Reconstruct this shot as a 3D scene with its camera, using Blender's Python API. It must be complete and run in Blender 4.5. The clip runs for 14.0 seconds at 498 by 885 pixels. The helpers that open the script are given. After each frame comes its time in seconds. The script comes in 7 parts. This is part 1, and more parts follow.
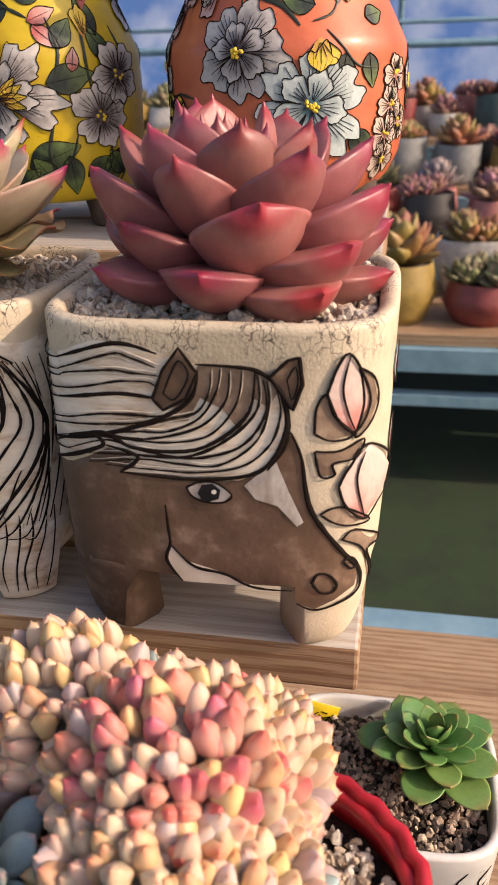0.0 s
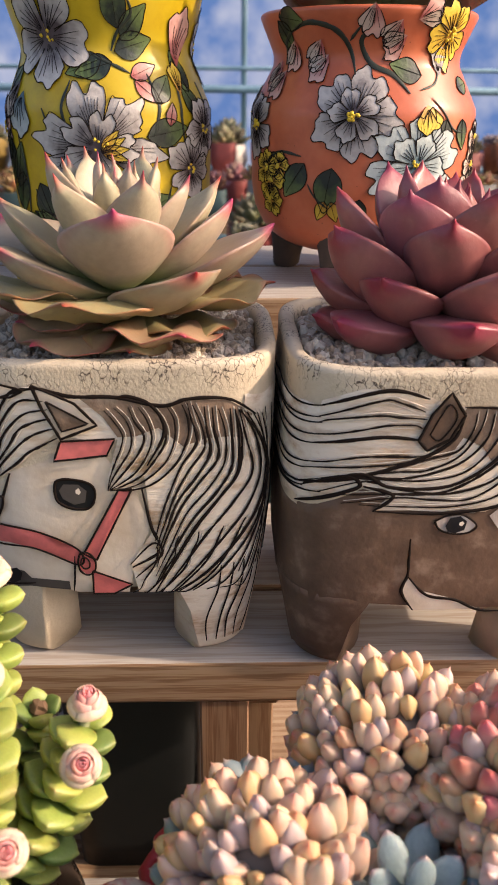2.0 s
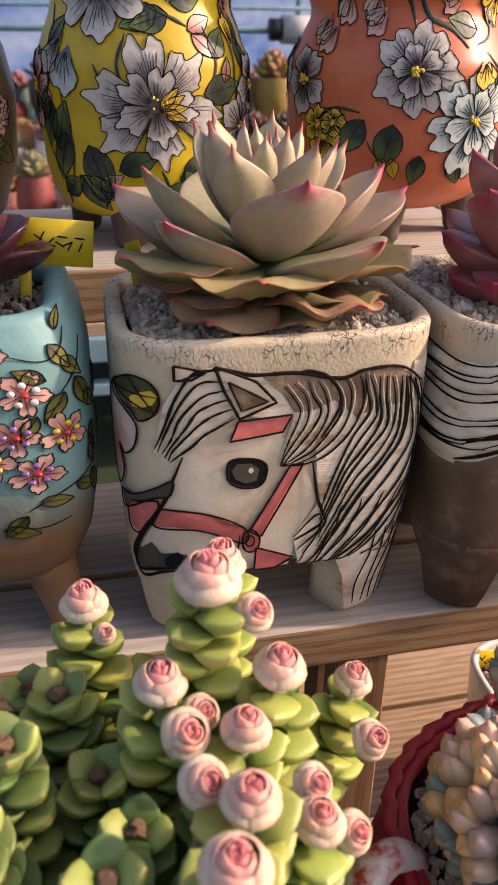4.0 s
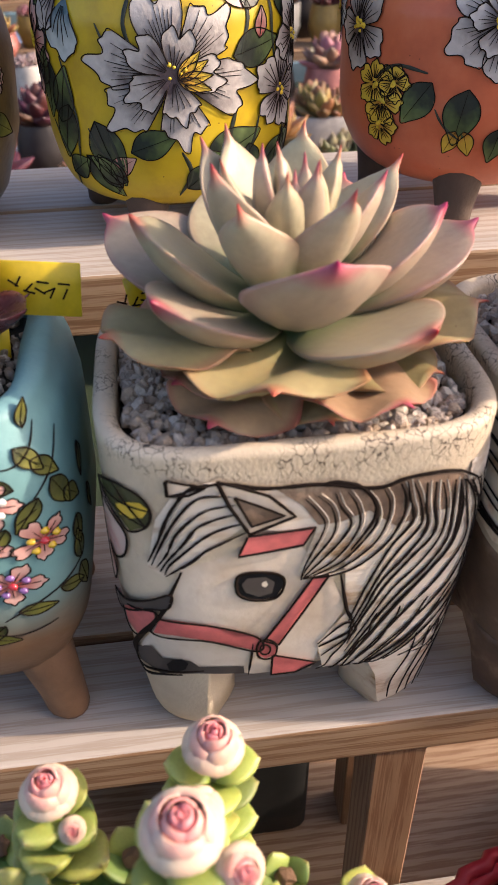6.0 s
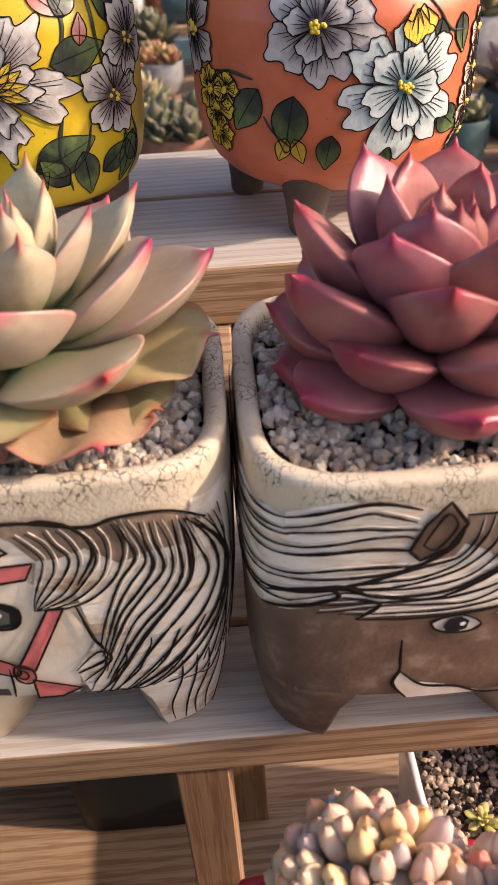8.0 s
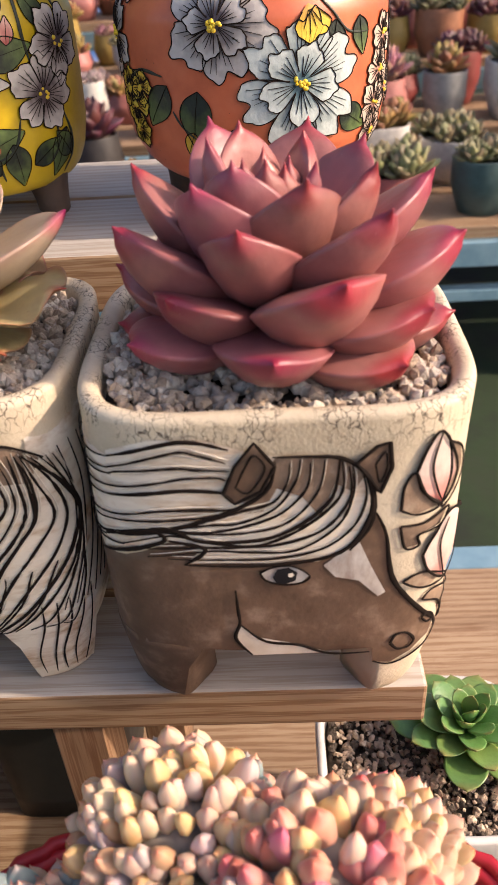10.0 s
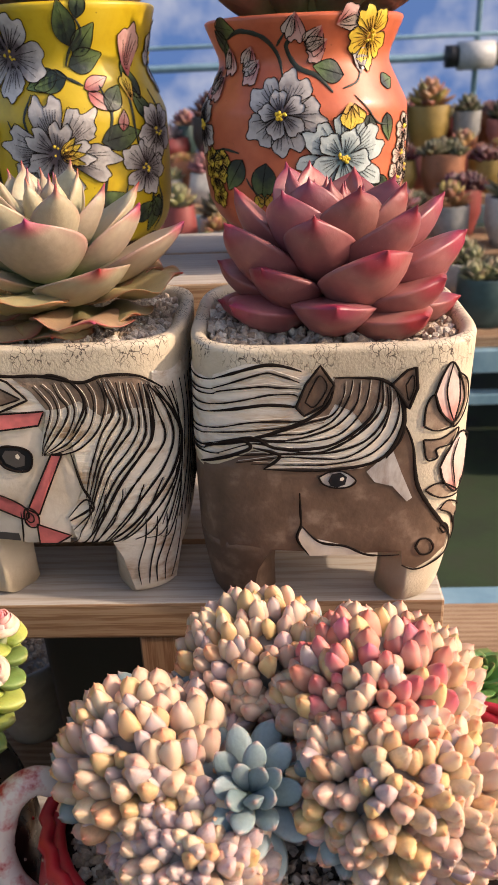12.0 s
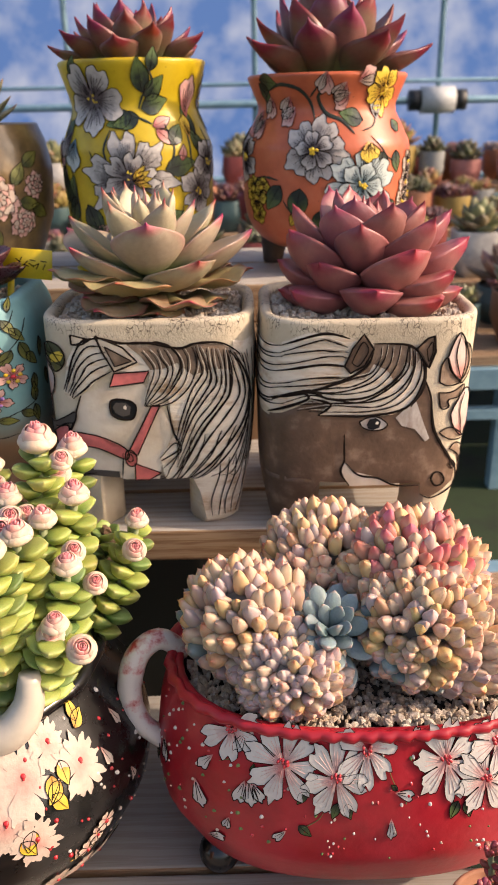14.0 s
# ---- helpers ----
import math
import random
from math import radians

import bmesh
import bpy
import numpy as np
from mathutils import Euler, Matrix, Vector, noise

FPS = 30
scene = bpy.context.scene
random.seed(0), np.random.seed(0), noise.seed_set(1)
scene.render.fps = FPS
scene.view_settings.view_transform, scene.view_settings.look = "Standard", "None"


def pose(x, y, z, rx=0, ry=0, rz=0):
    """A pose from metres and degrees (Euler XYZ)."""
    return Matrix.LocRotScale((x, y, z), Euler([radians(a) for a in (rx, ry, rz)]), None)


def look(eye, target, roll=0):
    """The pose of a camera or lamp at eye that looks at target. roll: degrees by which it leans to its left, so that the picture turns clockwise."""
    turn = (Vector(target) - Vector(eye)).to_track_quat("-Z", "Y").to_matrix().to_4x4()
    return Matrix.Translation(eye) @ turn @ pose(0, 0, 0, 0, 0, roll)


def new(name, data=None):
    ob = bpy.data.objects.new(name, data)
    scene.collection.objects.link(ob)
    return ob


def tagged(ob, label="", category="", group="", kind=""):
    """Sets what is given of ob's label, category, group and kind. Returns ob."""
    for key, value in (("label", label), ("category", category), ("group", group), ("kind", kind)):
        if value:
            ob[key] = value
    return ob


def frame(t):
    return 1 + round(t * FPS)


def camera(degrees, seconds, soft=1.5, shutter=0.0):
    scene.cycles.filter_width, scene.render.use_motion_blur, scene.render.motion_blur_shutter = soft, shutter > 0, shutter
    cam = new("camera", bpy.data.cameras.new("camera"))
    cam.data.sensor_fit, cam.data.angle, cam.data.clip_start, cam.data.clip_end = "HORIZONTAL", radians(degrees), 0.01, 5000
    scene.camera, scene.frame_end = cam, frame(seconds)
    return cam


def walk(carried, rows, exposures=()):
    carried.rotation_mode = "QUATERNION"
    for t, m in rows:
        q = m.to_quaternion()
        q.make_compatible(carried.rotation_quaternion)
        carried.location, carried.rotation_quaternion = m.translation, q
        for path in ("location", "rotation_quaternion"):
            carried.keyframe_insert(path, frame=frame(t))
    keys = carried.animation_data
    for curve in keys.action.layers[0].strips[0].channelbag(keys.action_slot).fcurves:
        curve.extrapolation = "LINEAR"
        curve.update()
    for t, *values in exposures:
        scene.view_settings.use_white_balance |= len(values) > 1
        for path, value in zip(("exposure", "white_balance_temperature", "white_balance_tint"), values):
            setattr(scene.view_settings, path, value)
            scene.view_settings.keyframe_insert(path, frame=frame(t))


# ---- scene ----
from mathutils import geometry

cam = camera(35.2, 14.0)
cam.data.dof.use_dof = True
cam.data.dof.focus_distance, cam.data.dof.aperture_fstop = 0.39, 25.0
METRES, EYE, TILT, LEAN, TURN = 0.95, 1.0, -26.0, 1.5, 10.3
ROWS = [
    (0.0, 0.0, 0.0, 0.0, 0.0, 0.0, -0.0),
    (0.5, -0.06, -0.0008, -0.0015, -2.9, 1.0, 1.06),
    (1.0, -0.1056, -0.0024, 0.0041, -5.59, 1.64, 1.81),
    (1.5, -0.1384, -0.001, 0.0067, -8.47, 1.94, 2.48),
    (2.0, -0.1802, -0.0018, 0.0094, -11.65, 2.01, 3.46),
    (2.5, -0.216, 0.0021, 0.0127, -15.07, 1.79, 4.73),
    (3.0, -0.2586, 0.0164, 0.0117, -18.16, 1.03, 6.04),
    (3.5, -0.2917, 0.0226, 0.0189, -20.19, -0.47, 7.17),
    (4.0, -0.309, 0.0355, 0.033, -21.03, -2.63, 7.84),
    (6.5, -0.2341, 0.0968, 0.1194, -14.61, -11.64, 7.28),
    (7.0, -0.2076, 0.0914, 0.1203, -13.49, -12.1, 7.42),
    (7.5, -0.1701, 0.083, 0.1173, -12.77, -12.29, 7.37),
    (8.0, -0.1353, 0.0739, 0.1186, -12.16, -12.31, 7.22),
    (8.5, -0.1008, 0.0681, 0.119, -11.56, -12.33, 7.01),
    (9.0, -0.067, 0.0644, 0.1132, -10.49, -11.97, 6.76),
    (11.5, -0.0787, -0.0491, 0.0095, -6.12, -1.34, 4.31),
    (12.0, -0.1146, -0.0726, -0.0023, -7.36, 0.61, 4.42),
    (12.5, -0.1436, -0.1152, -0.0131, -8.63, 2.23, 4.7),
    (13.0, -0.1747, -0.152, -0.0272, -9.64, 3.35, 4.99),
    (13.5, -0.1915, -0.1763, -0.0393, -10.29, 3.8, 5.21),
    (14.0, -0.1992, -0.1867, -0.0529, -10.07, 2.72, 4.46),
]
walk(cam, [(t, pose(0, 0, EYE, TILT, LEAN, TURN) @ pose(METRES * x, METRES * y, METRES * z, 90 + pitch, roll, yaw)) for t, x, y, z, yaw, pitch, roll in ROWS],
     exposures=((0.0, 0.62, 7000, 20), (1.5, 0.90, 7100, 20), (3.0, 0.88, 7100, 23), (4.0, 0.78, 7300, 25), (6.5, 1.16, 6800, 22), (7.5, 0.98, 6900, 23), (9.0, 1.08, 6900, 21), (11.5, 0.76, 7000, 19), (14.0, 0.84, 7200, 19)))
# ---------------------------------------------------------------- light
SUN_AZ, SUN_EL = -9.0, 31.0          # degrees: azimuth of the sun from +x, height
world = bpy.data.worlds.new("sky")
scene.world = world
world.use_nodes = True
wn = world.node_tree
sky = wn.nodes.new("ShaderNodeTexSky")
sky.sky_type = 'NISHITA'
sky.sun_disc = False
sky.sun_elevation = radians(SUN_EL)
sky.sun_rotation = radians(90 - SUN_AZ)
sky.dust_density = 3.0
wn.nodes["Background"].inputs["Strength"].default_value = 0.143
wn.links.new(sky.outputs[0], wn.nodes["Background"].inputs[0])
sun = new("sun", bpy.data.lights.new("sun", 'SUN'))
sun.data.energy, sun.data.angle, sun.data.color = 2.65, radians(1.2), (1.0, 0.86, 0.68)
sd = Vector((math.cos(radians(SUN_AZ)) * math.cos(radians(SUN_EL)), math.sin(radians(SUN_AZ)) * math.cos(radians(SUN_EL)), math.sin(radians(SUN_EL))))
sun.matrix_world = look(sd * 8, (0, 0, 0))


# ---------------------------------------------------------------- small tools
def bm_ob(name, bm, mat, parent=None, smooth=True, label=""):
    me = bpy.data.meshes.new(name)
    bm.normal_update()
    bm.to_mesh(me)
    bm.free()
    for m in (mat if isinstance(mat, (list, tuple)) else [mat]):
        me.materials.append(m)
    if smooth:
        for p in me.polygons:
            p.use_smooth = True
    ob = new(name, me)
    ob.parent = parent
    if label:
        ob["label"] = label
    return ob


def part(name, bm, mat, parent, label="", smooth=True):
    return bm_ob(name, bm, mat, parent, smooth, label)


def thing(name, loc, label, category, group="", kind="", rz=0.0):
    ob = new(name)
    ob.empty_display_size = 0.02
    ob.location = loc
    ob.rotation_euler = (0, 0, radians(rz))
    return tagged(ob, label, category, group, kind)


def share(name, me, mat, parent, m, label=""):
    ob = new(name, me)
    ob.parent = parent
    ob.matrix_local = m
    if label:
        ob["label"] = label
    return ob


def mesh_of(bm, mats, smooth=True):
    me = bpy.data.meshes.new("shape")
    bm.normal_update()
    bm.to_mesh(me)
    bm.free()
    for m in mats:
        me.materials.append(m)
    if smooth:
        for p in me.polygons:
            p.use_smooth = True
    return me


def box(x0, x1, y0, y1, z0, z1, bevel=0.0, seg=1):
    bm = bmesh.new()
    bmesh.ops.create_cube(bm, size=1)
    for v in bm.verts:
        v.co = Vector(((x0 + x1) / 2 + v.co.x * (x1 - x0), (y0 + y1) / 2 + v.co.y * (y1 - y0), (z0 + z1) / 2 + v.co.z * (z1 - z0)))
    if bevel:
        bmesh.ops.bevel(bm, geom=bm.edges[:], offset=bevel, segments=seg, affect='EDGES', profile=0.5)
    return bm


def loft(rings, close_top=False, close_bottom=False, bm=None):
    """A skin over rings of equally many points, bottom first."""
    bm = bm or bmesh.new()
    vs = [[bm.verts.new(p) for p in r] for r in rings]
    n = len(vs[0])
    for a, b in zip(vs, vs[1:]):
        for i in range(n):
            bm.faces.new((a[i], a[(i + 1) % n], b[(i + 1) % n], b[i]))
    if close_top:
        bm.faces.new(vs[-1])
    if close_bottom:
        bm.faces.new(vs[0][::-1])
    return bm


def tube(points, radii, seg=10, closed=False, bm=None):
    """A round bar along points."""
    pts = [Vector(p) for p in points]
    rings = []
    n = len(pts)
    up = Vector((0.013, 0.027, 1))
    for i, p in enumerate(pts):
        a, b = pts[(i - 1) % n if closed else max(i - 1, 0)], pts[(i + 1) % n if closed else min(i + 1, n - 1)]
        d = (b - a).normalized()
        s = d.cross(up)
        if s.length < 1e-3:
            s = d.cross(Vector((1, 0.1, 0)))
        s.normalize()
        w = s.cross(d)
        r = radii[i] if isinstance(radii, (list, tuple)) else radii
        rings.append([p + s * math.cos(2 * math.pi * k / seg) * r + w * math.sin(2 * math.pi * k / seg) * r for k in range(seg)])
    if closed:
        rings.append(rings[0])
        return loft(rings, bm=bm)
    return loft(rings, True, True, bm=bm)


def lerp(table, x):
    """A value from a short table of (x, value)."""
    if x <= table[0][0]:
        return table[0][1]
    for (a, va), (b, vb) in zip(table, table[1:]):
        if x <= b:
            f = (x - a) / (b - a)
            return va + (vb - va) * f
    return table[-1][1]


def smooth_line(pts, n):
    """Catmull-Rom through 2D points, n points in all."""
    P = [Vector(p) for p in pts]
    if len(P) == 2:
        return [P[0].lerp(P[1], i / (n - 1)) for i in range(n)]
    out = []
    for i in range(n):
        f = i / (n - 1) * (len(P) - 1)
        k = min(int(f), len(P) - 2)
        f -= k
        a, b, c, d = P[max(k - 1, 0)], P[k], P[k + 1], P[min(k + 2, len(P) - 1)]
        out.append(0.5 * (2 * b + (c - a) * f + (2 * a - 5 * b + 4 * c - d) * f * f + (3 * b - a - 3 * c + d) * f ** 3))
    return out


# ---------------------------------------------------------------- materials
def material(name, colours, rough=0.6, scale=40.0, detail=5.0, bump=0.0, bump_scale=None, metal=0.0, spots=None, streak=None, coat=0.0, sss=0.0, per_object=0.0, coords="Object"):
    """Mottled paint, clay or wood: colours is a list of (position, rgb) for a noise ramp; streak stretches the noise; spots = (scale, size, rgb)."""
    m = bpy.data.materials.new(name)
    m.use_nodes = True
    nt = m.node_tree
    N, L = nt.nodes.new, nt.links.new
    b = nt.nodes["Principled BSDF"]
    tc = N("ShaderNodeTexCoord")
    vec = tc.outputs[coords]
    if streak:
        mp = N("ShaderNodeMapping")
        mp.inputs["Scale"].default_value = streak
        L(vec, mp.inputs[0])
        vec = mp.outputs[0]
    nz = N("ShaderNodeTexNoise")
    nz.inputs["Scale"].default_value, nz.inputs["Detail"].default_value, nz.inputs["Roughness"].default_value = scale, detail, 0.62
    L(vec, nz.inputs[0])
    rp = N("ShaderNodeValToRGB")
    cr = rp.color_ramp
    while len(cr.elements) < len(colours):
        cr.elements.new(0.5)
    for e, (p, c) in zip(cr.elements, colours):
        e.position, e.color = p, (*c, 1)
    L(nz.outputs["Fac"], rp.inputs[0])
    col = rp.outputs[0]
    big = N("ShaderNodeTexNoise")
    big.inputs["Scale"].default_value = scale * 0.17
    L(tc.outputs[coords], big.inputs[0])
    mr = N("ShaderNodeMapRange")
    mr.inputs["To Min"].default_value, mr.inputs["To Max"].default_value = 0.8, 1.15
    L(big.outputs["Fac"], mr.inputs[0])
    hs = N("ShaderNodeHueSaturation")
    L(mr.outputs[0], hs.inputs["Value"])
    L(col, hs.inputs["Color"])
    col = hs.outputs[0]
    if per_object:
        oi = N("ShaderNodeObjectInfo")
        mo = N("ShaderNodeMapRange")
        mo.inputs["To Min"].default_value, mo.inputs["To Max"].default_value = 1 - per_object, 1 + per_object
        L(oi.outputs["Random"], mo.inputs[0])
        h2 = N("ShaderNodeHueSaturation")
        L(mo.outputs[0], h2.inputs["Value"])
        L(col, h2.inputs["Color"])
        col = h2.outputs[0]
    if spots:
        vo = N("ShaderNodeTexVoronoi")
        vo.inputs["Scale"].default_value = spots[0]
        L(tc.outputs[coords], vo.inputs[0])
        lt = N("ShaderNodeMath")
        lt.operation = 'LESS_THAN'
        lt.inputs[1].default_value = spots[1]
        L(vo.outputs["Distance"], lt.inputs[0])
        mx = N("ShaderNodeMix")
        mx.data_type = 'RGBA'
        L(lt.outputs[0], mx.inputs[0])
        L(col, mx.inputs[6])
        mx.inputs[7].default_value = (*spots[2], 1)
        col = mx.outputs[2]
    L(col, b.inputs["Base Color"])
    b.inputs["Roughness"].default_value, b.inputs["Metallic"].default_value = rough, metal
    b.inputs["Coat Weight"].default_value, b.inputs["Coat Roughness"].default_value = coat, 0.15
    if sss:
        b.inputs["Subsurface Weight"].default_value = sss
        b.inputs["Subsurface Radius"].default_value = (1.0, 0.5, 0.25)
        b.inputs["Subsurface Scale"].default_value = 0.003
    rv = N("ShaderNodeMapRange")
    rv.inputs["To Min"].default_value, rv.inputs["To Max"].default_value = max(rough - 0.12, 0.05), min(rough + 0.12, 1)
    L(nz.outputs["Fac"], rv.inputs[0])
    L(rv.outputs[0], b.inputs["Roughness"])
    if bump:
        n2 = N("ShaderNodeTexNoise")
        n2.inputs["Scale"].default_value, n2.inputs["Detail"].default_value = bump_scale or scale * 3, 6
        L(vec, n2.inputs[0])
        bp = N("ShaderNodeBump")
        bp.inputs["Strength"].default_value, bp.inputs["Distance"].default_value = bump, 0.002
        L(n2.outputs["Fac"], bp.inputs["Height"])
        L(bp.outputs[0], b.inputs["Normal"])
    return m


def wood(name, dark, mid, light, along=0, grain=0.75):
    """Sawn softwood: rings cut along the given axis, pores and a few stains."""
    m = material(name, [(0.25, dark), (0.5, mid), (0.75, light)], 0.7, 22, 6, 0.35, 60, streak=[(0.06, 1, 1), (1, 0.06, 1), (1, 1, 0.06)][along], per_object=0.12)
    nt = m.node_tree
    N, L = nt.nodes.new, nt.links.new
    b = nt.nodes["Principled BSDF"]
    old = b.inputs["Base Color"].links[0].from_socket
    tc = N("ShaderNodeTexCoord")
    oi = N("ShaderNodeObjectInfo")
    mp = N("ShaderNodeMapping")
    mp.inputs["Scale"].default_value = [(0.035, 1, 1.0), (1, 0.035, 1.0), (1, 1.0, 0.035)][along]
    add = N("ShaderNodeVectorMath")
    L(tc.outputs["Object"], add.inputs[0])
    L(oi.outputs["Random"], add.inputs[1])
    L(add.outputs[0], mp.inputs[0])
    wv = N("ShaderNodeTexWave")
    wv.wave_type, wv.rings_direction = 'RINGS', 'XYZ'[along]
    for k, v in (("Scale", 60.0), ("Distortion", 5.0), ("Detail", 3.0), ("Detail Scale", 14.0)):
        wv.inputs[k].default_value = v
    L(mp.outputs[0], wv.inputs[0])
    rp = N("ShaderNodeValToRGB")
    rp.color_ramp.elements[0].position, rp.color_ramp.elements[0].color = 0.25, (1, 1, 1, 1)
    rp.color_ramp.elements[1].position, rp.color_ramp.elements[1].color = 1.0, (0.55, 0.40, 0.29, 1)
    L(wv.outputs["Fac"], rp.inputs[0])
    mx = N("ShaderNodeMix")
    mx.data_type, mx.blend_type = 'RGBA', 'MULTIPLY'
    mx.inputs[0].default_value = grain
    L(old, mx.inputs[6])
    L(rp.outputs[0], mx.inputs[7])
    L(mx.outputs[2], b.inputs["Base Color"])
    return m


def crackle(name, base, stain, line):
    """Cream clay glaze with a fine net of dark cracks and a sandy relief."""
    m = material(name, [(0.3, stain), (0.62, base)], 0.6, 35, 6, 0.22, 700)
    nt = m.node_tree
    N, L = nt.nodes.new, nt.links.new
    b = nt.nodes["Principled BSDF"]
    old = b.inputs["Base Color"].links[0].from_socket
    tc = N("ShaderNodeTexCoord")
    nz = N("ShaderNodeTexNoise")
    nz.inputs["Scale"].default_value = 260
    L(tc.outputs["Object"], nz.inputs[0])
    sc = N("ShaderNodeVectorMath")
    sc.operation = 'SCALE'
    sc.inputs["Scale"].default_value = 0.0045
    L(nz.outputs["Color"], sc.inputs[0])
    ad = N("ShaderNodeVectorMath")
    L(tc.outputs["Object"], ad.inputs[0])
    L(sc.outputs[0], ad.inputs[1])
    mp = N("ShaderNodeMapping")
    mp.inputs["Scale"].default_value = (1, 1, 0.40)
    L(ad.outputs[0], mp.inputs[0])
    vo = N("ShaderNodeTexVoronoi")
    vo.feature = 'DISTANCE_TO_EDGE'
    vo.inputs["Scale"].default_value = 360
    L(mp.outputs[0], vo.inputs[0])
    rp = N("ShaderNodeValToRGB")
    rp.color_ramp.elements[0].position, rp.color_ramp.elements[0].color = 0.015, (1, 1, 1, 1)
    rp.color_ramp.elements[1].position, rp.color_ramp.elements[1].color = 0.06, (0, 0, 0, 1)
    L(vo.outputs["Distance"], rp.inputs[0])
    # the cracks gather in the band under the rim
    sx = N("ShaderNodeSeparateXYZ")
    L(tc.outputs["Object"], sx.inputs[0])
    zr = N("ShaderNodeMapRange")
    zr.inputs["From Min"].default_value, zr.inputs["From Max"].default_value = 0.136, 0.148
    L(sx.outputs["Z"], zr.inputs[0])
    zr2 = N("ShaderNodeMapRange")
    zr2.inputs["From Min"].default_value, zr2.inputs["From Max"].default_value = 0.1585, 0.1545
    L(sx.outputs["Z"], zr2.inputs[0])
    pn = N("ShaderNodeTexNoise")
    pn.inputs["Scale"].default_value = 60
    L(tc.outputs["Object"], pn.inputs[0])
    pr = N("ShaderNodeMapRange")
    pr.inputs["From Min"].default_value, pr.inputs["From Max"].default_value = 0.44, 0.56
    L(pn.outputs["Fac"], pr.inputs[0])
    mu = N("ShaderNodeMath")
    mu.operation = 'MULTIPLY'
    L(zr.outputs[0], mu.inputs[0])
    L(zr2.outputs[0], mu.inputs[1])
    mu2 = N("ShaderNodeMath")
    mu2.operation = 'MULTIPLY'
    L(mu.outputs[0], mu2.inputs[0])
    L(pr.outputs[0], mu2.inputs[1])
    mu3 = N("ShaderNodeMath")
    mu3.operation = 'MULTIPLY'
    L(mu2.outputs[0], mu3.inputs[0])
    L(rp.outputs[0], mu3.inputs[1])
    mx = N("ShaderNodeMix")
    mx.data_type = 'RGBA'
    L(mu3.outputs[0], mx.inputs[0])
    L(old, mx.inputs[6])
    mx.inputs[7].default_value = (*line, 1)
    L(mx.outputs[2], b.inputs["Base Color"])
    return m


def leaf_mat(name, base, mid, tip, under=None, rough=0.42, tip_at=0.86, edge=0.0, vary=0.12, sss=0.15, dots=None, jitter=0.16, hue=0.03):
    """A fleshy leaf, local x from 0 (base) to 1 (tip): base, body and tip colours, a red edge and specks."""
    m = bpy.data.materials.new(name)
    m.use_nodes = True
    nt = m.node_tree
    N, L = nt.nodes.new, nt.links.new
    b = nt.nodes["Principled BSDF"]
    tc = N("ShaderNodeTexCoord")
    al = N("ShaderNodeAttribute")
    al.attribute_name = "along"
    oi = N("ShaderNodeObjectInfo")
    gi = N("ShaderNodeNewGeometry")
    both = N("ShaderNodeMath")
    L(oi.outputs["Random"], both.inputs[0])
    L(gi.outputs["Random Per Island"], both.inputs[1])
    fra = N("ShaderNodeMath")
    fra.operation = 'FRACT'
    L(both.outputs[0], fra.inputs[0])
    va = N("ShaderNodeVectorMath")
    L(tc.outputs["Object"], va.inputs[0])
    L(oi.outputs["Location"], va.inputs[1])
    nz = N("ShaderNodeTexNoise")
    nz.inputs["Scale"].default_value, nz.inputs["Detail"].default_value = 3.5, 5
    L(va.outputs[0], nz.inputs[0])
    ma = N("ShaderNodeMath")
    ma.operation = 'MULTIPLY_ADD'
    ma.inputs[1].default_value, ma.inputs[2].default_value = jitter, -jitter / 2
    L(nz.outputs["Fac"], ma.inputs[0])
    ad = N("ShaderNodeMath")
    L(al.outputs["Fac"], ad.inputs[0])
    L(ma.outputs[0], ad.inputs[1])
    rp = N("ShaderNodeValToRGB")
    cr = rp.color_ramp
    cr.elements.new(0.5), cr.elements.new(0.6)
    for e, (p, c) in zip(cr.elements, ((0.12, base), (0.5, mid), (tip_at - 0.04, mid), (min(tip_at + 0.09, 1), tip))):
        e.position, e.color = p, (*c, 1)
    L(ad.outputs[0], rp.inputs[0])
    col = rp.outputs[0]
    if edge:
        at = N("ShaderNodeAttribute")
        at.attribute_name = "rim"
        er = N("ShaderNodeMapRange")
        er.inputs["From Min"].default_value, er.inputs["From Max"].default_value = 0.72, 1.0
        er.inputs["To Max"].default_value = edge
        L(at.outputs["Fac"], er.inputs[0])
        em = N("ShaderNodeMath")
        em.operation = 'MULTIPLY'
        L(er.outputs[0], em.inputs[0])
        L(nz.outputs["Fac"], em.inputs[1])
        mx = N("ShaderNodeMix")
        mx.data_type = 'RGBA'
        L(em.outputs[0], mx.inputs[0])
        L(col, mx.inputs[6])
        mx.inputs[7].default_value = (*tip, 1)
        col = mx.outputs[2]
    fine = N("ShaderNodeTexNoise")
    fine.inputs["Scale"].default_value, fine.inputs["Detail"].default_value = 16, 6
    L(va.outputs[0], fine.inputs[0])
    fr = N("ShaderNodeMapRange")
    fr.inputs["To Min"].default_value, fr.inputs["To Max"].default_value = 0.78, 1.22
    L(fine.outputs["Fac"], fr.inputs[0])
    mo = N("ShaderNodeMapRange")
    mo.inputs["To Min"].default_value, mo.inputs["To Max"].default_value = 1 - vary, 1 + vary
    L(fra.outputs[0], mo.inputs[0])
    mm = N("ShaderNodeMath")
    mm.operation = 'MULTIPLY'
    L(fr.outputs[0], mm.inputs[0])
    L(mo.outputs[0], mm.inputs[1])
    hh = N("ShaderNodeMapRange")
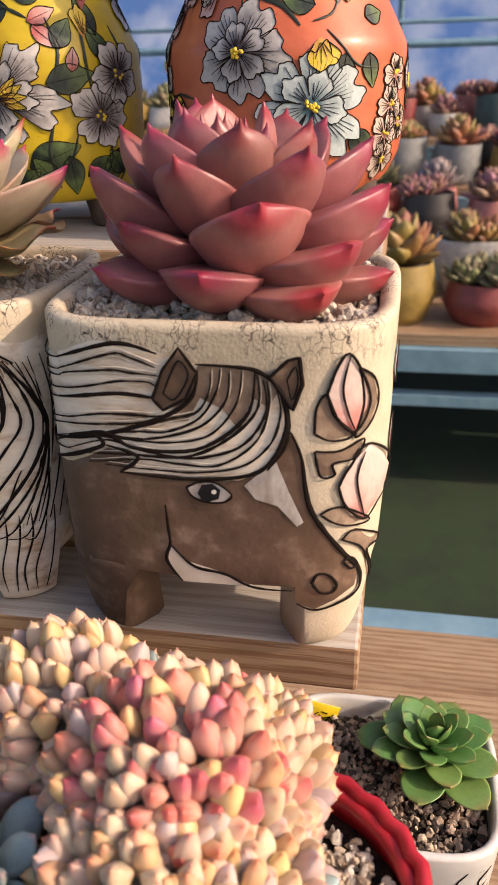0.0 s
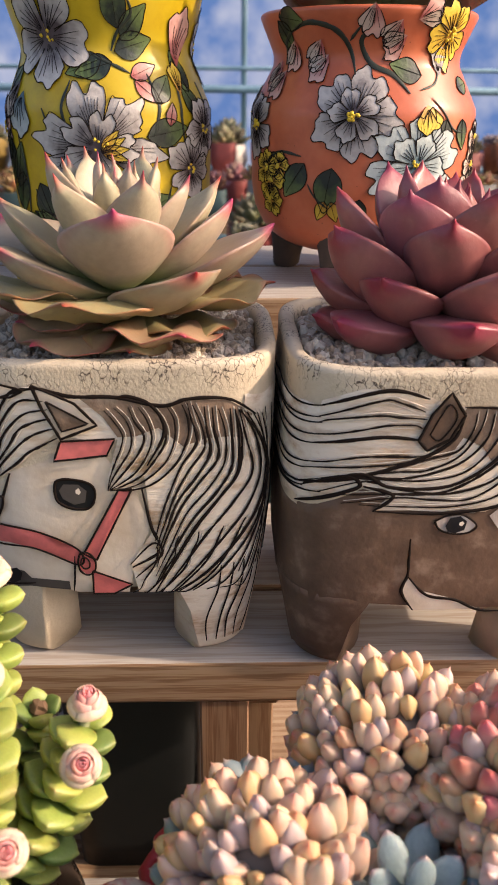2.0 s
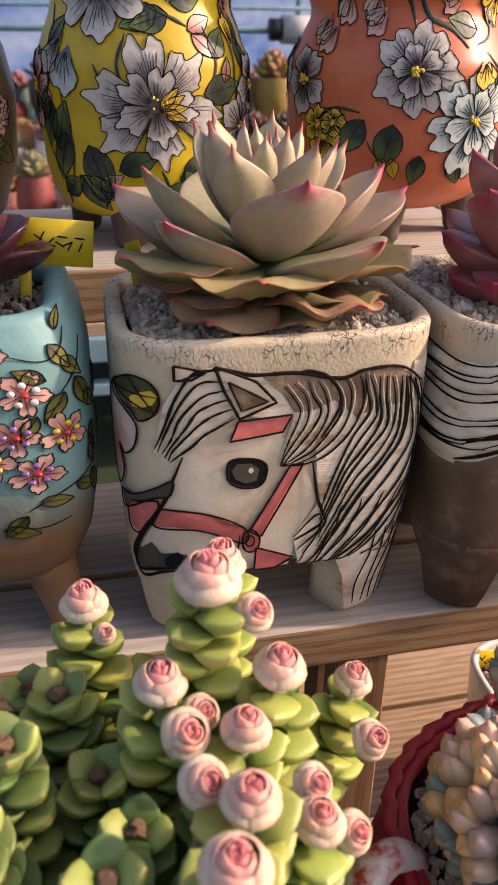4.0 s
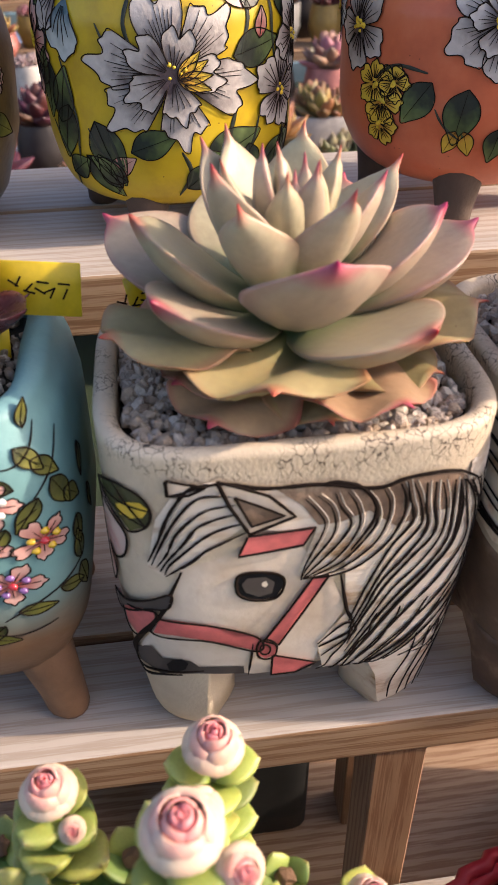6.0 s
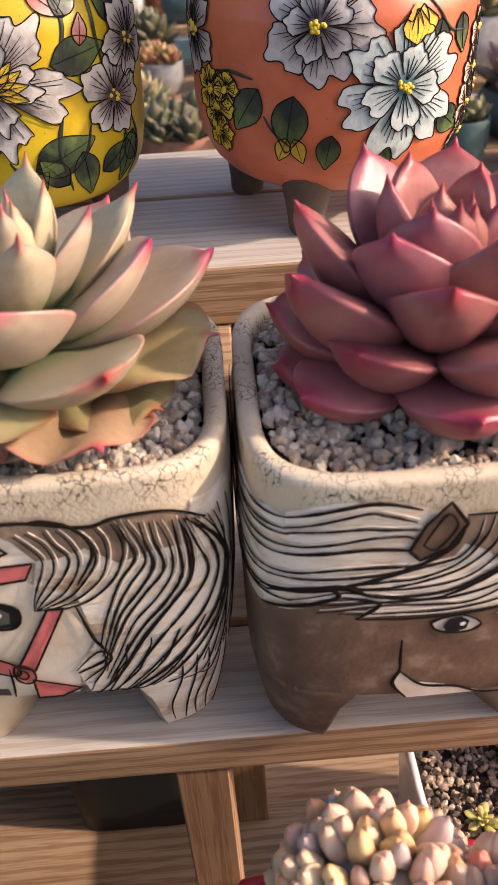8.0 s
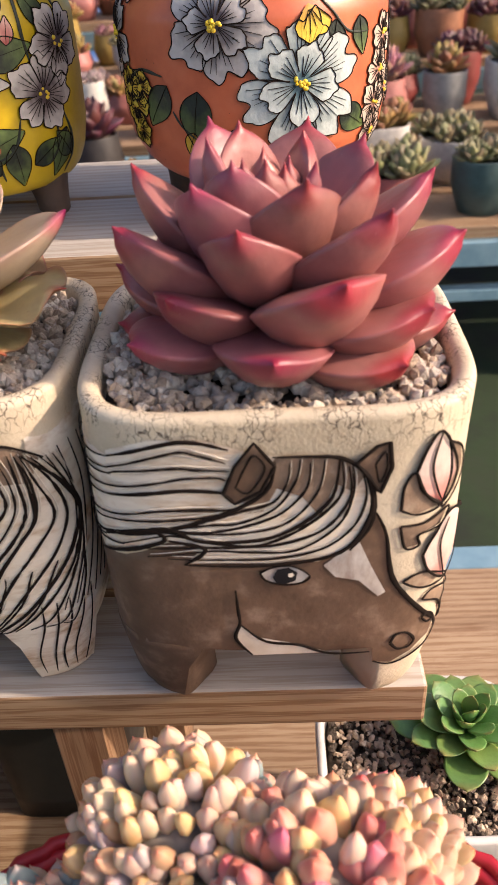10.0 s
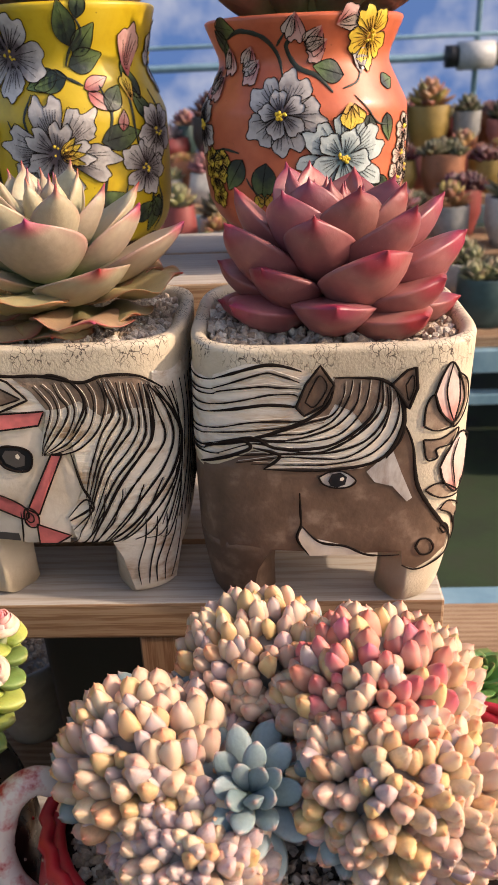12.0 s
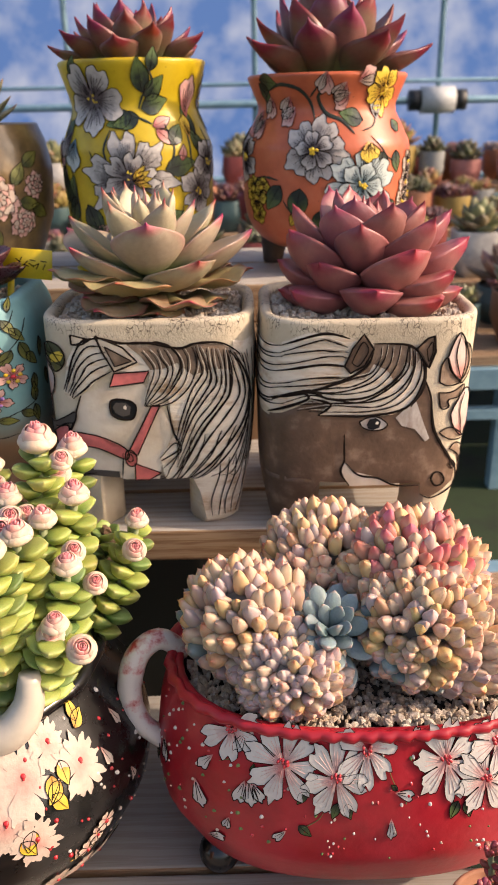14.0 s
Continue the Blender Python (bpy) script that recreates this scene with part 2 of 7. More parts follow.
    hh.inputs["To Min"].default_value, hh.inputs["To Max"].default_value = 0.5 - hue, 0.5 + hue
    wh = N("ShaderNodeTexWhiteNoise")
    wh.noise_dimensions = '1D'
    L(fra.outputs[0], wh.inputs["W"])
    L(wh.outputs["Value"], hh.inputs[0])
    hs = N("ShaderNodeHueSaturation")
    L(hh.outputs[0], hs.inputs["Hue"])
    L(mm.outputs[0], hs.inputs["Value"])
    L(col, hs.inputs["Color"])
    col = hs.outputs[0]
    if dots:
        vo = N("ShaderNodeTexVoronoi")
        vo.inputs["Scale"].default_value = dots[0]
        L(va.outputs[0], vo.inputs[0])
        lt = N("ShaderNodeMapRange")
        lt.inputs["From Min"].default_value, lt.inputs["From Max"].default_value = dots[1], dots[1] * 0.6
        lt.inputs["To Max"].default_value = 0.7
        L(vo.outputs["Distance"], lt.inputs[0])
        mx = N("ShaderNodeMix")
        mx.data_type = 'RGBA'
        L(lt.outputs[0], mx.inputs[0])
        L(col, mx.inputs[6])
        mx.inputs[7].default_value = (*dots[2], 1)
        col = mx.outputs[2]
    L(col, b.inputs["Base Color"])
    rr = N("ShaderNodeMapRange")
    rr.inputs["To Min"].default_value, rr.inputs["To Max"].default_value = rough - 0.12, rough + 0.15
    L(fine.outputs["Fac"], rr.inputs[0])
    L(rr.outputs[0], b.inputs["Roughness"])
    b.inputs["Subsurface Weight"].default_value = sss
    b.inputs["Subsurface Radius"].default_value = (1.0, 0.5, 0.25)
    b.inputs["Subsurface Scale"].default_value = 0.004
    bp = N("ShaderNodeBump")
    bp.inputs["Strength"].default_value, bp.inputs["Distance"].default_value = 0.12, 0.002
    L(fine.outputs["Fac"], bp.inputs["Height"])
    L(bp.outputs[0], b.inputs["Normal"])
    return m


def plain(name, rgb, rough=0.5, **k):
    a, c = [x * 0.82 for x in rgb], [min(x * 1.12, 1) for x in rgb]
    return material(name, [(0.35, a), (0.65, c)], rough, k.pop("scale", 60), **k)


MID_Z, FRONT_Z, REAR_Z, TOP_Z = 0.760, 0.615, 0.500, 0.898
pine = wood("weathered_pine", (0.28, 0.25, 0.215), (0.41, 0.375, 0.33), (0.51, 0.475, 0.43), grain=0.42)
pine_warm = wood("warm_pine", (0.22, 0.13, 0.07), (0.37, 0.25, 0.15), (0.46, 0.335, 0.215), grain=0.8)
pine_up = wood("upright_pine", (0.19, 0.105, 0.055), (0.29, 0.17, 0.095), (0.36, 0.23, 0.14), 2)
pine_grey = wood("grey_pine", (0.27, 0.25, 0.22), (0.38, 0.35, 0.31), (0.46, 0.43, 0.39), grain=0.3)
clay = crackle("cream_clay", (0.66, 0.565, 0.42), (0.52, 0.42, 0.29), (0.06, 0.04, 0.03))
soil = material("dark_soil", [(0.3, (0.03, 0.022, 0.016)), (0.7, (0.10, 0.075, 0.055))], 0.95, 200, 8, 1.0, 500)
grit_mats = [plain("grit_grey", (0.54, 0.46, 0.385), 0.85, bump=0.6, scale=500, per_object=0.25),
             plain("grit_buff", (0.62, 0.49, 0.36), 0.85, bump=0.6, scale=500, per_object=0.25),
             plain("grit_white", (0.68, 0.61, 0.51), 0.8, bump=0.5, scale=500, per_object=0.2),
             plain("grit_brown", (0.40, 0.30, 0.22), 0.9, bump=0.6, scale=500, per_object=0.3)]


# ---------------------------------------------------------------- the stand: three tiers of planks
def plank(x0, x1, y0, y1, z0, z1, mat, bevel=0.0018):
    bm = box(x0 - (x0 + x1) / 2, x1 - (x0 + x1) / 2, y0 - (y0 + y1) / 2, y1 - (y0 + y1) / 2, z0 - z1, 0, bevel, 2)
    for f in bm.faces:
        f.normal_update()
        f.material_index = 0 if f.normal.z > 0.5 else 1
    ob = bm_ob("plank", bm, [mat, pine_warm], None, False)
    ob.location = ((x0 + x1) / 2, (y0 + y1) / 2, z1)
    return ob


def stand():
    root = thing("plant_stand", (0, 0, 0), "tiered plant stand of weathered sawn pine planks on square legs", "plant stand")
    pieces = []
    for x0, x1, y0, y1, z0, z1, mat in (
            (-1.1, -0.007, 0.280, 0.342, MID_Z - 0.025, MID_Z, pine),
            (-1.1, -0.007, 0.347, 0.446, MID_Z - 0.025, MID_Z, pine),
            (-1.2, -0.008, 0.460, 0.560, TOP_Z - 0.034, TOP_Z, pine),
            (-1.2, -0.008, 0.565, 0.650, TOP_Z - 0.034, TOP_Z, pine),
            (-1.3, 0.9, -0.06, 0.120, FRONT_Z - 0.025, FRONT_Z, pine_grey),
            (-1.3, -0.075, 0.124, 0.277, FRONT_Z - 0.025, FRONT_Z, pine_grey),
            (-1.3, 0.95, 0.300, 0.455, REAR_Z - 0.025, REAR_Z, pine_warm),
            (-1.3, 0.95, 0.461, 0.620, REAR_Z - 0.025, REAR_Z, pine_warm)):
        ob = plank(x0, x1, y0, y1, z0, z1, mat)
        pieces.append(ob)
    for x0, x1, y0, y1, z0, z1 in ((-0.182, -0.157, 0.2815, 0.31, 0.0, MID_Z - 0.025), (-0.165, -0.138, 0.372, 0.398, 0.0, MID_Z - 0.025),
                                   (-0.9, -0.875, 0.2815, 0.31, 0.0, MID_Z - 0.025), (-0.165, -0.138, 0.60, 0.63, 0.0, TOP_Z - 0.034), (-0.9, -0.87, 0.60, 0.63, 0.0, TOP_Z - 0.034),
                                   (-0.9, -0.87, -0.04, 0.0, 0.0, FRONT_Z - 0.025), (0.8, 0.83, 0.0, 0.04, 0.0, FRONT_Z - 0.025), (0.8, 0.83, 0.56, 0.6, 0.0, REAR_Z - 0.025), (0.8, 0.83, 0.32, 0.36, 0.0, REAR_Z - 0.025)):
        bm = box(x0, x1, y0, y1, z0, z1, 0.001, 1)
        ob = bm_ob("leg", bm, pine_up, root, False)
    for y0, y1, z1 in ((0.312, 0.370, MID_Z - 0.0255), (0.40, 0.60, TOP_Z - 0.0345)):
        bm_ob("brace", box(-0.158, -0.140, y0, y1, z1 - 0.03, z1, 0.001), pine_warm, root, False)
    for o in pieces:
        o.parent = root
    return root


stand()


# ---------------------------------------------------------------- pots on which one can paint
class Skin:
    """A pot wall: radius by angle (degrees, 0 at the front, growing to the right) and height."""

    def __init__(self, hx, hy, n, profile, lean=(0.0, 0.0)):
        self.hx, self.hy, self.n, self.profile, self.lean = hx, hy, n, profile, lean

    def shift(self, z):
        """How far the wall has leaned at a height."""
        return (self.lean[0] * (z - 0.078), self.lean[1] * (z - 0.078))

    def at(self, a, z, off=0.0):
        k = lerp(self.profile, z)
        s, c = math.sin(radians(a)), -math.cos(radians(a))
        r = (abs(s / (self.hx * k)) ** self.n + abs(c / (self.hy * k)) ** self.n) ** (-1 / self.n) + off
        dx, dy = self.shift(z)
        return Vector((s * r + dx, c * r + dy, z))

    def ring(self, z, off=0.0, count=72):
        return [self.at(360 * i / count, z, off) for i in range(count)]


def wall_of(skin, zs, thick, inner_zs, rim_r=0.0):
    """An outer wall up to a rounded lip and an inner wall down to the soil."""
    rings = [skin.ring(z) for z in zs]
    top = zs[-1]
    for i in range(1, 8):
        a = math.pi * i / 8
        rings.append(skin.ring(top + math.sin(a) * thick * 0.42, -thick * 0.5 * (1 - math.cos(a))))
    rings += [skin.ring(z, -thick) for z in inner_zs]
    return loft(rings, True, True)


def pebble(seed, jag=0.28):
    rnd = random.Random(seed)
    bm = bmesh.new()
    bmesh.ops.create_icosphere(bm, subdivisions=1, radius=1)
    for v in bm.verts:
        v.co *= 1 + rnd.uniform(-jag, jag)
    return bm


PEBBLES = {}


def gravel(parent, inside, z, size, count, seed, mats, name="gravel", label="", heap=0.0, centre=(0, 0)):
    """A bed of loose grit: one mesh of many small stones over an uneven bed. inside(x, y) tells where it lies."""
    rnd = random.Random(seed)
    bm = bmesh.new()
    tries = 0
    n = 0
    ext = inside(None, None)
    while n < count and tries < count * 8:
        tries += 1
        x, y = rnd.uniform(-ext[0], ext[0]), rnd.uniform(-ext[1], ext[1])
        if not inside(x, y):
            continue
        r = size * rnd.choice((0.5, 0.6, 0.75, 0.9, 1.0, 1.25)) * 0.5
        zz = z + heap * noise.noise(Vector((x * 25, y * 25, seed))) + rnd.uniform(-0.3, 0.35) * size
        rot = Euler((rnd.uniform(0, 6), rnd.uniform(0, 6), rnd.uniform(0, 6))).to_matrix()
        sc = Vector((r * rnd.uniform(0.8, 1.3), r * rnd.uniform(0.7, 1.1), r * rnd.uniform(0.6, 1.0)))
        key = rnd.randrange(12)
        if key not in PEBBLES:
            b = pebble(key)
            PEBBLES[key] = ([v.co.copy() for v in b.verts], [[v.index for v in f.verts] for f in b.faces])
            b.free()
        cs, fs = PEBBLES[key]
        vs = [bm.verts.new(rot @ (c * sc) + Vector((x + centre[0], y + centre[1], zz))) for c in cs]
        mi = rnd.choices(range(len(mats)), (4, 6, 4, 2)[:len(mats)])[0]
        for f in fs:
            bm.faces.new([vs[i] for i in f]).material_index = mi
        n += 1
    ob = part(name, bm, mats, parent, label, smooth=False)
    ob["kind"] = "stuff"
    return ob


# ---------------------------------------------------------------- fleshy leaves
def leaf_mesh(mat, width, thick, curl, widest=0.62, tip=0.5, spike=0.07, cup=0.25, base=0.35, nu=14, nv=12, wave=0.0):
    """A thick leaf of length 1 along x, its upper side towards +z."""
    bm = bmesh.new()
    lay = bm.verts.layers.float.new("rim")
    alo = bm.verts.layers.float.new("along")
    rings = []
    for i in range(nu + 1):
        u = i / nu
        u = 1 - (1 - u) ** 1.35
        if u < widest:
            f = u / widest
            w = base + (1 - base) * math.sin(f * math.pi / 2) ** 1.2
        else:
            f = (u - widest) / (1 - widest)
            f = min(1.0, (u - widest) / (1 - spike * 0.8 - widest))
            w = (1 - f ** 1.9) ** tip
            if u > 1 - spike * 3:
                w = max(w, (1 - u) / (spike * 3) * 0.30 + 0.012)
        w *= width / 2
        t = thick / 2 * (0.8 + 0.4 * math.sin(math.pi * min(u / 0.8, 1))) * min(1, ((1 - u) / 0.22) ** 0.6 + 0.04)
        t = min(t, w * 1.1)
        ring = []
        for j in range(nv):
            a = 2 * math.pi * j / nv
            y = math.cos(a) * w
            e = abs(math.cos(a))
            z = math.copysign(1 - e ** 2.6, math.sin(a)) * t * (0.7 if math.sin(a) > 0 else 1.3)
            z += cup * width * (abs(y) / (width / 2)) ** 2 * 0.5
            z += curl * (u * u - u) + wave * math.sin(u * 9 + y * 12) * 0.02
            v = bm.verts.new((u, y, z))
            v[lay] = max(e ** 1.5, (u - 0.8) * 5)
            v[alo] = u
            ring.append(v)
        rings.append(ring)
    for a, b in zip(rings, rings[1:]):
        for j in range(nv):
            bm.faces.new((a[j], b[j], b[(j + 1) % nv], a[(j + 1) % nv]))
    bm.faces.new(rings[0])
    bm.faces.new(rings[-1][::-1])
    bmesh.ops.recalc_face_normals(bm, faces=bm.faces[:])
    return mesh_of(bm, [mat])


def leaf_pose(root, tip, turn=0.0, wide=1.0):
    """A matrix that lays a leaf of length 1 from root to tip, its upper side to the axis and up."""
    root, tip = Vector(root), Vector(tip)
    d = tip - root
    ln = d.length
    x = d.normalized()
    side = Vector((0, 0, 1)).cross(x)
    if side.length < 0.05:
        side = Vector((0, 1, 0))
    side.normalize()
    z = x.cross(side)
    m = Matrix((x, side, z)).transposed().to_4x4()
    return Matrix.Translation(root) @ m @ pose(0, 0, 0, turn) @ Matrix.Diagonal((ln, ln * wide, ln, 1))


# ---------------------------------------------------------------- ground, far bench and walls
def ground():
    m = material("earth_floor", [(0.3, (0.010, 0.011, 0.007)), (0.5, (0.016, 0.035, 0.009)), (0.75, (0.03, 0.028, 0.018))], 0.95, 3, 8, 0.6, 30)
    bm = box(-40, 40, -40, 40, -0.1, 0)
    tagged(bm_ob("ground", bm, m, None, False), "damp earth floor with green growth in the greenhouse", "ground", kind="structure")


ground()


# ---------------------------------------------------------------- painting on pots
def paint_mat(name, inner, outer, rough=0.5, coat=0.15, at=0.35):
    """Brushed paint that runs from one colour at the heart of a petal to another at its edge."""
    m = material(name, [(0.3, [c * 0.86 for c in outer]), (0.7, outer)], rough, 90, 6, 0.25, 300, coat=coat)
    nt = m.node_tree
    N, L = nt.nodes.new, nt.links.new
    b = nt.nodes["Principled BSDF"]
    old = b.inputs["Base Color"].links[0].from_socket
    an = N("ShaderNodeAttribute")
    an.attribute_name = "rad"
    nz = N("ShaderNodeTexNoise")
    nz.inputs["Scale"].default_value = 160
    tc = N("ShaderNodeTexCoord")
    L(tc.outputs["Object"], nz.inputs[0])
    ma = N("ShaderNodeMath")
    ma.operation = 'MULTIPLY_ADD'
    ma.inputs[1].default_value = 0.7
    L(nz.outputs["Fac"], ma.inputs[0])
    L(an.outputs["Fac"], ma.inputs[2])
    mr = N("ShaderNodeMapRange")
    mr.inputs["From Min"].default_value, mr.inputs["From Max"].default_value = at + 0.1, at + 0.75
    L(ma.outputs[0], mr.inputs[0])
    mx = N("ShaderNodeMix")
    mx.data_type = 'RGBA'
    L(mr.outputs[0], mx.inputs[0])
    mx.inputs[6].default_value = (*inner, 1)
    L(old, mx.inputs[7])
    L(mx.outputs[2], b.inputs["Base Color"])
    return m


ink = plain("brown_black_line", (0.013, 0.008, 0.006), 0.8)
ink.node_tree.nodes["Principled BSDF"].inputs["Specular IOR Level"].default_value = 0.15
P_GREY = paint_mat("white_petal_grey_heart", (0.07, 0.048, 0.055), (0.58, 0.54, 0.50), at=0.54)
P_BLUE = paint_mat("white_petal_blue_heart", (0.04, 0.10, 0.13), (0.50, 0.57, 0.56), at=0.48)
P_PINK = paint_mat("pink_petal", (0.40, 0.09, 0.08), (0.70, 0.42, 0.36), at=0.45)
P_YEL = paint_mat("yellow_petal", (0.45, 0.20, 0.02), (0.75, 0.52, 0.05))
P_GREEN = paint_mat("dark_green_leaf_paint", (0.006, 0.016, 0.011), (0.13, 0.20, 0.055), at=0.58)
P_OLIVE = paint_mat("olive_leaf_paint", (0.04, 0.05, 0.015), (0.22, 0.22, 0.04), at=0.45)
P_DOT = plain("yellow_stamen_paint", (0.72, 0.50, 0.03), 0.45)
P_WHITE = paint_mat("white_petal_red_heart", (0.52, 0.05, 0.05), (0.68, 0.63, 0.58), at=0.12)
P_BLUSH = paint_mat("blush_petal", (0.48, 0.22, 0.18), (0.57, 0.45, 0.37), at=0.25)
P_STEM = plain("black_green_stem_paint", (0.014, 0.022, 0.013), 0.5)
P_RED = plain("red_paint_dot", (0.50, 0.015, 0.02), 0.3, coat=0.5)
MATS = [ink, P_GREY, P_BLUE, P_PINK, P_YEL, P_GREEN, P_OLIVE, P_DOT, P_WHITE, P_BLUSH, P_RED, P_STEM]
INK, GREY, BLUE, PINK, YEL, GREEN, OLIVE, DOT, WHITE_P, BLUSH, RED, STEM = range(12)


class Paint:
    """Collects painted fields and lines on one pot wall."""

    def __init__(self, skin, mats):
        self.skin, self.mats = skin, mats
        self.bm = bmesh.new()
        self.rad = self.bm.verts.layers.float.new("rad")
        self.k = 57.3 / (skin.hx * 0.95)
        self.rnd = random.Random(len(mats))

    def fill(self, pts, off, mi, heart=None, reach=1.0, step=0.0045):
        k = self.k
        P = [Vector((p[0] / k, p[1] / 1000)) for p in pts]
        xs, ys = [p.x for p in P], [p.y for p in P]

        def inside(q):
            c = False
            for a, b in zip(P, P[1:] + P[:1]):
                if (a.y > q.y) != (b.y > q.y) and q.x < (b.x - a.x) * (q.y - a.y) / (b.y - a.y) + a.x:
                    c = not c
            return c
        inner = []
        y = min(ys) + step
        while y < max(ys):
            x = min(xs) + step
            while x < max(xs):
                q = Vector((x, y))
                if inside(q) and min((q - p).length for p in P) > step * 0.4:
                    inner.append(q)
                x += step
            y += step
        vs, _, fs, *_ = geometry.delaunay_2d_cdt(P + inner, [], [list(range(len(P)))], 1, 1e-7)
        bv = []
        for v in vs:
            w = self.bm.verts.new(self.skin.at(v.x * k, v.y, off))
            w[self.rad] = (v - Vector((heart[0] / k, heart[1] / 1000))).length / reach if heart else 1.0
            bv.append(w)
        for f in fs:
            try:
                nf = self.bm.faces.new([bv[i] for i in f])
            except ValueError:
                continue
            nf.material_index = mi
            nf.normal_update()
            c = nf.calc_center_median()
            if nf.normal.x * c.x + nf.normal.y * c.y < 0:
                nf.normal_flip()

    def line(self, w, pts, off, mi=INK, taper=True, rough=0.3, sharp=False):
        k = self.k
        n = max(7, 5 * len(pts))
        L = [Vector((p[0] / k, p[1] / 1000)) for p in pts]
        if sharp:
            L = [a.lerp(b, i / 6) for a, b in zip(L, L[1:]) for i in range(6)] + [L[-1]]
            n = len(L)
        else:
            L = smooth_line(L, n)
        rows = []
        for i, p in enumerate(L):
            d = L[min(i + 1, n - 1)] - L[max(i - 1, 0)]
            d = d.normalized() if d.length > 1e-9 else Vector((1, 0))
            s = Vector((-d.y, d.x))
            f = i / (n - 1)
            wd = w / 2000 * ((0.35 + 0.65 * min(1, 4 * f, 4 * (1 - f))) if taper else 1) * (1 + rough * noise.noise(Vector((p.x * 400, p.y * 400, w))))
            row = []
            for e, o in ((-1, -0.0003), (-0.7, 0), (0.7, 0), (1, -0.0003)):
                v = self.bm.verts.new(self.skin.at((p.x + s.x * wd * e) * k, p.y + s.y * wd * e, off + o))
                v[self.rad] = 1
                row.append(v)
            rows.append(row)
        for a, b in zip(rows, rows[1:]):
            for j in range(3):
                f = self.bm.faces.new((a[j], b[j], b[j + 1], a[j + 1]))
                f.material_index = mi
                f.normal_update()
                c = f.calc_center_median()
                if f.normal.x * c.x + f.normal.y * c.y < 0:
                    f.normal_flip()

    def shape(self, pts, off, mi, w=0.9, line=INK, heart=None, reach=0.012):
        """A field with its outline."""
        self.fill(pts, off, mi, heart, reach)
        if w:
            self.line(w, list(pts) + [pts[0]], off + 0.0004, line, False)

    def polar(self, c, th, r):
        return (c[0] + math.sin(radians(th)) * r * self.k, c[1] + math.cos(radians(th)) * r * 1000)

    def petal(self, c, th, r, half, off, mi, w=0.55, veins=4, scallop=0.06, start=0.0, vein=INK):
        pts = [self.polar(c, th, start)]
        n = 15
        ph = self.rnd.uniform(0, 6)
        for i in range(n):
            f = -1 + 2 * i / (n - 1)
            rr = r * (max(1 - abs(f) ** 2.8, 0.0) ** 0.42 * 0.72 + 0.28) * (1 + scallop * math.sin(f * 7 + ph) + scallop * 0.6 * math.sin(f * 13 + ph))
            pts.append(self.polar(c, th + half * f, start + (rr - start) if start < rr else rr))
        self.fill(pts, off, mi, c, r)
        if w:
            self.line(w, pts[1:], off + 0.0004, INK, False)
        for j in range(veins):
            f = -0.6 + 1.2 * (j + 0.5) / veins
            self.line(w * 0.6, [self.polar(c, th + half * f * 0.6, r * 0.16), self.polar(c, th + half * f, r * self.rnd.uniform(0.6, 0.9))], off + 0.0003, vein)

    def dot(self, c, r, off, mi, dome=0.5):
        """A small raised blob of paint or a glass bead."""
        k = self.k
        top = self.bm.verts.new(self.skin.at(c[0], c[1] / 1000, off + r * dome))
        top[self.rad] = 1
        rings = []
        for q, h in ((0.6, 0.8), (1.0, 0.0)):
            ring = []
            for i in range(8):
                v = self.bm.verts.new(self.skin.at(c[0] + math.cos(i * math.pi / 4) * r * q * k, c[1] / 1000 + math.sin(i * math.pi / 4) * r * q, off + r * dome * h - (0.0004 if q == 1 else 0)))
                v[self.rad] = 1
                ring.append(v)
            rings.append(ring)
        for i in range(8):
            j = (i + 1) % 8
            for vs in ((top, rings[0][i], rings[0][j]), (rings[0][i], rings[1][i], rings[1][j], rings[0][j])):
                f = self.bm.faces.new(vs)
                f.material_index = mi
                f.normal_update()
                c2 = f.calc_center_median()
                if f.normal.x * c2.x + f.normal.y * c2.y < 0:
                    f.normal_flip()

    def flower(self, a, z, r, petals, mi, heart=DOT, turn=0.0, off=0.0005, skip=(), spread=1.12, w=0.55, veins=4, dots=14, scallop=0.06, dot_r=0.0011, heart_r=0.2, vein=INK):
        c = (a, z)
        for i in range(petals):
            if i in skip:
                continue
            self.petal(c, turn + 360 * i / petals + self.rnd.uniform(-6, 6), r * self.rnd.uniform(0.88, 1.06), 180 / petals * spread, off + 0.00012 * i, mi, w, veins, scallop, vein=vein)
        for i in range(dots):
            q = self.polar(c, self.rnd.uniform(0, 360), r * heart_r * math.sqrt(self.rnd.random()))
            self.dot(q, dot_r * self.rnd.uniform(0.7, 1.2), off + 0.0012, heart)

    def leaf(self, a, z, th, ln, wd, mi, off=0.0004, w=0.5, vein=INK):
        c = (a, z)
        pts = []
        for s in (1, -1):
            for i in range(6):
                f = i / 6 if s > 0 else 1 - i / 6
                h = s * wd / 2 * math.sin(math.pi * f ** 0.8)
                p = self.polar(c, th, ln * f)
                q = self.polar((0, 0), th + 90, h)
                pts.append((p[0] + q[0], p[1] + q[1]))
        self.shape(pts, off, mi, w, INK, c, ln)
        self.line(w * 0.5, [c, self.polar(c, th, ln * 0.9)], off + 0.0004, vein)

    def done(self, name, parent, label=""):
        return part(name, self.bm, self.mats, parent, label)


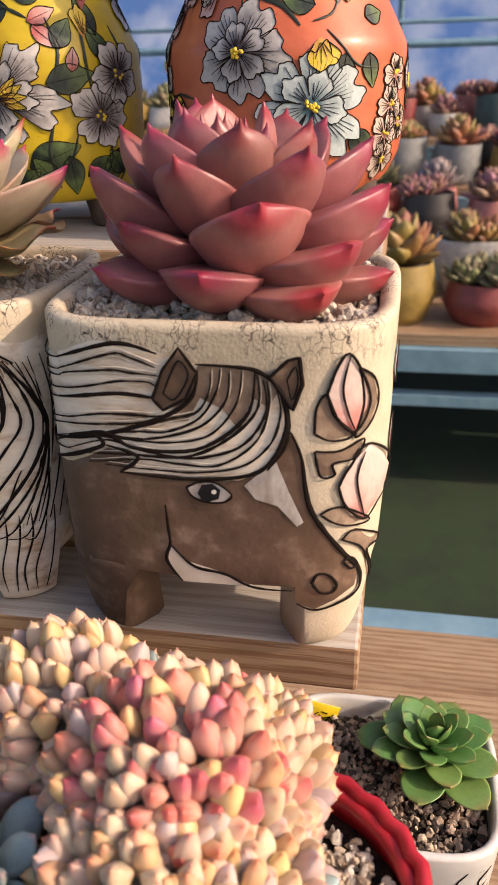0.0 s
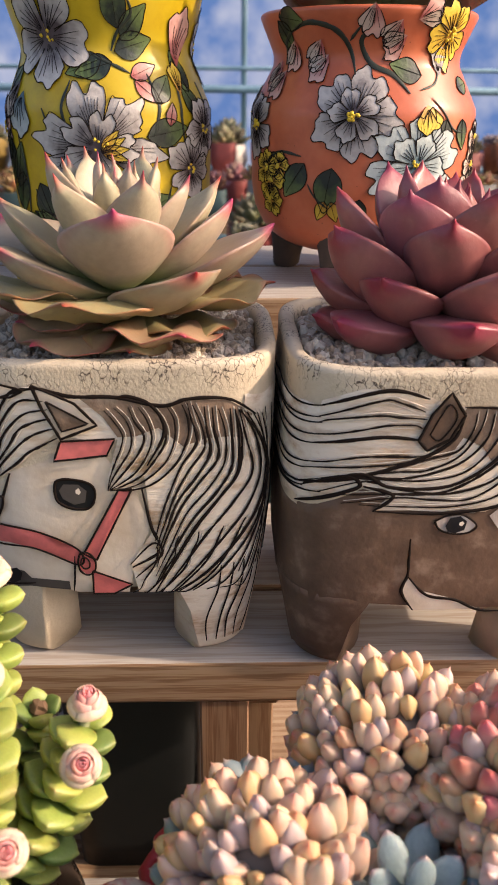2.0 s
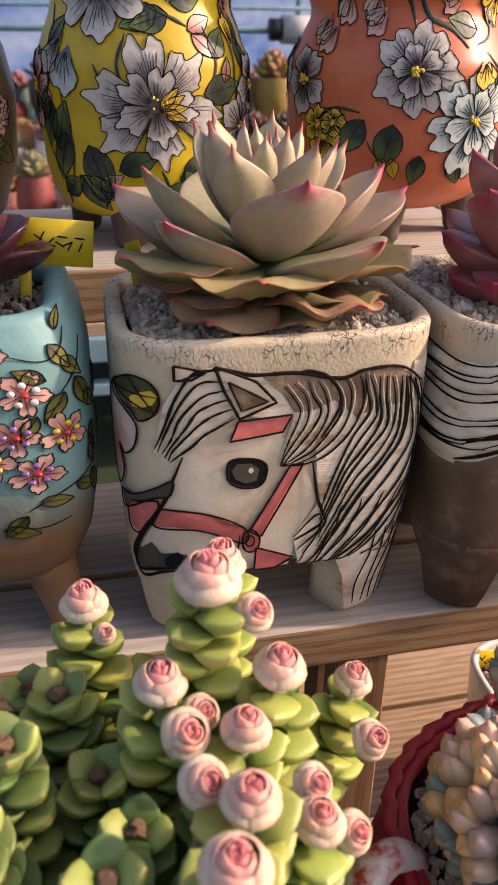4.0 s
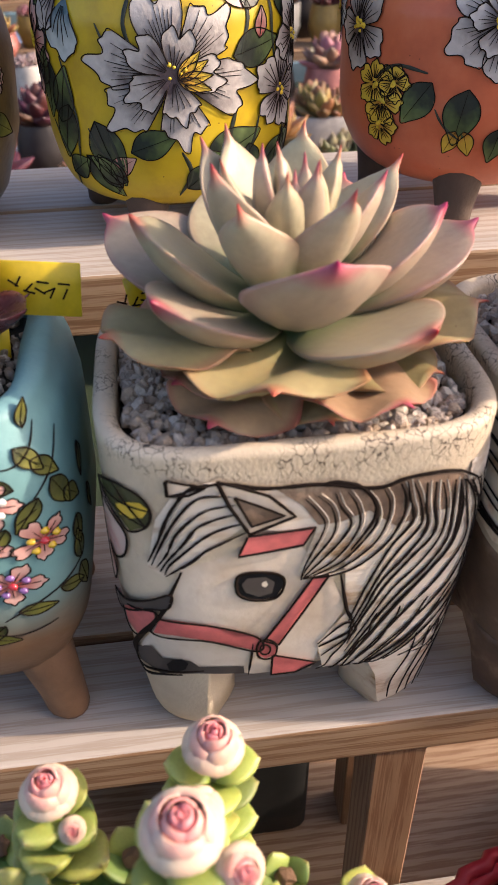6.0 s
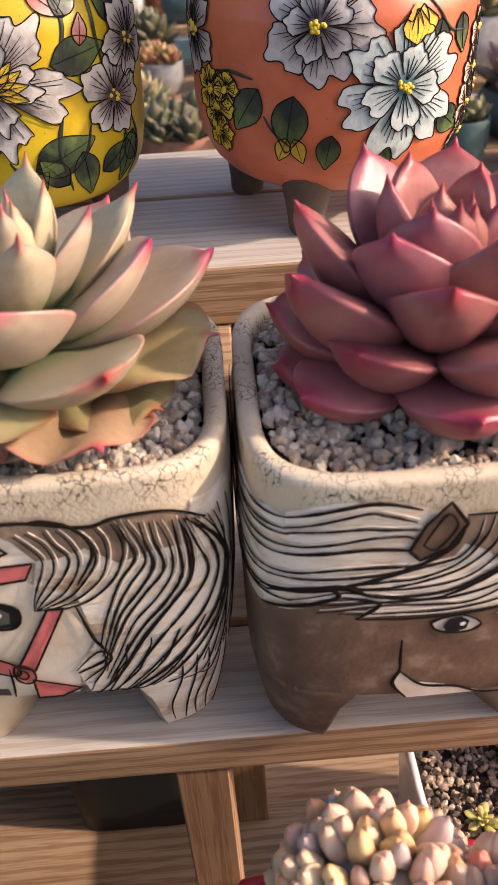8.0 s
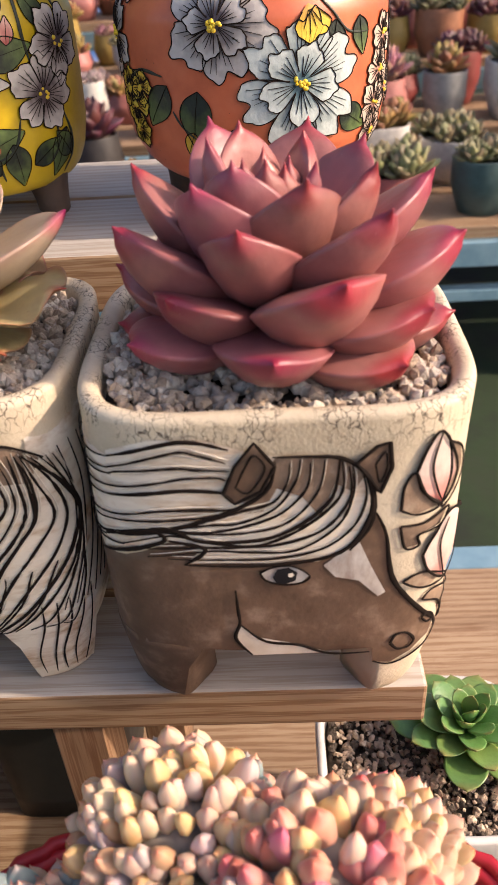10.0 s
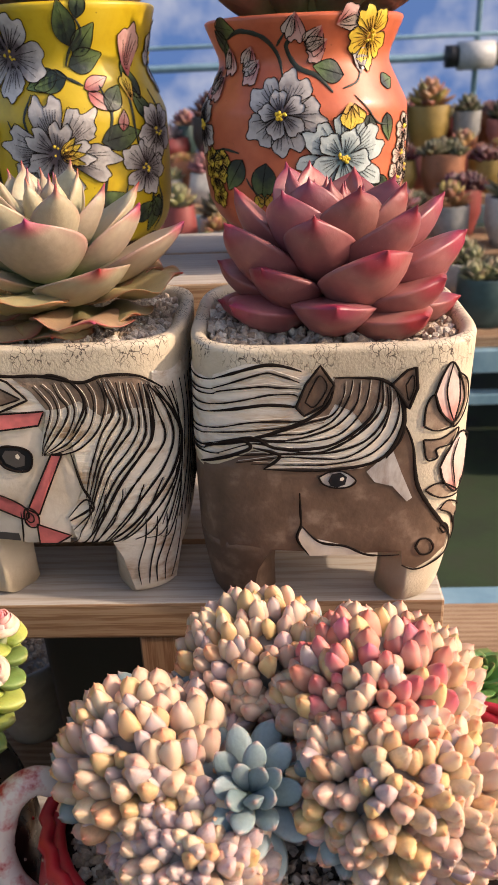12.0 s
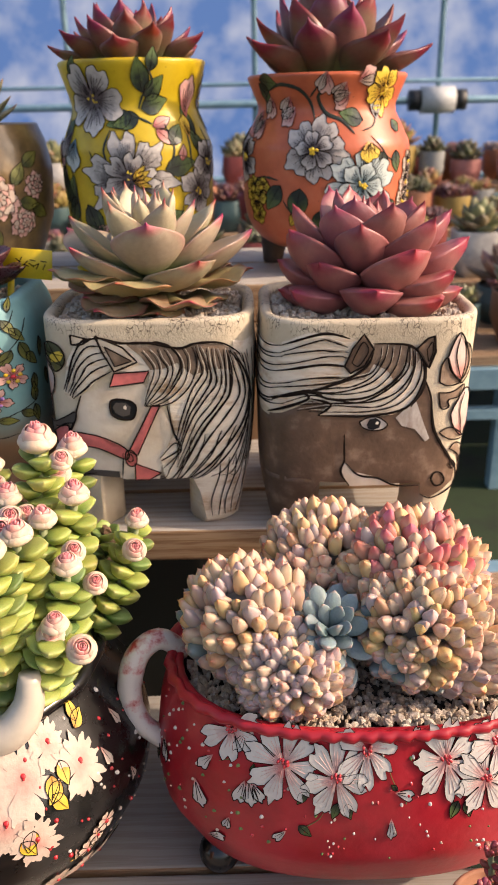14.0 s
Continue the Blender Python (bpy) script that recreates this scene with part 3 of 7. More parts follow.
def between(a, b, n, inner=True):
    """n curves that blend from curve a to curve b."""
    A, B = smooth_line([Vector(p) for p in a], 7), smooth_line([Vector(p) for p in b], 7)
    for i in range(n):
        f = (i + 1) / (n + 1) if inner else i / (n - 1)
        yield [tuple(p.lerp(q, f)) for p, q in zip(A, B)]


def foot(x, y, z0, z1, r0, r1, lean=(0.0, 0.0), n=3.0, seg=20):
    """A rounded leg from z0 (ground) to z1; its foot is set off by lean."""
    rings = []
    for i in range(9):
        f = i / 8
        r = r0 + (r1 - r0) * f ** 1.3
        if i == 0:
            r *= 0.82
        cx, cy = x + lean[0] * (1 - f), y + lean[1] * (1 - f)
        ring = []
        for j in range(seg):
            a = 2 * math.pi * j / seg
            s, c = math.cos(a), math.sin(a)
            q = (abs(s) ** n + abs(c) ** n) ** (-1 / n)
            ring.append(Vector((cx + s * q * r, cy + c * q * r, z0 + (z1 - z0) * (f if i else 0) + (0.0012 if i == 1 else 0) - (0.0 if i != 1 else (z1 - z0) / 8 * 0.75))))
        rings.append(ring)
    return loft(rings, True, True)


def bed(skin, z, inset):
    """inside() for a gravel bed within a pot wall."""
    k = lerp(skin.profile, z)
    hx, hy = skin.hx * k - inset, skin.hy * k - inset

    def inside(x, y):
        if x is None:
            return hx, hy
        return abs(x / hx) ** skin.n + abs(y / hy) ** skin.n < 1
    return inside


def soil_in(skin, z, inset, parent, mat=None):
    bm = loft([skin.ring(z - 0.004, -inset - 0.004, 40), skin.ring(z, -inset - 0.0005, 40)], True, True)
    return part("soil", bm, mat or soil, parent)


# ---------------------------------------------------------------- the two horse pots: drawings as (angle, height in mm)
R_brown = [(-51.1, 88.6), (-30.7, 101.0), (-20.4, 96.9), (-7.5, 90.1), (8.4, 89.5), (21.1, 95.5), (25.6, 103.8), (28.0, 111.4), (31.0, 100.6), (32.4, 86.9), (33.8, 77.9), (38.3, 66.6), (44.5, 54.0), (49.8, 43.4), (49.5, 35.2), (43.1, 30.2), (37.3, 26.2), (31.7, 29.6), (30.5, 37.9), (13.4, 39.3), (-14.3, 41.3), (-26.9, 42.1), (-44.2, 27.6), (-47.7, 54.4)]
R_cream = [(-12.7, 57.2), (-7.6, 49.6), (7.2, 44.6), (17.3, 38.7), (-9.3, 38.2), (-14.3, 48.4)]
R_mane = [(-44.4, 139.3), (-33.0, 146.2), (-19.5, 145.9), (-10.7, 141.9), (-1.3, 138.9), (9.8, 138.6), (18.4, 137.0), (24.6, 129.7), (26.7, 118.4), (26.0, 106.4), (21.1, 96.0), (12.3, 90.4), (-1.4, 90.5), (-15.3, 91.3), (-27.1, 91.1), (-22.3, 98.5), (-31.6, 102.7), (-38.3, 97.5), (-51.2, 90.4), (-46.6, 115.3)]
R_mane_dark = [(-0.4, 138.5), (9.8, 138.3), (18.4, 136.8), (24.2, 129.7), (21.4, 122.5), (16.5, 126.6), (12.7, 112.2), (7.4, 121.2), (-0.0, 125.4), (-4.3, 115.6), (-14.0, 113.8), (-5.7, 124.9)]
R_ear1 = [(-15.3, 124.5), (-11.8, 136.1), (-6.3, 145.4), (-0.6, 135.5), (-4.7, 125.0), (-12.1, 119.9)]
R_ear1_in = [(-11.8, 126.9), (-9.0, 135.2), (-6.2, 140.3), (-3.4, 134.3), (-8.1, 124.7)]
R_ear2 = [(21.5, 135.1), (26.2, 141.8), (29.1, 143.0), (30.1, 132.4), (27.8, 121.9), (25.4, 127.4)]
R_ear2_in = [(26.1, 134.3), (28.3, 139.3), (28.9, 132.3), (27.5, 126.5)]
R_blaze = [(14.1, 88.4), (23.6, 100.4), (27.5, 86.7), (31.9, 72.4), (30.1, 70.4), (24.4, 79.9), (17.7, 82.4)]
R_eye = [(-5.7, 86.1), (-1.4, 88.8), (4.5, 89.0), (9.9, 84.0), (7.2, 80.4), (1.2, 79.9), (-3.8, 82.2)]
R_iris = [(-1.7, 83.9), (-0.3, 87.8), (3.3, 88.7), (6.1, 86.1), (5.5, 81.9), (2.2, 80.3), (-0.6, 81.1)]
R_glint = [(3.2, 85.9), (4.4, 86.5), (5.0, 85.3), (4.2, 84.1), (3.1, 84.6)]
R_nose_line = [(27.7, 112.6), (30.7, 101.9), (32.2, 86.9), (33.8, 77.9), (38.3, 66.6), (45.2, 52.8), (50.0, 44.3), (51.6, 32.2), (44.5, 28.2), (37.0, 25.9), (31.3, 30.2)]
R_cheek = [(-13.6, 77.2), (-13.2, 66.0), (-12.9, 57.7), (-14.5, 49.0), (-9.2, 38.6)]
R_jaw = [(-12.7, 57.2), (-4.6, 47.0), (7.2, 44.1), (17.3, 38.2), (29.7, 37.4)]
R_nostril = [(35.2, 41.4), (36.6, 46.1), (39.8, 45.4), (42.4, 39.7), (41.5, 35.7), (37.9, 36.2), (35.2, 41.4)]
R_lip = [(43.8, 51.4), (46.1, 52.6), (48.9, 47.6), (46.5, 46.6), (43.8, 51.4)]
R_u1 = [(-13.4, 142.5), (-26.4, 145.9), (-44.0, 137.6)]
R_u2 = [(-14.9, 124.4), (-27.5, 125.4), (-45.7, 120.2)]
R_v1 = [(-13.3, 119.3), (-25.4, 118.4), (-46.3, 116.4)]
R_v2 = [(-10.0, 115.8), (-24.1, 111.6), (-50.2, 102.0)]
R_l1 = [(-0.4, 136.7), (-3.9, 123.8), (-19.5, 112.9), (-51.8, 99.5)]
R_l2 = [(17.5, 137.0), (14.7, 118.4), (-0.9, 103.8), (-22.0, 102.4), (-32.0, 108.4), (-48.3, 100.1)]
R_l3 = [(24.1, 130.7), (26.3, 113.6), (18.6, 95.2), (-3.5, 90.2), (-27.1, 91.1)]
R_tail = [(-51.2, 90.4), (-38.2, 98.1), (-31.6, 102.9), (-35.5, 107.0), (-44.7, 102.6)]
R_tail2 = [(-27.1, 91.1), (-21.3, 98.6), (-30.7, 102.8)]
R_bud1 = [(36.5, 128.1), (38.6, 138.1), (41.4, 143.5), (45.5, 134.7), (48.4, 122.4), (44.4, 111.6), (39.5, 117.5)]
R_sep1 = [(33.9, 111.7), (34.2, 122.3), (36.6, 127.6), (38.8, 118.7), (43.9, 110.1), (38.2, 108.5)]
R_sep1b = [(44.6, 137.3), (49.7, 132.0), (52.1, 122.1), (49.4, 113.5), (44.6, 109.1), (46.7, 122.9)]
R_bud2 = [(40.5, 88.3), (43.2, 96.3), (50.1, 104.4), (69.9, 81.7), (55.9, 75.4), (49.4, 70.3), (42.8, 79.0)]
R_leaf1 = [(34.1, 104.4), (40.4, 103.9), (47.4, 107.4), (45.3, 100.2), (39.1, 98.6), (39.5, 93.7), (35.9, 93.3)]
R_leaf2 = [(36.3, 75.9), (39.5, 78.6), (43.8, 77.4), (52.4, 68.0), (44.2, 69.0), (39.7, 71.8)]
R_leaf3 = [(42.8, 62.5), (47.9, 65.5), (65.1, 48.9), (53.2, 52.7), (57.8, 39.4), (57.9, 33.7), (50.9, 53.8)]
R_budline1 = [(41.7, 143.0), (40.4, 130.0), (42.1, 119.4), (44.4, 111.6)]
R_budline2 = [(47.8, 101.8), (45.7, 89.8), (49.4, 70.3)]
L_face = [(-38.1, 103.4), (-21.1, 111.7), (-2.7, 111.3), (8.4, 95.5), (15.0, 76.8), (7.7, 56.4), (4.8, 37.8), (-17.9, 40.4), (-35.5, 46.1), (-47.1, 42.5), (-57.1, 45.6), (-43.7, 79.3)]
L_mane = [(-45.8, 104.0), (-42.5, 126.7), (-37.9, 138.3), (-26.6, 143.0), (-14.6, 139.6), (2.4, 139.2), (19.5, 135.3), (28.6, 138.3), (40.3, 137.4), (49.3, 128.5), (57.7, 99.7), (55.6, 69.3), (54.6, 42.9), (45.8, 27.1), (25.3, 32.9), (9.3, 35.4), (6.0, 56.8), (15.2, 73.5), (12.7, 102.5), (1.0, 96.7), (-2.7, 99.0), (2.7, 119.8), (-8.2, 119.3), (-21.5, 122.1), (-32.8, 108.9), (-41.9, 99.7)]
L_mane_dark = [(-11.4, 138.7), (2.4, 138.8), (19.5, 134.9), (28.6, 137.8), (40.3, 137.0), (48.4, 128.7), (45.0, 118.7), (34.5, 120.0), (26.9, 116.4), (18.4, 125.3), (9.9, 121.3), (2.7, 121.0), (-2.8, 130.4)]
L_ear = [(-27.1, 144.4), (-13.0, 136.7), (-5.0, 126.8), (-18.7, 120.5), (-24.1, 133.6)]
L_ear_in = [(-22.8, 137.4), (-8.2, 127.5), (-18.0, 124.0)]
L_ear2 = [(-38.7, 145.1), (-29.5, 142.2), (-33.8, 139.0), (-38.6, 138.7)]
L_band1 = [(-19.2, 119.2), (1.7, 120.4), (-1.9, 112.6), (-22.0, 109.9)]
L_band2 = [(2.2, 96.2), (7.7, 96.6), (-8.7, 59.5), (-14.0, 62.8)]
L_band3 = [(-43.9, 77.5), (-30.1, 74.5), (-15.8, 64.9), (-16.2, 56.6), (-32.3, 65.7), (-46.7, 67.4)]
L_band4 = [(-10.9, 53.3), (6.4, 45.4), (-1.9, 35.4), (-11.3, 39.3)]
L_band5 = [(-59.3, 80.5), (-53.1, 78.6), (-44.8, 81.0), (-46.5, 71.0), (-52.9, 61.2), (-57.4, 63.0), (-57.7, 73.5)]
L_knot = [(-16.7, 58.3), (-15.5, 62.8), (-12.1, 63.2), (-9.5, 58.8), (-10.1, 52.9), (-13.4, 51.1), (-16.1, 53.6), (-16.7, 58.3)]
L_eye = [(-23.0, 94.7), (-22.1, 100.0), (-16.5, 100.9), (-9.4, 98.6), (-7.5, 93.4), (-10.2, 86.9), (-16.9, 86.5), (-21.9, 89.7)]
L_iris = [(-21.3, 95.5), (-19.5, 98.7), (-13.9, 98.5), (-10.8, 95.4), (-11.7, 89.8), (-16.0, 88.6), (-20.1, 91.4)]
L_glint = [(-14.9, 96.1), (-13.7, 97.0), (-12.9, 95.1), (-13.8, 93.7), (-15.0, 94.6)]
L_muzzle = [(-57.2, 48.1), (-48.8, 57.2), (-45.6, 51.7), (-41.2, 52.6), (-37.5, 52.0), (-35.3, 48.3), (-26.9, 47.7), (-21.4, 47.0), (-21.2, 42.1), (-30.7, 43.2), (-35.7, 43.8), (-41.0, 42.7), (-47.5, 40.2), (-56.1, 36.1)]
L_nostril = [(-44.5, 48.5), (-42.4, 52.3), (-39.7, 53.7), (-38.0, 51.1), (-39.1, 46.8), (-41.9, 44.5), (-44.0, 45.1)]
L_brow = [(-37.1, 103.5), (-40.6, 90.4), (-43.8, 78.7), (-55.0, 53.5), (-56.6, 39.0), (-45.9, 43.0), (-33.9, 45.9)]
L_neck = [(11.5, 96.7), (15.0, 76.8), (18.5, 64.0), (6.7, 54.8)]
L_f1 = [(-25.2, 142.0), (-34.8, 139.4), (-45.0, 107.2)]
L_f2 = [(-19.7, 121.0), (-31.0, 113.2), (-40.9, 100.6)]
L_m1 = [(-2.8, 133.9), (4.4, 122.0), (0.9, 109.6), (-2.4, 96.3)]
L_m2 = [(25.8, 136.3), (28.4, 118.6), (16.1, 98.9), (-0.9, 95.5)]
L_m3 = [(27.4, 136.1), (30.7, 118.3), (21.7, 95.1), (16.2, 69.8)]
L_m4 = [(42.9, 132.2), (44.4, 102.8), (31.1, 76.9), (16.8, 40.2)]
L_r1 = [(44.6, 131.3), (57.7, 99.2), (47.1, 71.5), (25.1, 34.8)]
L_r2 = [(52.7, 128.5), (57.3, 94.3), (55.2, 58.9), (45.8, 27.1)]
L_g1 = [(18.3, 69.5), (15.1, 53.4), (7.0, 38.7)]
L_g2 = [(47.2, 78.3), (39.7, 55.4), (25.1, 34.1)]
L_s1 = [(6.0, 56.8), (15.5, 68.1), (19.2, 62.0), (7.9, 49.0)]
L_top1 = [(1.6, 138.8), (7.7, 139.5), (16.2, 135.2), (20.5, 123.7), (13.9, 107.7)]
L_leaf = [(-63.3, 131.7), (-53.4, 138.3), (-46.3, 137.0), (-43.4, 130.5), (-44.7, 123.2), (-49.6, 118.7), (-53.1, 122.7), (-59.0, 127.0)]
L_noseband = [(-59.4, 82.3), (-53.8, 82.1), (-45.9, 87.4), (-39.8, 92.2), (-41.0, 84.5), (-46.5, 82.3), (-58.3, 72.9)]
L_nose = [(-42.5, 81.6), (-46.0, 74.2), (-57.3, 49.7), (-56.8, 42.7), (-54.1, 35.7), (-46.3, 40.6), (-40.2, 42.7)]
L_leaf_lit = [(-53.4, 128.5), (-49.7, 131.8), (-45.7, 133.4), (-43.8, 131.0), (-45.4, 127.0), (-49.0, 125.0), (-52.1, 124.8)]
L_blossom = [(-60.2, 135.1), (-64.2, 127.7), (-55.3, 122.0), (-50.9, 115.9), (-52.6, 105.3), (-57.5, 100.0), (-60.8, 103.2), (-58.3, 91.8), (-63.0, 81.9), (-68.3, 91.2), (-69.8, 120.9)]
L_jaw = [(-17.9, 61.5), (-18.8, 50.3), (-19.8, 41.6)]

BROWN = material("brown_horse_paint", [(0.3, (0.09, 0.052, 0.032)), (0.55, (0.15, 0.088, 0.055)), (0.70, (0.27, 0.18, 0.125))], 0.6, 60, 8, 0.15, 250)
MANE_L = material("buff_mane_paint", [(0.33, (0.44, 0.28, 0.16)), (0.42, (0.66, 0.53, 0.40)), (0.52, (0.78, 0.69, 0.57))], 0.6, 70, 6, 0.3, 300, streak=(0.4, 1, 1.6))
MANE_D = material("dark_mane_paint", [(0.35, (0.14, 0.09, 0.06)), (0.6, (0.28, 0.19, 0.13)), (0.75, (0.46, 0.36, 0.26))], 0.6, 60, 6, 0.3, 300)
FACE_W = material("off_white_face_paint", [(0.3, (0.54, 0.42, 0.30)), (0.6, (0.73, 0.64, 0.53))], 0.6, 30, 6, 0.1, 300)
HALTER = plain("coral_halter_paint", (0.66, 0.16, 0.15), 0.55, scale=120)
PALE = plain("pale_line_paint", (0.70, 0.62, 0.51), 0.6)
WHITE_B = material("white_blaze_paint", [(0.38, (0.30, 0.23, 0.19)), (0.62, (0.58, 0.54, 0.49))], 0.6, 90, 7, streak=(1, 1, 0.4))
EYE_B = plain("black_eye_paint", (0.012, 0.012, 0.014), 0.55)
EYE_B.node_tree.nodes["Principled BSDF"].inputs["Specular IOR Level"].default_value = 0.2
GREY_M = plain("grey_muzzle_paint", (0.07, 0.06, 0.055), 0.6)
BUD = paint_mat("pink_bud_paint", (0.60, 0.16, 0.13), (0.74, 0.56, 0.49), at=0.2)
HM = [ink, BROWN, MANE_L, MANE_D, FACE_W, HALTER, PALE, WHITE_B, EYE_B, GREY_M, BUD, P_OLIVE, P_YEL]
H_INK, H_BR, H_ML, H_MD, H_FW, H_HA, H_PA, H_WB, H_EY, H_GM, H_BUD, H_OL, H_YE = range(13)
rng = random.Random(4)
LEGS = ((35.0, 58.5), (121.5, 145.0), (215.0, 238.5), (301.5, 325.0))


def under(a, arch, beside):
    """Height of a horse pot's lower edge: on the ground at the four legs, arched between them."""
    a %= 360
    f = 0.0
    for a0, a1 in LEGS:
        f = max(f, min(1.0, max(0.0, (min(a - a0, a1 - a) + 1.2) / 2.2)))
    side = 1.0 if min(a, abs(a - 180), 360 - a) < 40 else beside
    return arch * side * (1 - f * (2 - f))


def horse_pot(loc, skin, arch, beside, label, leg_mat, painted):
    """A square pot whose four corners run down into legs; painted(angle) tells which legs are coloured."""
    o = thing("horse_pot", loc, label, "plant pot", "horse pots")
    top, thick, m, count = 0.1502, 0.0085, 22, 240
    angles = [360 * i / count for i in range(count)]

    def ring(height, off):
        return [skin.at(a, height(under(a, arch, beside)), off) for a in angles]
    rings = [ring(lambda u: arch + 0.001, -0.025), ring(lambda u: u + 0.0025, -0.0225), ring(lambda u: u, -0.0185), ring(lambda u: u, -0.0060), ring(lambda u: u + 0.0010, -0.0028), ring(lambda u: u + 0.0026, -0.0008)]
    low = len(rings)
    for i in range(1, m + 1):
        rings.append(ring(lambda u: u + 0.0048 + (top - u - 0.0048) * (i / m) ** 1.25, 0.0))
    for i in range(1, 10):          # a fat rounded lip
        a = math.pi * i / 10
        rings.append(skin_lip(skin, angles, top, thick, a))
    rings += [skin.ring(z, -thick, count) for z in (0.146, 0.140)]
    bm = loft(rings, True, True)
    for f in bm.faces:
        c = f.calc_center_median()
        if c.z < arch - 0.001 and len(f.verts) == 4 and painted(math.degrees(math.atan2(c.x, -c.y))):
            f.material_index = 1
    part("body", bm, [clay, leg_mat], o)
    soil_in(skin, 0.142, 0.0085, o)
    gravel(o, bed(skin, 0.147, 0.0100), 0.1472, 0.0056, 2300, int(abs(loc[0]) * 1000), grit_mats, label="loose grey and buff pumice grit", heap=0.004, centre=skin.shift(0.147))
    return o


def skin_lip(skin, angles, top, thick, a):
    return [skin.at(q, top + math.sin(a) * thick * 0.45, 0.0006 * math.sin(a) - thick * 0.5 * (1 - math.cos(a))) for q in angles]


RS = Skin(0.0722, 0.0660, 4.5, [(0.0, 0.885), (0.015, 0.93), (0.04, 0.980), (0.08, 1.0), (0.13, 0.996), (0.156, 1.0)], (0.0255, 0.0))
LS = Skin(0.0714, 0.0600, 4.5, [(0.0, 0.865), (0.02, 0.905), (0.04, 0.94), (0.08, 0.984), (0.12, 0.994), (0.156, 1.0)], (0.0172, 0.0))
RA, LA = 0.039, 0.040
brown_pot = horse_pot((-0.0715, 0.3335, MID_Z), RS, RA, 1.0, "square cream clay pot painted with a brown horse head", BROWN, lambda a: a < 0)
p = Paint(RS, HM)
p.fill([(a, z) if a >= 31 else (a, max(z, RA * 1000 + 0.3)) for a, z in R_brown], 0.0005, H_BR)
p.fill([(-135, 96), (-110, 94), (-88, 92), (-70, 90), (-36, 88), (-36, 41.5), (-64, 41.5), (-88, 24), (-110, 24), (-135, 39.5)], 0.0003, H_BR)
p.fill([(-72, 46), (-24, 46), (-26, 40), (-31, 28), (-34, 12), (-36, 4), (-57, 4), (-58, 12), (-60, 28), (-66, 40)], 0.0004, H_BR)
p.fill(R_cream, 0.0009, H_FW)
p.fill(R_mane, 0.0010, H_ML)
p.fill([(-120, 138), (-86, 137), (-70, 136), (-52, 137), (-38, 137), (-38, 98), (-50, 92), (-60, 91), (-86, 93), (-120, 98)], 0.0008, H_ML)
p.fill(R_mane_dark, 0.0014, H_MD)
for q, w in ((R_ear1, 1.3), (R_ear2, 1.3)):
    p.fill(q, 0.0019, H_BR)
    p.line(w, q + [q[0]], 0.0026, H_INK, False, sharp=True)
p.line(0.8, R_ear1_in + [R_ear1_in[0]], 0.0026, H_INK, False)
p.line(0.6, R_ear2_in + [R_ear2_in[0]], 0.0026, H_INK, False)
p.fill(R_blaze, 0.0010, H_WB)
p.fill(R_eye, 0.0012, H_WB)
p.line(0.9, R_eye + [R_eye[0]], 0.0017, H_INK, False)
p.fill(R_iris, 0.0017, H_EY)
p.fill(R_glint, 0.0022, H_PA)
p.line(1.76, R_nose_line, 0.0012)
p.line(1.49, R_cheek, 0.0012)
p.line(1.49, R_jaw, 0.0012)
p.line(1.2, R_nostril, 0.0014, H_INK, False)
p.line(1.0, R_lip, 0.0014, H_INK, False)
mane_lines = [(R_u1, R_u2, 3), (R_v1, R_v2, 2), (R_l1, R_l2, 4), (R_l2, R_l3, 4)]
ends = []
for a, b, n in mane_lines:
    for c in between(a, b, n):
        c = [(x + rng.uniform(-0.9, 0.9), z + 1.0 * math.sin(0.16 * x + 2.1 * len(ends)) + rng.uniform(-0.4, 0.4)) for x, z in c]
        ends.append(c[-1])
        p.line(rng.uniform(0.9, 1.3), c, 0.0019, rough=0.6)
        p.line(0.5, [(x + 0.6, z + 1.3) for x, z in c], 0.0016, H_PA)
        p.line(0.35, [(x - 0.5, z - 1.5) for x, z in c[1:6]], 0.0016, H_PA)
for c in (R_u1, R_u2, R_l1, R_l2, R_l3, R_tail, R_tail2, R_mane[4:11], R_mane[16:19]):
    p.line(1.69, c, 0.0020)
for a, z in ends[:12] + [R_u1[-1], R_u2[-1]]:
    if a < -42:
        p.line(1.0, [(a + 1, z), (a - 9, z - 1.5), (-74, z + rng.uniform(-1, 2)), (-92, z - 2), (-114, z + 1)], 0.0018)
for q in (R_sep1, R_sep1b, R_leaf1, R_leaf2, R_leaf3):
    p.fill(q, 0.0006, H_MD)
    p.line(0.9, q + [q[0]], 0.0012, H_INK, False)
for q in (R_bud1, R_bud2):
    p.fill(q, 0.0011, H_BUD, q[5], 0.03)
    p.line(1.0, q + [q[0]], 0.0018, H_INK, False)
p.line(0.7, R_budline1, 0.0018)
p.line(0.7, R_budline2, 0.0018)
for z0 in (128, 96):
    q = [(66, z0), (70, z0 + 8), (75, z0 + 6), (74, z0 - 5), (69, z0 - 8)]
    p.fill(q, 0.0008, H_BUD, q[4], 0.02)
    p.line(0.8, q + [q[0]], 0.0014, H_INK, False)
p.done("horse_painting", brown_pot, "carved and painted brown horse with a buff mane and magnolia buds")

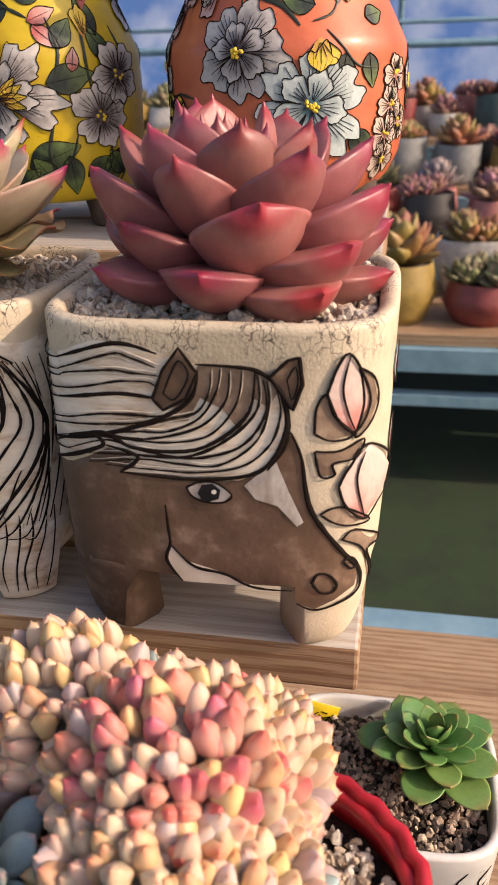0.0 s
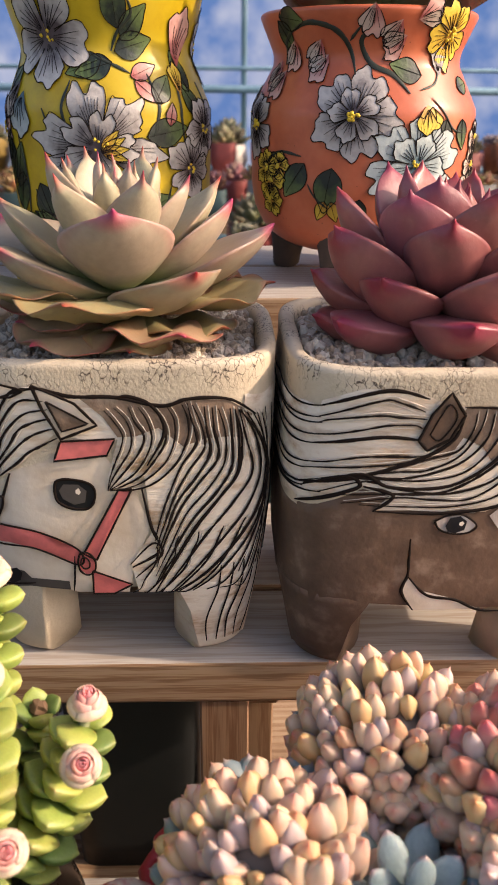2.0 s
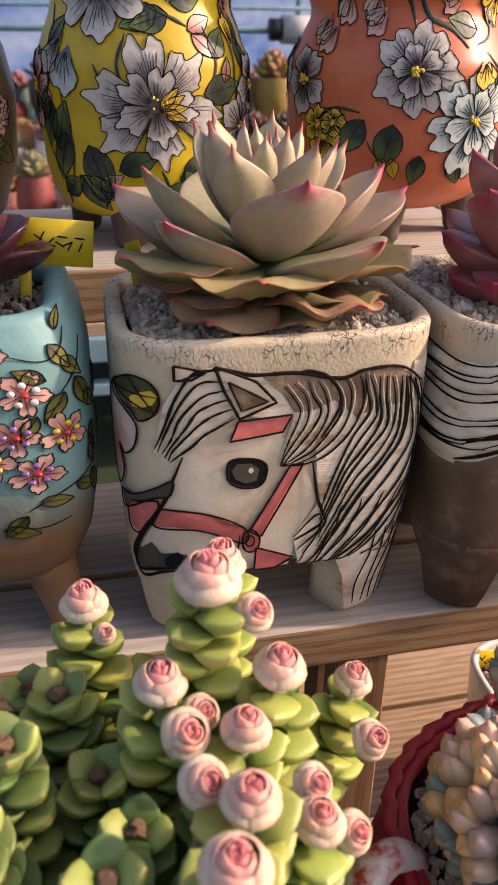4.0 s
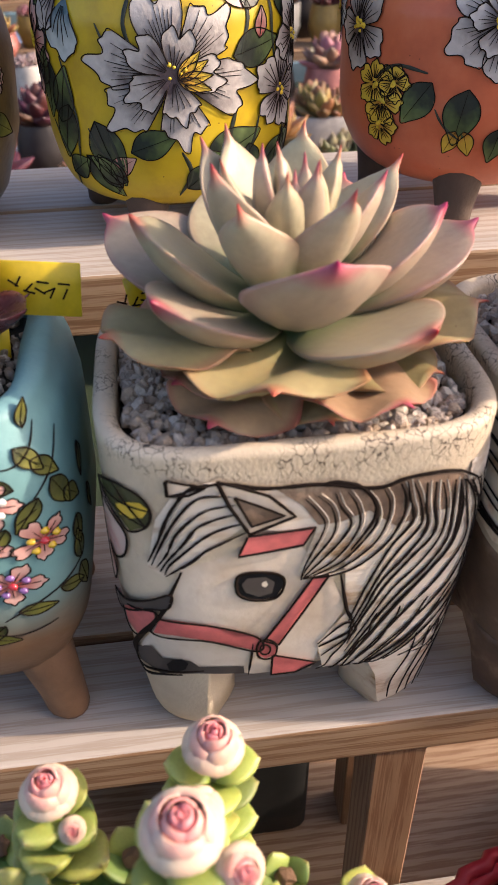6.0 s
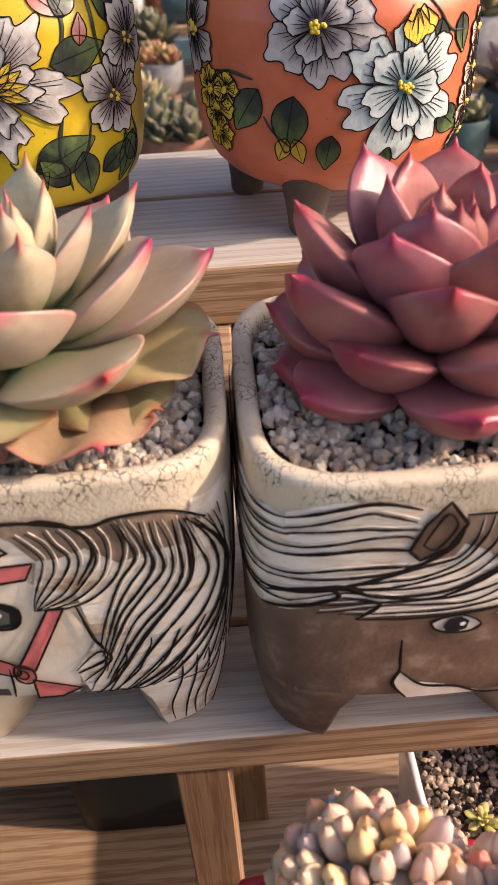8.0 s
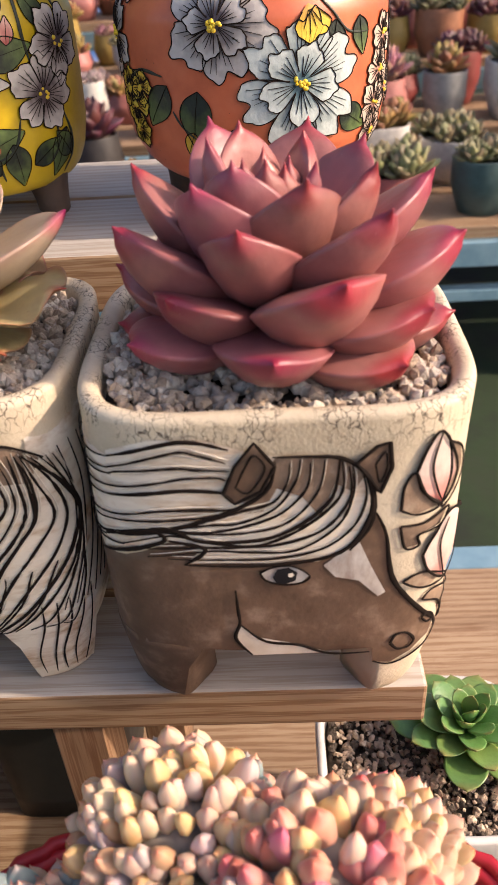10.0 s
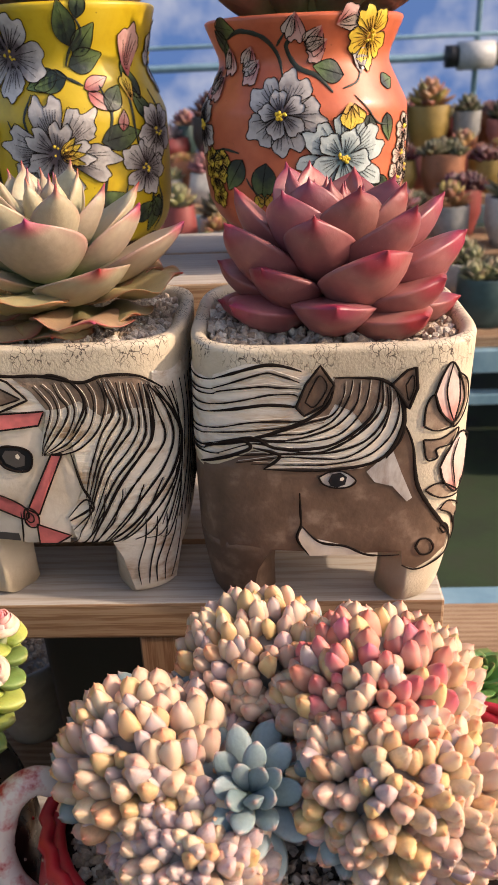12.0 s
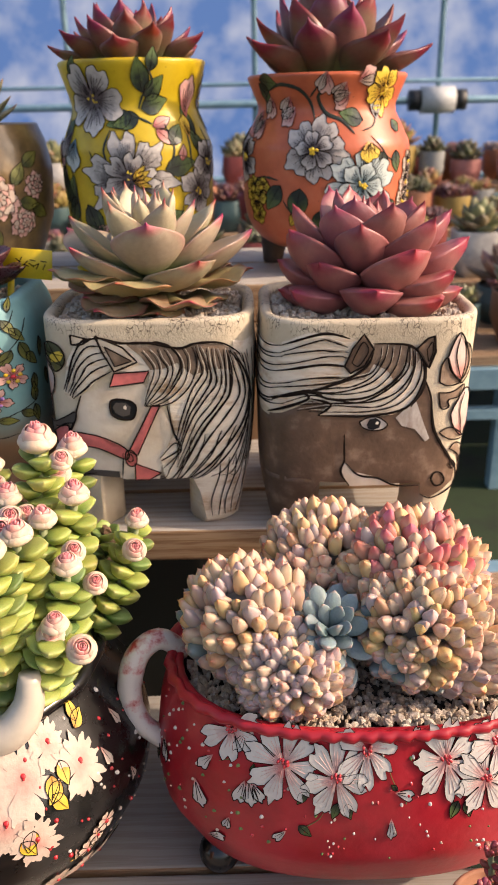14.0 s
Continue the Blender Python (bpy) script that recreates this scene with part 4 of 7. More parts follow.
white_pot = horse_pot((-0.2178, 0.3393, MID_Z), LS, LA, 0.55, "square cream clay pot painted with a white haltered horse", MANE_L, lambda a: a > 0)
p = Paint(LS, HM)
p.fill([(a, max(z, 40.3)) for a, z in L_face], 0.0005, H_FW)
p.fill([(a, max(z, 40.3)) for a, z in L_mane], 0.0009, H_ML)
p.fill([(46, 138), (62, 138), (90, 136), (118, 134), (118, 41), (88, 41), (66, 41), (46, 41), (44, 90)], 0.0007, H_ML)
p.fill([(24, 46), (72, 46), (66, 40), (60, 28), (58, 12), (57, 4), (36, 4), (34, 12), (31, 28), (26, 41)], 0.0006, H_ML)
p.fill(L_mane_dark, 0.0013, H_MD)
p.fill(L_ear, 0.0019, H_FW)
p.fill(L_ear_in, 0.0022, H_MD)
p.fill(L_ear2, 0.0016, H_FW)
for q, w in ((L_ear, 1.3), (L_ear_in, 0.9), (L_ear2, 1.1)):
    p.line(w, q + [q[0]], 0.0026, H_INK, False, sharp=True)
for q in (L_band1, L_band2, L_band3, L_band4, L_band5, L_knot):
    q = [(a, max(z, 40.3)) for a, z in q]
    p.fill(q, 0.0015, H_HA)
    p.line(1.0, q + [q[0]], 0.0021, H_INK, False, sharp=len(q) < 6)
p.line(0.8, [(a * 0.5 + L_knot[0][0] * 0.5 + 1.3, z * 0.5 + L_knot[0][1] * 0.5) for a, z in L_knot], 0.0024, H_INK, False)
p.fill(L_eye, 0.0010, H_EY)
p.line(1.3, L_eye + [L_eye[0]], 0.0015, H_INK, False)
p.fill(L_iris, 0.0015, H_GM)
p.fill(L_glint, 0.0020, H_PA)
p.fill([(a, max(z, 40.3)) for a, z in L_muzzle], 0.0011, H_GM)
p.fill(L_nostril, 0.0016, H_EY)
p.line(1.76, L_nose, 0.0017)
p.line(1.0, L_jaw, 0.0016)
p.line(1.76, L_brow, 0.0016)
p.line(1.62, L_neck, 0.0016)
p.line(1.0, L_s1, 0.0018)
for a, b, n in ((L_f1, L_f2, 6), (L_m1, L_m2, 7), (L_m3, L_m4, 7), (L_r1, L_r2, 5), (L_m4, L_r1, 4), (L_g1, L_g2, 5)):
    for c in between(a, b, n, False):
        c = [(x + rng.uniform(-0.7, 0.7), max(z, 40.8) + rng.uniform(-0.4, 0.4)) for x, z in c]
        p.line(rng.uniform(0.75, 1.15), c, 0.0019, rough=0.6)
        p.line(0.5, [(x + 1.2, z + 0.6) for x, z in c], 0.0016, H_PA)
p.line(1.76, L_top1, 0.0020)
p.line(1.76, L_mane[2:10], 0.0020)
for i in range(13):          # strands on down the corner, the leg and the side
    a = 57 + 4.3 * i
    p.line(rng.uniform(0.6, 0.95), [(a - 3, 130 - 0.3 * i), (a, 105), (a - 4, 74), (a - 10, 46 + rng.uniform(0, 6))], 0.0015)
    if i < 5:
        p.line(rng.uniform(0.6, 0.9), [(a - 16 + rng.uniform(-1, 1), 54), (a - 17, 40), (37 + 4.3 * i + rng.uniform(-1, 1), 22), (38 + 3.6 * i, 8)], 0.0016)
p.fill(L_leaf, 0.0008, H_OL, L_leaf[2], 0.06)
p.fill(L_leaf_lit, 0.0011, H_YE)
for q in ((0, 3), (1, 4), (0, 4)):
    p.line(0.6, [L_leaf[q[0]], L_leaf[q[1]]], 0.0016)
p.line(0.9, L_leaf + [L_leaf[0]], 0.0014, H_INK, False)
petal = L_blossom
p.fill(petal, 0.0009, H_BUD, (-66, 100), 0.03)
p.line(0.9, petal + [petal[0]], 0.0015, H_INK, False)
p.fill(L_noseband, 0.0024, H_GM)
p.line(0.9, L_noseband + [L_noseband[0]], 0.0028, H_INK, False)
p.done("horse_painting", white_pot, "carved and painted white horse with a buff mane and pink halter")


# ---------------------------------------------------------------- two flowered vases on the upper shelf
def glazed(name, a, b, c):
    return material(name, [(0.3, a), (0.5, b), (0.72, c)], 0.42, 24, 7, 0.12, 90, coat=0.12, spots=(130, 0.055, [x * 0.45 for x in b]))


ORANGE_G = glazed("orange_glaze", (0.44, 0.09, 0.036), (0.58, 0.135, 0.055), (0.64, 0.19, 0.09))
YELLOW_G = glazed("yellow_glaze", (0.38, 0.25, 0.008), (0.56, 0.39, 0.010), (0.62, 0.46, 0.025))
dark_clay = plain("dark_clay_foot", (0.09, 0.06, 0.045), 0.75, bump=0.4)
VO = [(0.0, 0.40), (0.019, 0.52), (0.022, 0.66), (0.027, 0.78), (0.035, 0.885), (0.047, 0.965), (0.062, 1.0), (0.106, 1.0), (0.110, 0.99), (0.134, 0.82), (0.138, 0.812), (0.142, 0.818), (0.162, 0.935)]
VY = [(0.0, 0.5), (0.017, 0.66), (0.020, 0.80), (0.026, 0.88), (0.034, 0.935), (0.05, 0.985), (0.08, 1.0), (0.108, 1.0), (0.112, 0.985), (0.138, 0.82), (0.142, 0.815), (0.146, 0.82), (0.176, 0.95)]


def vase(loc, skin, top, mat, label, lift=0.0195):
    o = thing("flower_vase", (loc[0], loc[1], loc[2]), label, "vase", "flowered vases")
    zs = [lift + 0.0005 * i for i in (0, 4, 9)] + [lift + 0.006 + (top - lift - 0.006) * i / 44 for i in range(45)]
    part("body", wall_of(skin, zs, 0.006, (top - 0.006, top - 0.012)), mat, o)
    for k in range(4):
        a = radians(90 * k - 22)
        r = skin.hx * 0.64
        part("foot", foot(math.sin(a) * r, -math.cos(a) * r, 0, 0.036, 0.0092, 0.0165, (math.sin(a) * 0.004, -math.cos(a) * 0.004), 2.0, 14), dark_clay, o)
    soil_in(skin, top - 0.008, 0.006, o)
    return o


OS, YS = Skin(0.0744, 0.0744, 2, VO), Skin(0.068, 0.068, 2, VY)
orange = vase((-0.075, 0.545, TOP_Z), OS, 0.162, ORANGE_G, "waisted orange glazed vase hand painted with white and yellow flowers")
p = Paint(OS, MATS)
for w, c in ((3.0, [(-52, 152), (-40, 156), (-26, 152), (-18, 142), (-14, 128)]), (2.6, [(-62, 134), (-60, 146), (-52, 152)]), (3.2, [(-5, 153), (-12, 146), (-6, 134), (6, 128), (14, 118)]), (1.6, [(-18, 146), (-12, 154)]),
             (1.8, [(-62, 76), (-52, 84), (-38, 82)]), (1.2, [(-34, 66), (-30, 58), (-24, 52)]), (1.2, [(26, 116), (32, 108), (40, 98), (52, 96)]), (1.4, [(20, 120), (30, 124), (36, 134)]), (1.2, [(0, 136), (6, 148)])):
    p.line(w, c, 0.0007, STEM)
p.flower(-13, 106, 0.026, 5, GREY, turn=25, spread=1.2, scallop=0.09, veins=7, dots=0)
p.flower(-13, 106, 0.016, 5, GREY, turn=60, spread=1.0, off=0.0013)
p.flower(18, 78, 0.031, 6, BLUE, turn=10, spread=1.15, off=0.0009, scallop=0.09, veins=7, dots=0)
p.flower(18, 78, 0.019, 5, BLUE, turn=30, spread=1.0, off=0.0018)
p.petal((22, 112), 170, 0.016, 55, 0.0012, YEL)
p.flower(40, 150, 0.019, 5, YEL, turn=40, off=0.0006)
for a, z, r in ((-62, 74, 0.012), (-57, 66, 0.012), (-58, 54, 0.010), (-52, 76, 0.009)):
    p.flower(a, z, r, 5, YEL, turn=a, dots=4)
for a, z, th in ((-34, 140, 200), (-52, 140, 190), (-30, 132, 215), (-58, 124, 200), (-66, 130, 190), (8, 150, 200), (-6, 158, 180), (16, 150, 60), (12, 142, 230)):
    p.petal((a, z + 7), th, 0.017, 38, 0.0009, PINK, veins=3)
    p.petal((a, z + 7), th + 28, 0.015, 26, 0.0011, BLUSH, veins=2)
for a, z, th, ln in ((-46, 80, 250, 0.02), (-36, 78, 215, 0.022), (-22, 76, 190, 0.024), (-60, 160, 100, 0.018), (-62, 158, 150, 0.018), (22, 128, 285, 0.02), (34, 104, 190, 0.022), (46, 104, 170, 0.016), (8, 58, 150, 0.018), (36, 62, 120, 0.02), (48, 122, 80, 0.014), (-8, 58, 190, 0.016)):
    p.leaf(a, z, th, ln * 1.15, ln * 0.72, GREEN)
p.leaf(-25, 56, 205, 0.013, 0.008, YEL)
p.leaf(-22, 56, 165, 0.013, 0.008, YEL)
p.petal((34, 128), 10, 0.018, 40, 0.0008, GREY, veins=4)
for a, z in ((62, 76), (58, 60), (66, 92), (70, 66), (60, 46)):
    p.flower(a, z, 0.012, 5, BLUSH, turn=a * 3, dots=3)
for i in range(7):      # the far side carries the same kind of blossom
    p.flower(95 + 32 * i, rng.uniform(60, 140), 0.02, 5, (GREY, PINK, BLUE)[i % 3], turn=i * 20)
p.done("flower_painting", orange, "white, blue-grey and yellow blossoms with dark green leaves")

yellow = vase((-0.246, 0.556, TOP_Z), YS, 0.176, YELLOW_G, "waisted yellow glazed vase hand painted with white lilies")
p = Paint(YS, MATS)
for w, c in ((2.0, [(18, 170), (22, 160), (14, 150), (10, 140)]), (2.0, [(-2, 138), (12, 132), (20, 128)]), (1.8, [(-14, 124), (-18, 108), (-14, 92)]), (1.6, [(-30, 108), (-24, 90), (-22, 80)]), (2.0, [(50, 128), (48, 108), (50, 88)]),
             (1.6, [(-40, 60), (-34, 48), (-24, 42)]), (1.6, [(40, 62), (34, 46), (20, 40)]), (1.6, [(58, 70), (60, 44), (52, 34)]), (1.5, [(-52, 92), (-46, 62), (-50, 40)])):
    p.line(w, c, 0.0007, STEM)
p.flower(0, 86, 0.036, 6, GREY, turn=-12, spread=1.0, off=0.0009, veins=9, dots=6, scallop=0.11)
p.flower(0, 86, 0.021, 5, GREY, turn=20, spread=1.0, off=0.0018, veins=4, dots=0, scallop=0.11)
for th in (60, 85, 40, 110):
    p.leaf(2, 84, th, 0.016, 0.006, YEL, 0.0022, 0.5)
p.flower(-30, 148, 0.029, 5, GREY, turn=30, spread=1.1, off=0.0008, veins=5, dots=5)
p.petal((-46, 118), 190, 0.026, 40, 0.0008, BLUE)
p.petal((-52, 124), 215, 0.024, 34, 0.0009, GREY)
p.petal((54, 132), 12, 0.032, 34, 0.0009, PINK, veins=5)
p.petal((50, 116), 0, 0.018, 30, 0.0008, YEL, veins=4)
p.leaf(20, 126, 70, 0.02, 0.01, PINK)
p.leaf(22, 124, 130, 0.02, 0.01, PINK)
p.flower(54, 72, 0.020, 5, GREY, turn=15, off=0.0008, dots=5)
p.flower(68, 96, 0.019, 5, GREY, turn=40, off=0.0008, dots=4)
for a, z, th, ln in ((14, 152, 350, 0.024), (16, 146, 40, 0.022), (12, 140, 75, 0.024), (10, 134, 255, 0.022), (4, 136, 250, 0.022), (26, 92, 80, 0.026), (20, 168, 10, 0.016), (58, 118, 340, 0.022), (62, 104, 330, 0.02), (-36, 64, 160, 0.03), (-20, 50, 70, 0.022), (12, 44, 70, 0.03), (34, 50, 170, 0.022),
                        (-50, 70, 200, 0.026), (-44, 46, 140, 0.024), (-58, 60, 20, 0.026), (44, 36, 60, 0.02), (66, 52, 200, 0.024), (-24, 34, 300, 0.02), (60, 84, 20, 0.018), (-48, 160, 20, 0.02), (-62, 90, 190, 0.026)):
    p.leaf(a, z, th, ln * 1.15, ln * 0.66, GREEN)
p.leaf(-32, 38, 60, 0.018, 0.01, PINK)
p.leaf(40, 98, 10, 0.014, 0.008, PINK)
for i in range(6):
    p.flower(100 + 36 * i, rng.uniform(60, 150), 0.024, 5, (GREY, PINK)[i % 2], turn=i * 20)
for c in ([(-70, 140), (-60, 116), (-64, 90)], [(-66, 60), (-56, 40), (-60, 26)], [(-30, 60), (-26, 40), (-32, 26)], [(2, 50), (6, 38), (0, 26)], [(28, 70), (24, 52), (28, 30)], [(70, 124), (74, 100), (70, 70)], [(66, 60), (72, 40), (66, 26)], [(30, 128), (34, 110), (30, 92)]):
    p.line(2.2, c, 0.0006, STEM)
for a, z, th in ((-64, 118, 40), (-60, 104, 300), (-58, 34, 60), (-28, 30, 330), (4, 30, 50), (26, 34, 320), (70, 36, 320), (72, 92, 200), (32, 112, 40), (-70, 76, 20)):
    p.leaf(a, z, th, 0.020, 0.013, GREEN, 0.0006)
p.done("flower_painting", yellow, "white lilies, pink buds and dark green leaves")


# ---------------------------------------------------------------- rosettes
def rosette(name, loc, leaves, mesh_for, label, stem_mat, base_r=0.006, low=0.006, high=0.030, zmax=0.075, wide=None, group="", seed=1, core=True, axis=(0.0, 0.0)):
    """A plant of fleshy leaves: leaves are (azimuth from the front, reach in mm, height of the tip in mm)."""
    rnd = random.Random(seed)
    o = thing(name, loc, label, "succulent", group)
    if core:
        part("stem", tube([(axis[0], axis[1], -0.012), (axis[0], axis[1], 0.006), (axis[0], axis[1], high)], [0.008, 0.010, 0.005], 10), stem_mat, o)
    for i, (az, r, z) in enumerate(leaves):
        a = radians(az)
        f = max(0.0, min(1.0, z / 1000 / zmax))
        g = min(1.0, r / 50)
        zb = low + (high - low) * f * (1.25 - 0.45 * g)
        rb = base_r * (0.35 + 0.65 * g)
        root = (axis[0] + math.sin(a) * rb, axis[1] - math.cos(a) * rb, zb)
        tip = (math.sin(a) * r / 1000, -math.cos(a) * r / 1000, z / 1000)
        me, w = mesh_for(i, r, z, rnd)
        share("leaf", me, None, o, leaf_pose(root, tip, rnd.uniform(-7, 7), w * rnd.uniform(0.93, 1.07)))
    return o


stem_green = plain("pale_stem", (0.22, 0.25, 0.12), 0.6)
ROSE_L = leaf_mat("rose_pink_leaf", (0.18, 0.085, 0.07), (0.29, 0.105, 0.10), (0.25, 0.02, 0.04), hue=0.012, vary=0.16, rough=0.38, tip_at=0.86, edge=0.28, dots=(26, 0.07, (0.5, 0.28, 0.27)), sss=0.1)
rose_big = leaf_mesh(ROSE_L, 0.72, 0.28, 0.34, 0.62, 0.56, 0.06, 0.16, nu=26, nv=18)
rose_slim = leaf_mesh(ROSE_L, 0.64, 0.22, 0.26, 0.56, 0.70, 0.07, 0.20, nu=26, nv=18)
rose_small = leaf_mesh(ROSE_L, 0.50, 0.20, 0.14, 0.45, 0.95, 0.08, 0.25, nu=16)
PINK_AXIS, PALE_AXIS = (0.001, 0.010), (0.0, 0.005)
rosette("pink_rosette", (-0.0705, 0.3235, MID_Z + 0.150), [
    (1, 53, 21), (-46, 47, 36), (48, 61, 12), (93, 70, 10), (-64, 56, 16), (-77, 53, 54), (-109, 50, 67), (-154, 46, 76), (134, 53, 68), (80, 68, 47), (48, 52, 63),
    (25, 31, 71.5), (-12, 42, 61), (25, 56, 46), (60, 63, 28), (-46, 32, 70), (4, 9, 73), (-108, 20, 77), (75, 38, 70), (99, 60, 62), (100, 18, 68), (163, 62, 70)],
    lambda i, r, z, rnd: (rose_big if r > 40 and z < 60 else rose_slim if r > 24 else rose_small, 1.0),
    "rose-pink rosette of thick pointed leaves growing in grit", stem_green, seed=3, group="potted rosettes", axis=PINK_AXIS)
pink_back = bpy.context.scene.objects["pink_rosette"]
rnd = random.Random(8)
for az, r, z in ((108, 72, 28), (140, 70, 32), (178, 66, 34), (-140, 64, 34), (-105, 60, 30), (-92, 58, 12), (128, 70, 10), (160, 66, 14), (-160, 62, 14), (-30, 20, 75), (140, 22, 75), (-160, 24, 78), (60, 8, 70), (-60, 8, 72), (180, 10, 72), (120, 10, 70)):
    a = radians(az)
    f = z / 75
    zb = 0.006 + 0.024 * f * (1.25 - 0.45 * min(1, r / 50))
    me = rose_big if r > 40 else rose_slim if r > 18 else rose_small
    share("leaf", me, None, pink_back, leaf_pose((PINK_AXIS[0] + math.sin(a) * 0.005, PINK_AXIS[1] - math.cos(a) * 0.005, zb), (math.sin(a) * r / 1000, -math.cos(a) * r / 1000, z / 1000), rnd.uniform(-6, 6)))

PALE_L = leaf_mat("pale_green_leaf", (0.17, 0.25, 0.11), (0.36, 0.31, 0.21), (0.34, 0.010, 0.03), rough=0.42, tip_at=0.905, edge=0.40, jitter=0.05, dots=(14, 0.035, (0.35, 0.10, 0.06)), sss=0.1, vary=0.14)
AGED_L = leaf_mat("ageing_leaf", (0.17, 0.19, 0.08), (0.38, 0.28, 0.15), (0.36, 0.02, 0.04), rough=0.50, tip_at=0.94, edge=0.85, dots=(9, 0.06, (0.20, 0.10, 0.05)), sss=0.2, vary=0.2)
pale_big = leaf_mesh(PALE_L, 0.74, 0.16, 0.30, 0.60, 0.66, 0.060, 0.20, nu=28, nv=18)
pale_slim = leaf_mesh(PALE_L, 0.50, 0.14, 0.16, 0.50, 0.85, 0.10, 0.26, nu=26, nv=18)
pale_small = leaf_mesh(PALE_L, 0.40, 0.15, 0.10, 0.42, 0.92, 0.11, 0.3, nu=22)
aged = leaf_mesh(AGED_L, 0.86, 0.07, 0.14, 0.72, 0.50, 0.09, 0.10, nu=24, nv=18, wave=2.0)
rosette("pale_rosette", (-0.2165, 0.3335, MID_Z + 0.150), [
    (6, 51, 64), (36, 63, 40), (-13, 64, 28), (-56, 57, 47), (-71, 69, 30), (-33, 37, 75), (29, 32, 76), (-90, 52, 63), (-122, 74, 50), (99, 72, 50), (82, 52, 63), (83, 72, 26),
    (-11, 14, 78), (-85, 22, 79), (-132, 10, 81), (112, 20, 79), (92, 33, 72), (121, 54, 69), (-60, 30, 82), (160, 30, 82), (-150, 34, 82), (150, 64, 55), (-165, 64, 55), (-140, 40, 78), (40, 12, 79)],
    lambda i, r, z, rnd: (aged if z < 32 else pale_big if r > 45 and z < 66 else pale_slim if r > 25 else pale_small, 1.0),
    "pale green rosette with crimson leaf tips growing in grit", stem_green, seed=5, high=0.034, group="potted rosettes", low=0.008, axis=PALE_AXIS)
pale_back = bpy.context.scene.objects["pale_rosette"]
for az, r, z, me in ((31, 62, 13, aged), (-36, 56, 7, aged), (60, 58, 10, aged), (-60, 50, 12, aged), (-100, 62, 20, aged), (125, 66, 26, aged), (175, 62, 26, aged), (-150, 64, 24, aged), (10, 46, 4, aged), (70, 10, 78, pale_small), (-170, 12, 80, pale_small), (10, 6, 76, pale_small), (130, 8, 78, pale_small)):
    a = radians(az)
    share("leaf", me, None, pale_back, leaf_pose((PALE_AXIS[0] + math.sin(a) * 0.005, PALE_AXIS[1] - math.cos(a) * 0.005, 0.008 if r > 20 else 0.03), (math.sin(a) * r / 1000, -math.cos(a) * r / 1000, z / 1000), rnd.uniform(-6, 6)))


def spiral(n, r0, r1, z0, z1, turn=0.0, jit=4.0, seed=2, p=0.8):
    """Leaves in a spiral, inner ones upright: (azimuth, reach, height) rows."""
    rnd = random.Random(seed)
    out = []
    for i in range(n):
        f = (i + 0.5) / n
        out.append((turn + 137.5 * i + rnd.uniform(-jit, jit), r0 + (r1 - r0) * f ** p + rnd.uniform(-2, 2), z0 + (z1 - z0) * f ** 1.3 + rnd.uniform(-2, 2)))
    return out


RED_L = leaf_mat("wine_red_leaf", (0.12, 0.18, 0.07), (0.17, 0.085, 0.06), (0.17, 0.010, 0.025), rough=0.4, tip_at=0.72, edge=0.7, sss=0.15, vary=0.2)
red_leaf = leaf_mesh(RED_L, 0.62, 0.13, 0.10, 0.45, 0.95, 0.06, 0.40, nu=16)
rosette("red_rosette", (-0.072, 0.545, TOP_Z + 0.154), spiral(26, 14, 90, 84, 30, 20, seed=4), lambda i, r, z, rnd: (red_leaf, 1.0), "wine-red rosette of pointed leaves in the orange vase", stem_green, base_r=0.024, low=0.002, high=0.012, group="vase rosettes")
rosette("red_rosette", (-0.246, 0.556, TOP_Z + 0.166), spiral(26, 12, 76, 62, 26, 70, seed=9), lambda i, r, z, rnd: (red_leaf, 1.0), "wine-red rosette of pointed leaves in the yellow vase", stem_green, base_r=0.022, low=0.002, high=0.012, group="vase rosettes")

GREEN_L = leaf_mat("bright_green_leaf", (0.10, 0.20, 0.05), (0.13, 0.25, 0.07), (0.22, 0.20, 0.06), rough=0.35, tip_at=0.9, edge=0.15, sss=0.2)
green_leaf = leaf_mesh(GREEN_L, 0.58, 0.15, 0.16, 0.6, 0.55, 0.05, 0.3)
rosette("green_rosette", (0.036, 0.346, REAR_Z + 0.124), spiral(30, 3, 47, 36, 10, 10, seed=6), lambda i, r, z, rnd: (green_leaf, 1.0), "bright green rosette in the white square pot", stem_green, low=0.004, high=0.016, zmax=0.036, base_r=0.003)

PURPLE_L = leaf_mat("dark_purple_leaf", (0.05, 0.035, 0.03), (0.085, 0.03, 0.045), (0.09, 0.015, 0.03), rough=0.28, tip_at=0.9, sss=0.1)
purple_leaf = leaf_mesh(PURPLE_L, 0.75, 0.12, 0.2, 0.62, 0.42, 0.04, 0.45)
rosette("purple_rosette", (-0.352, 0.350, MID_Z + 0.156), spiral(20, 6, 52, 52, 16, 33, seed=12), lambda i, r, z, rnd: (purple_leaf, 1.0), "dark purple glossy rosette in the blue pot", stem_green, low=0.004, high=0.02)


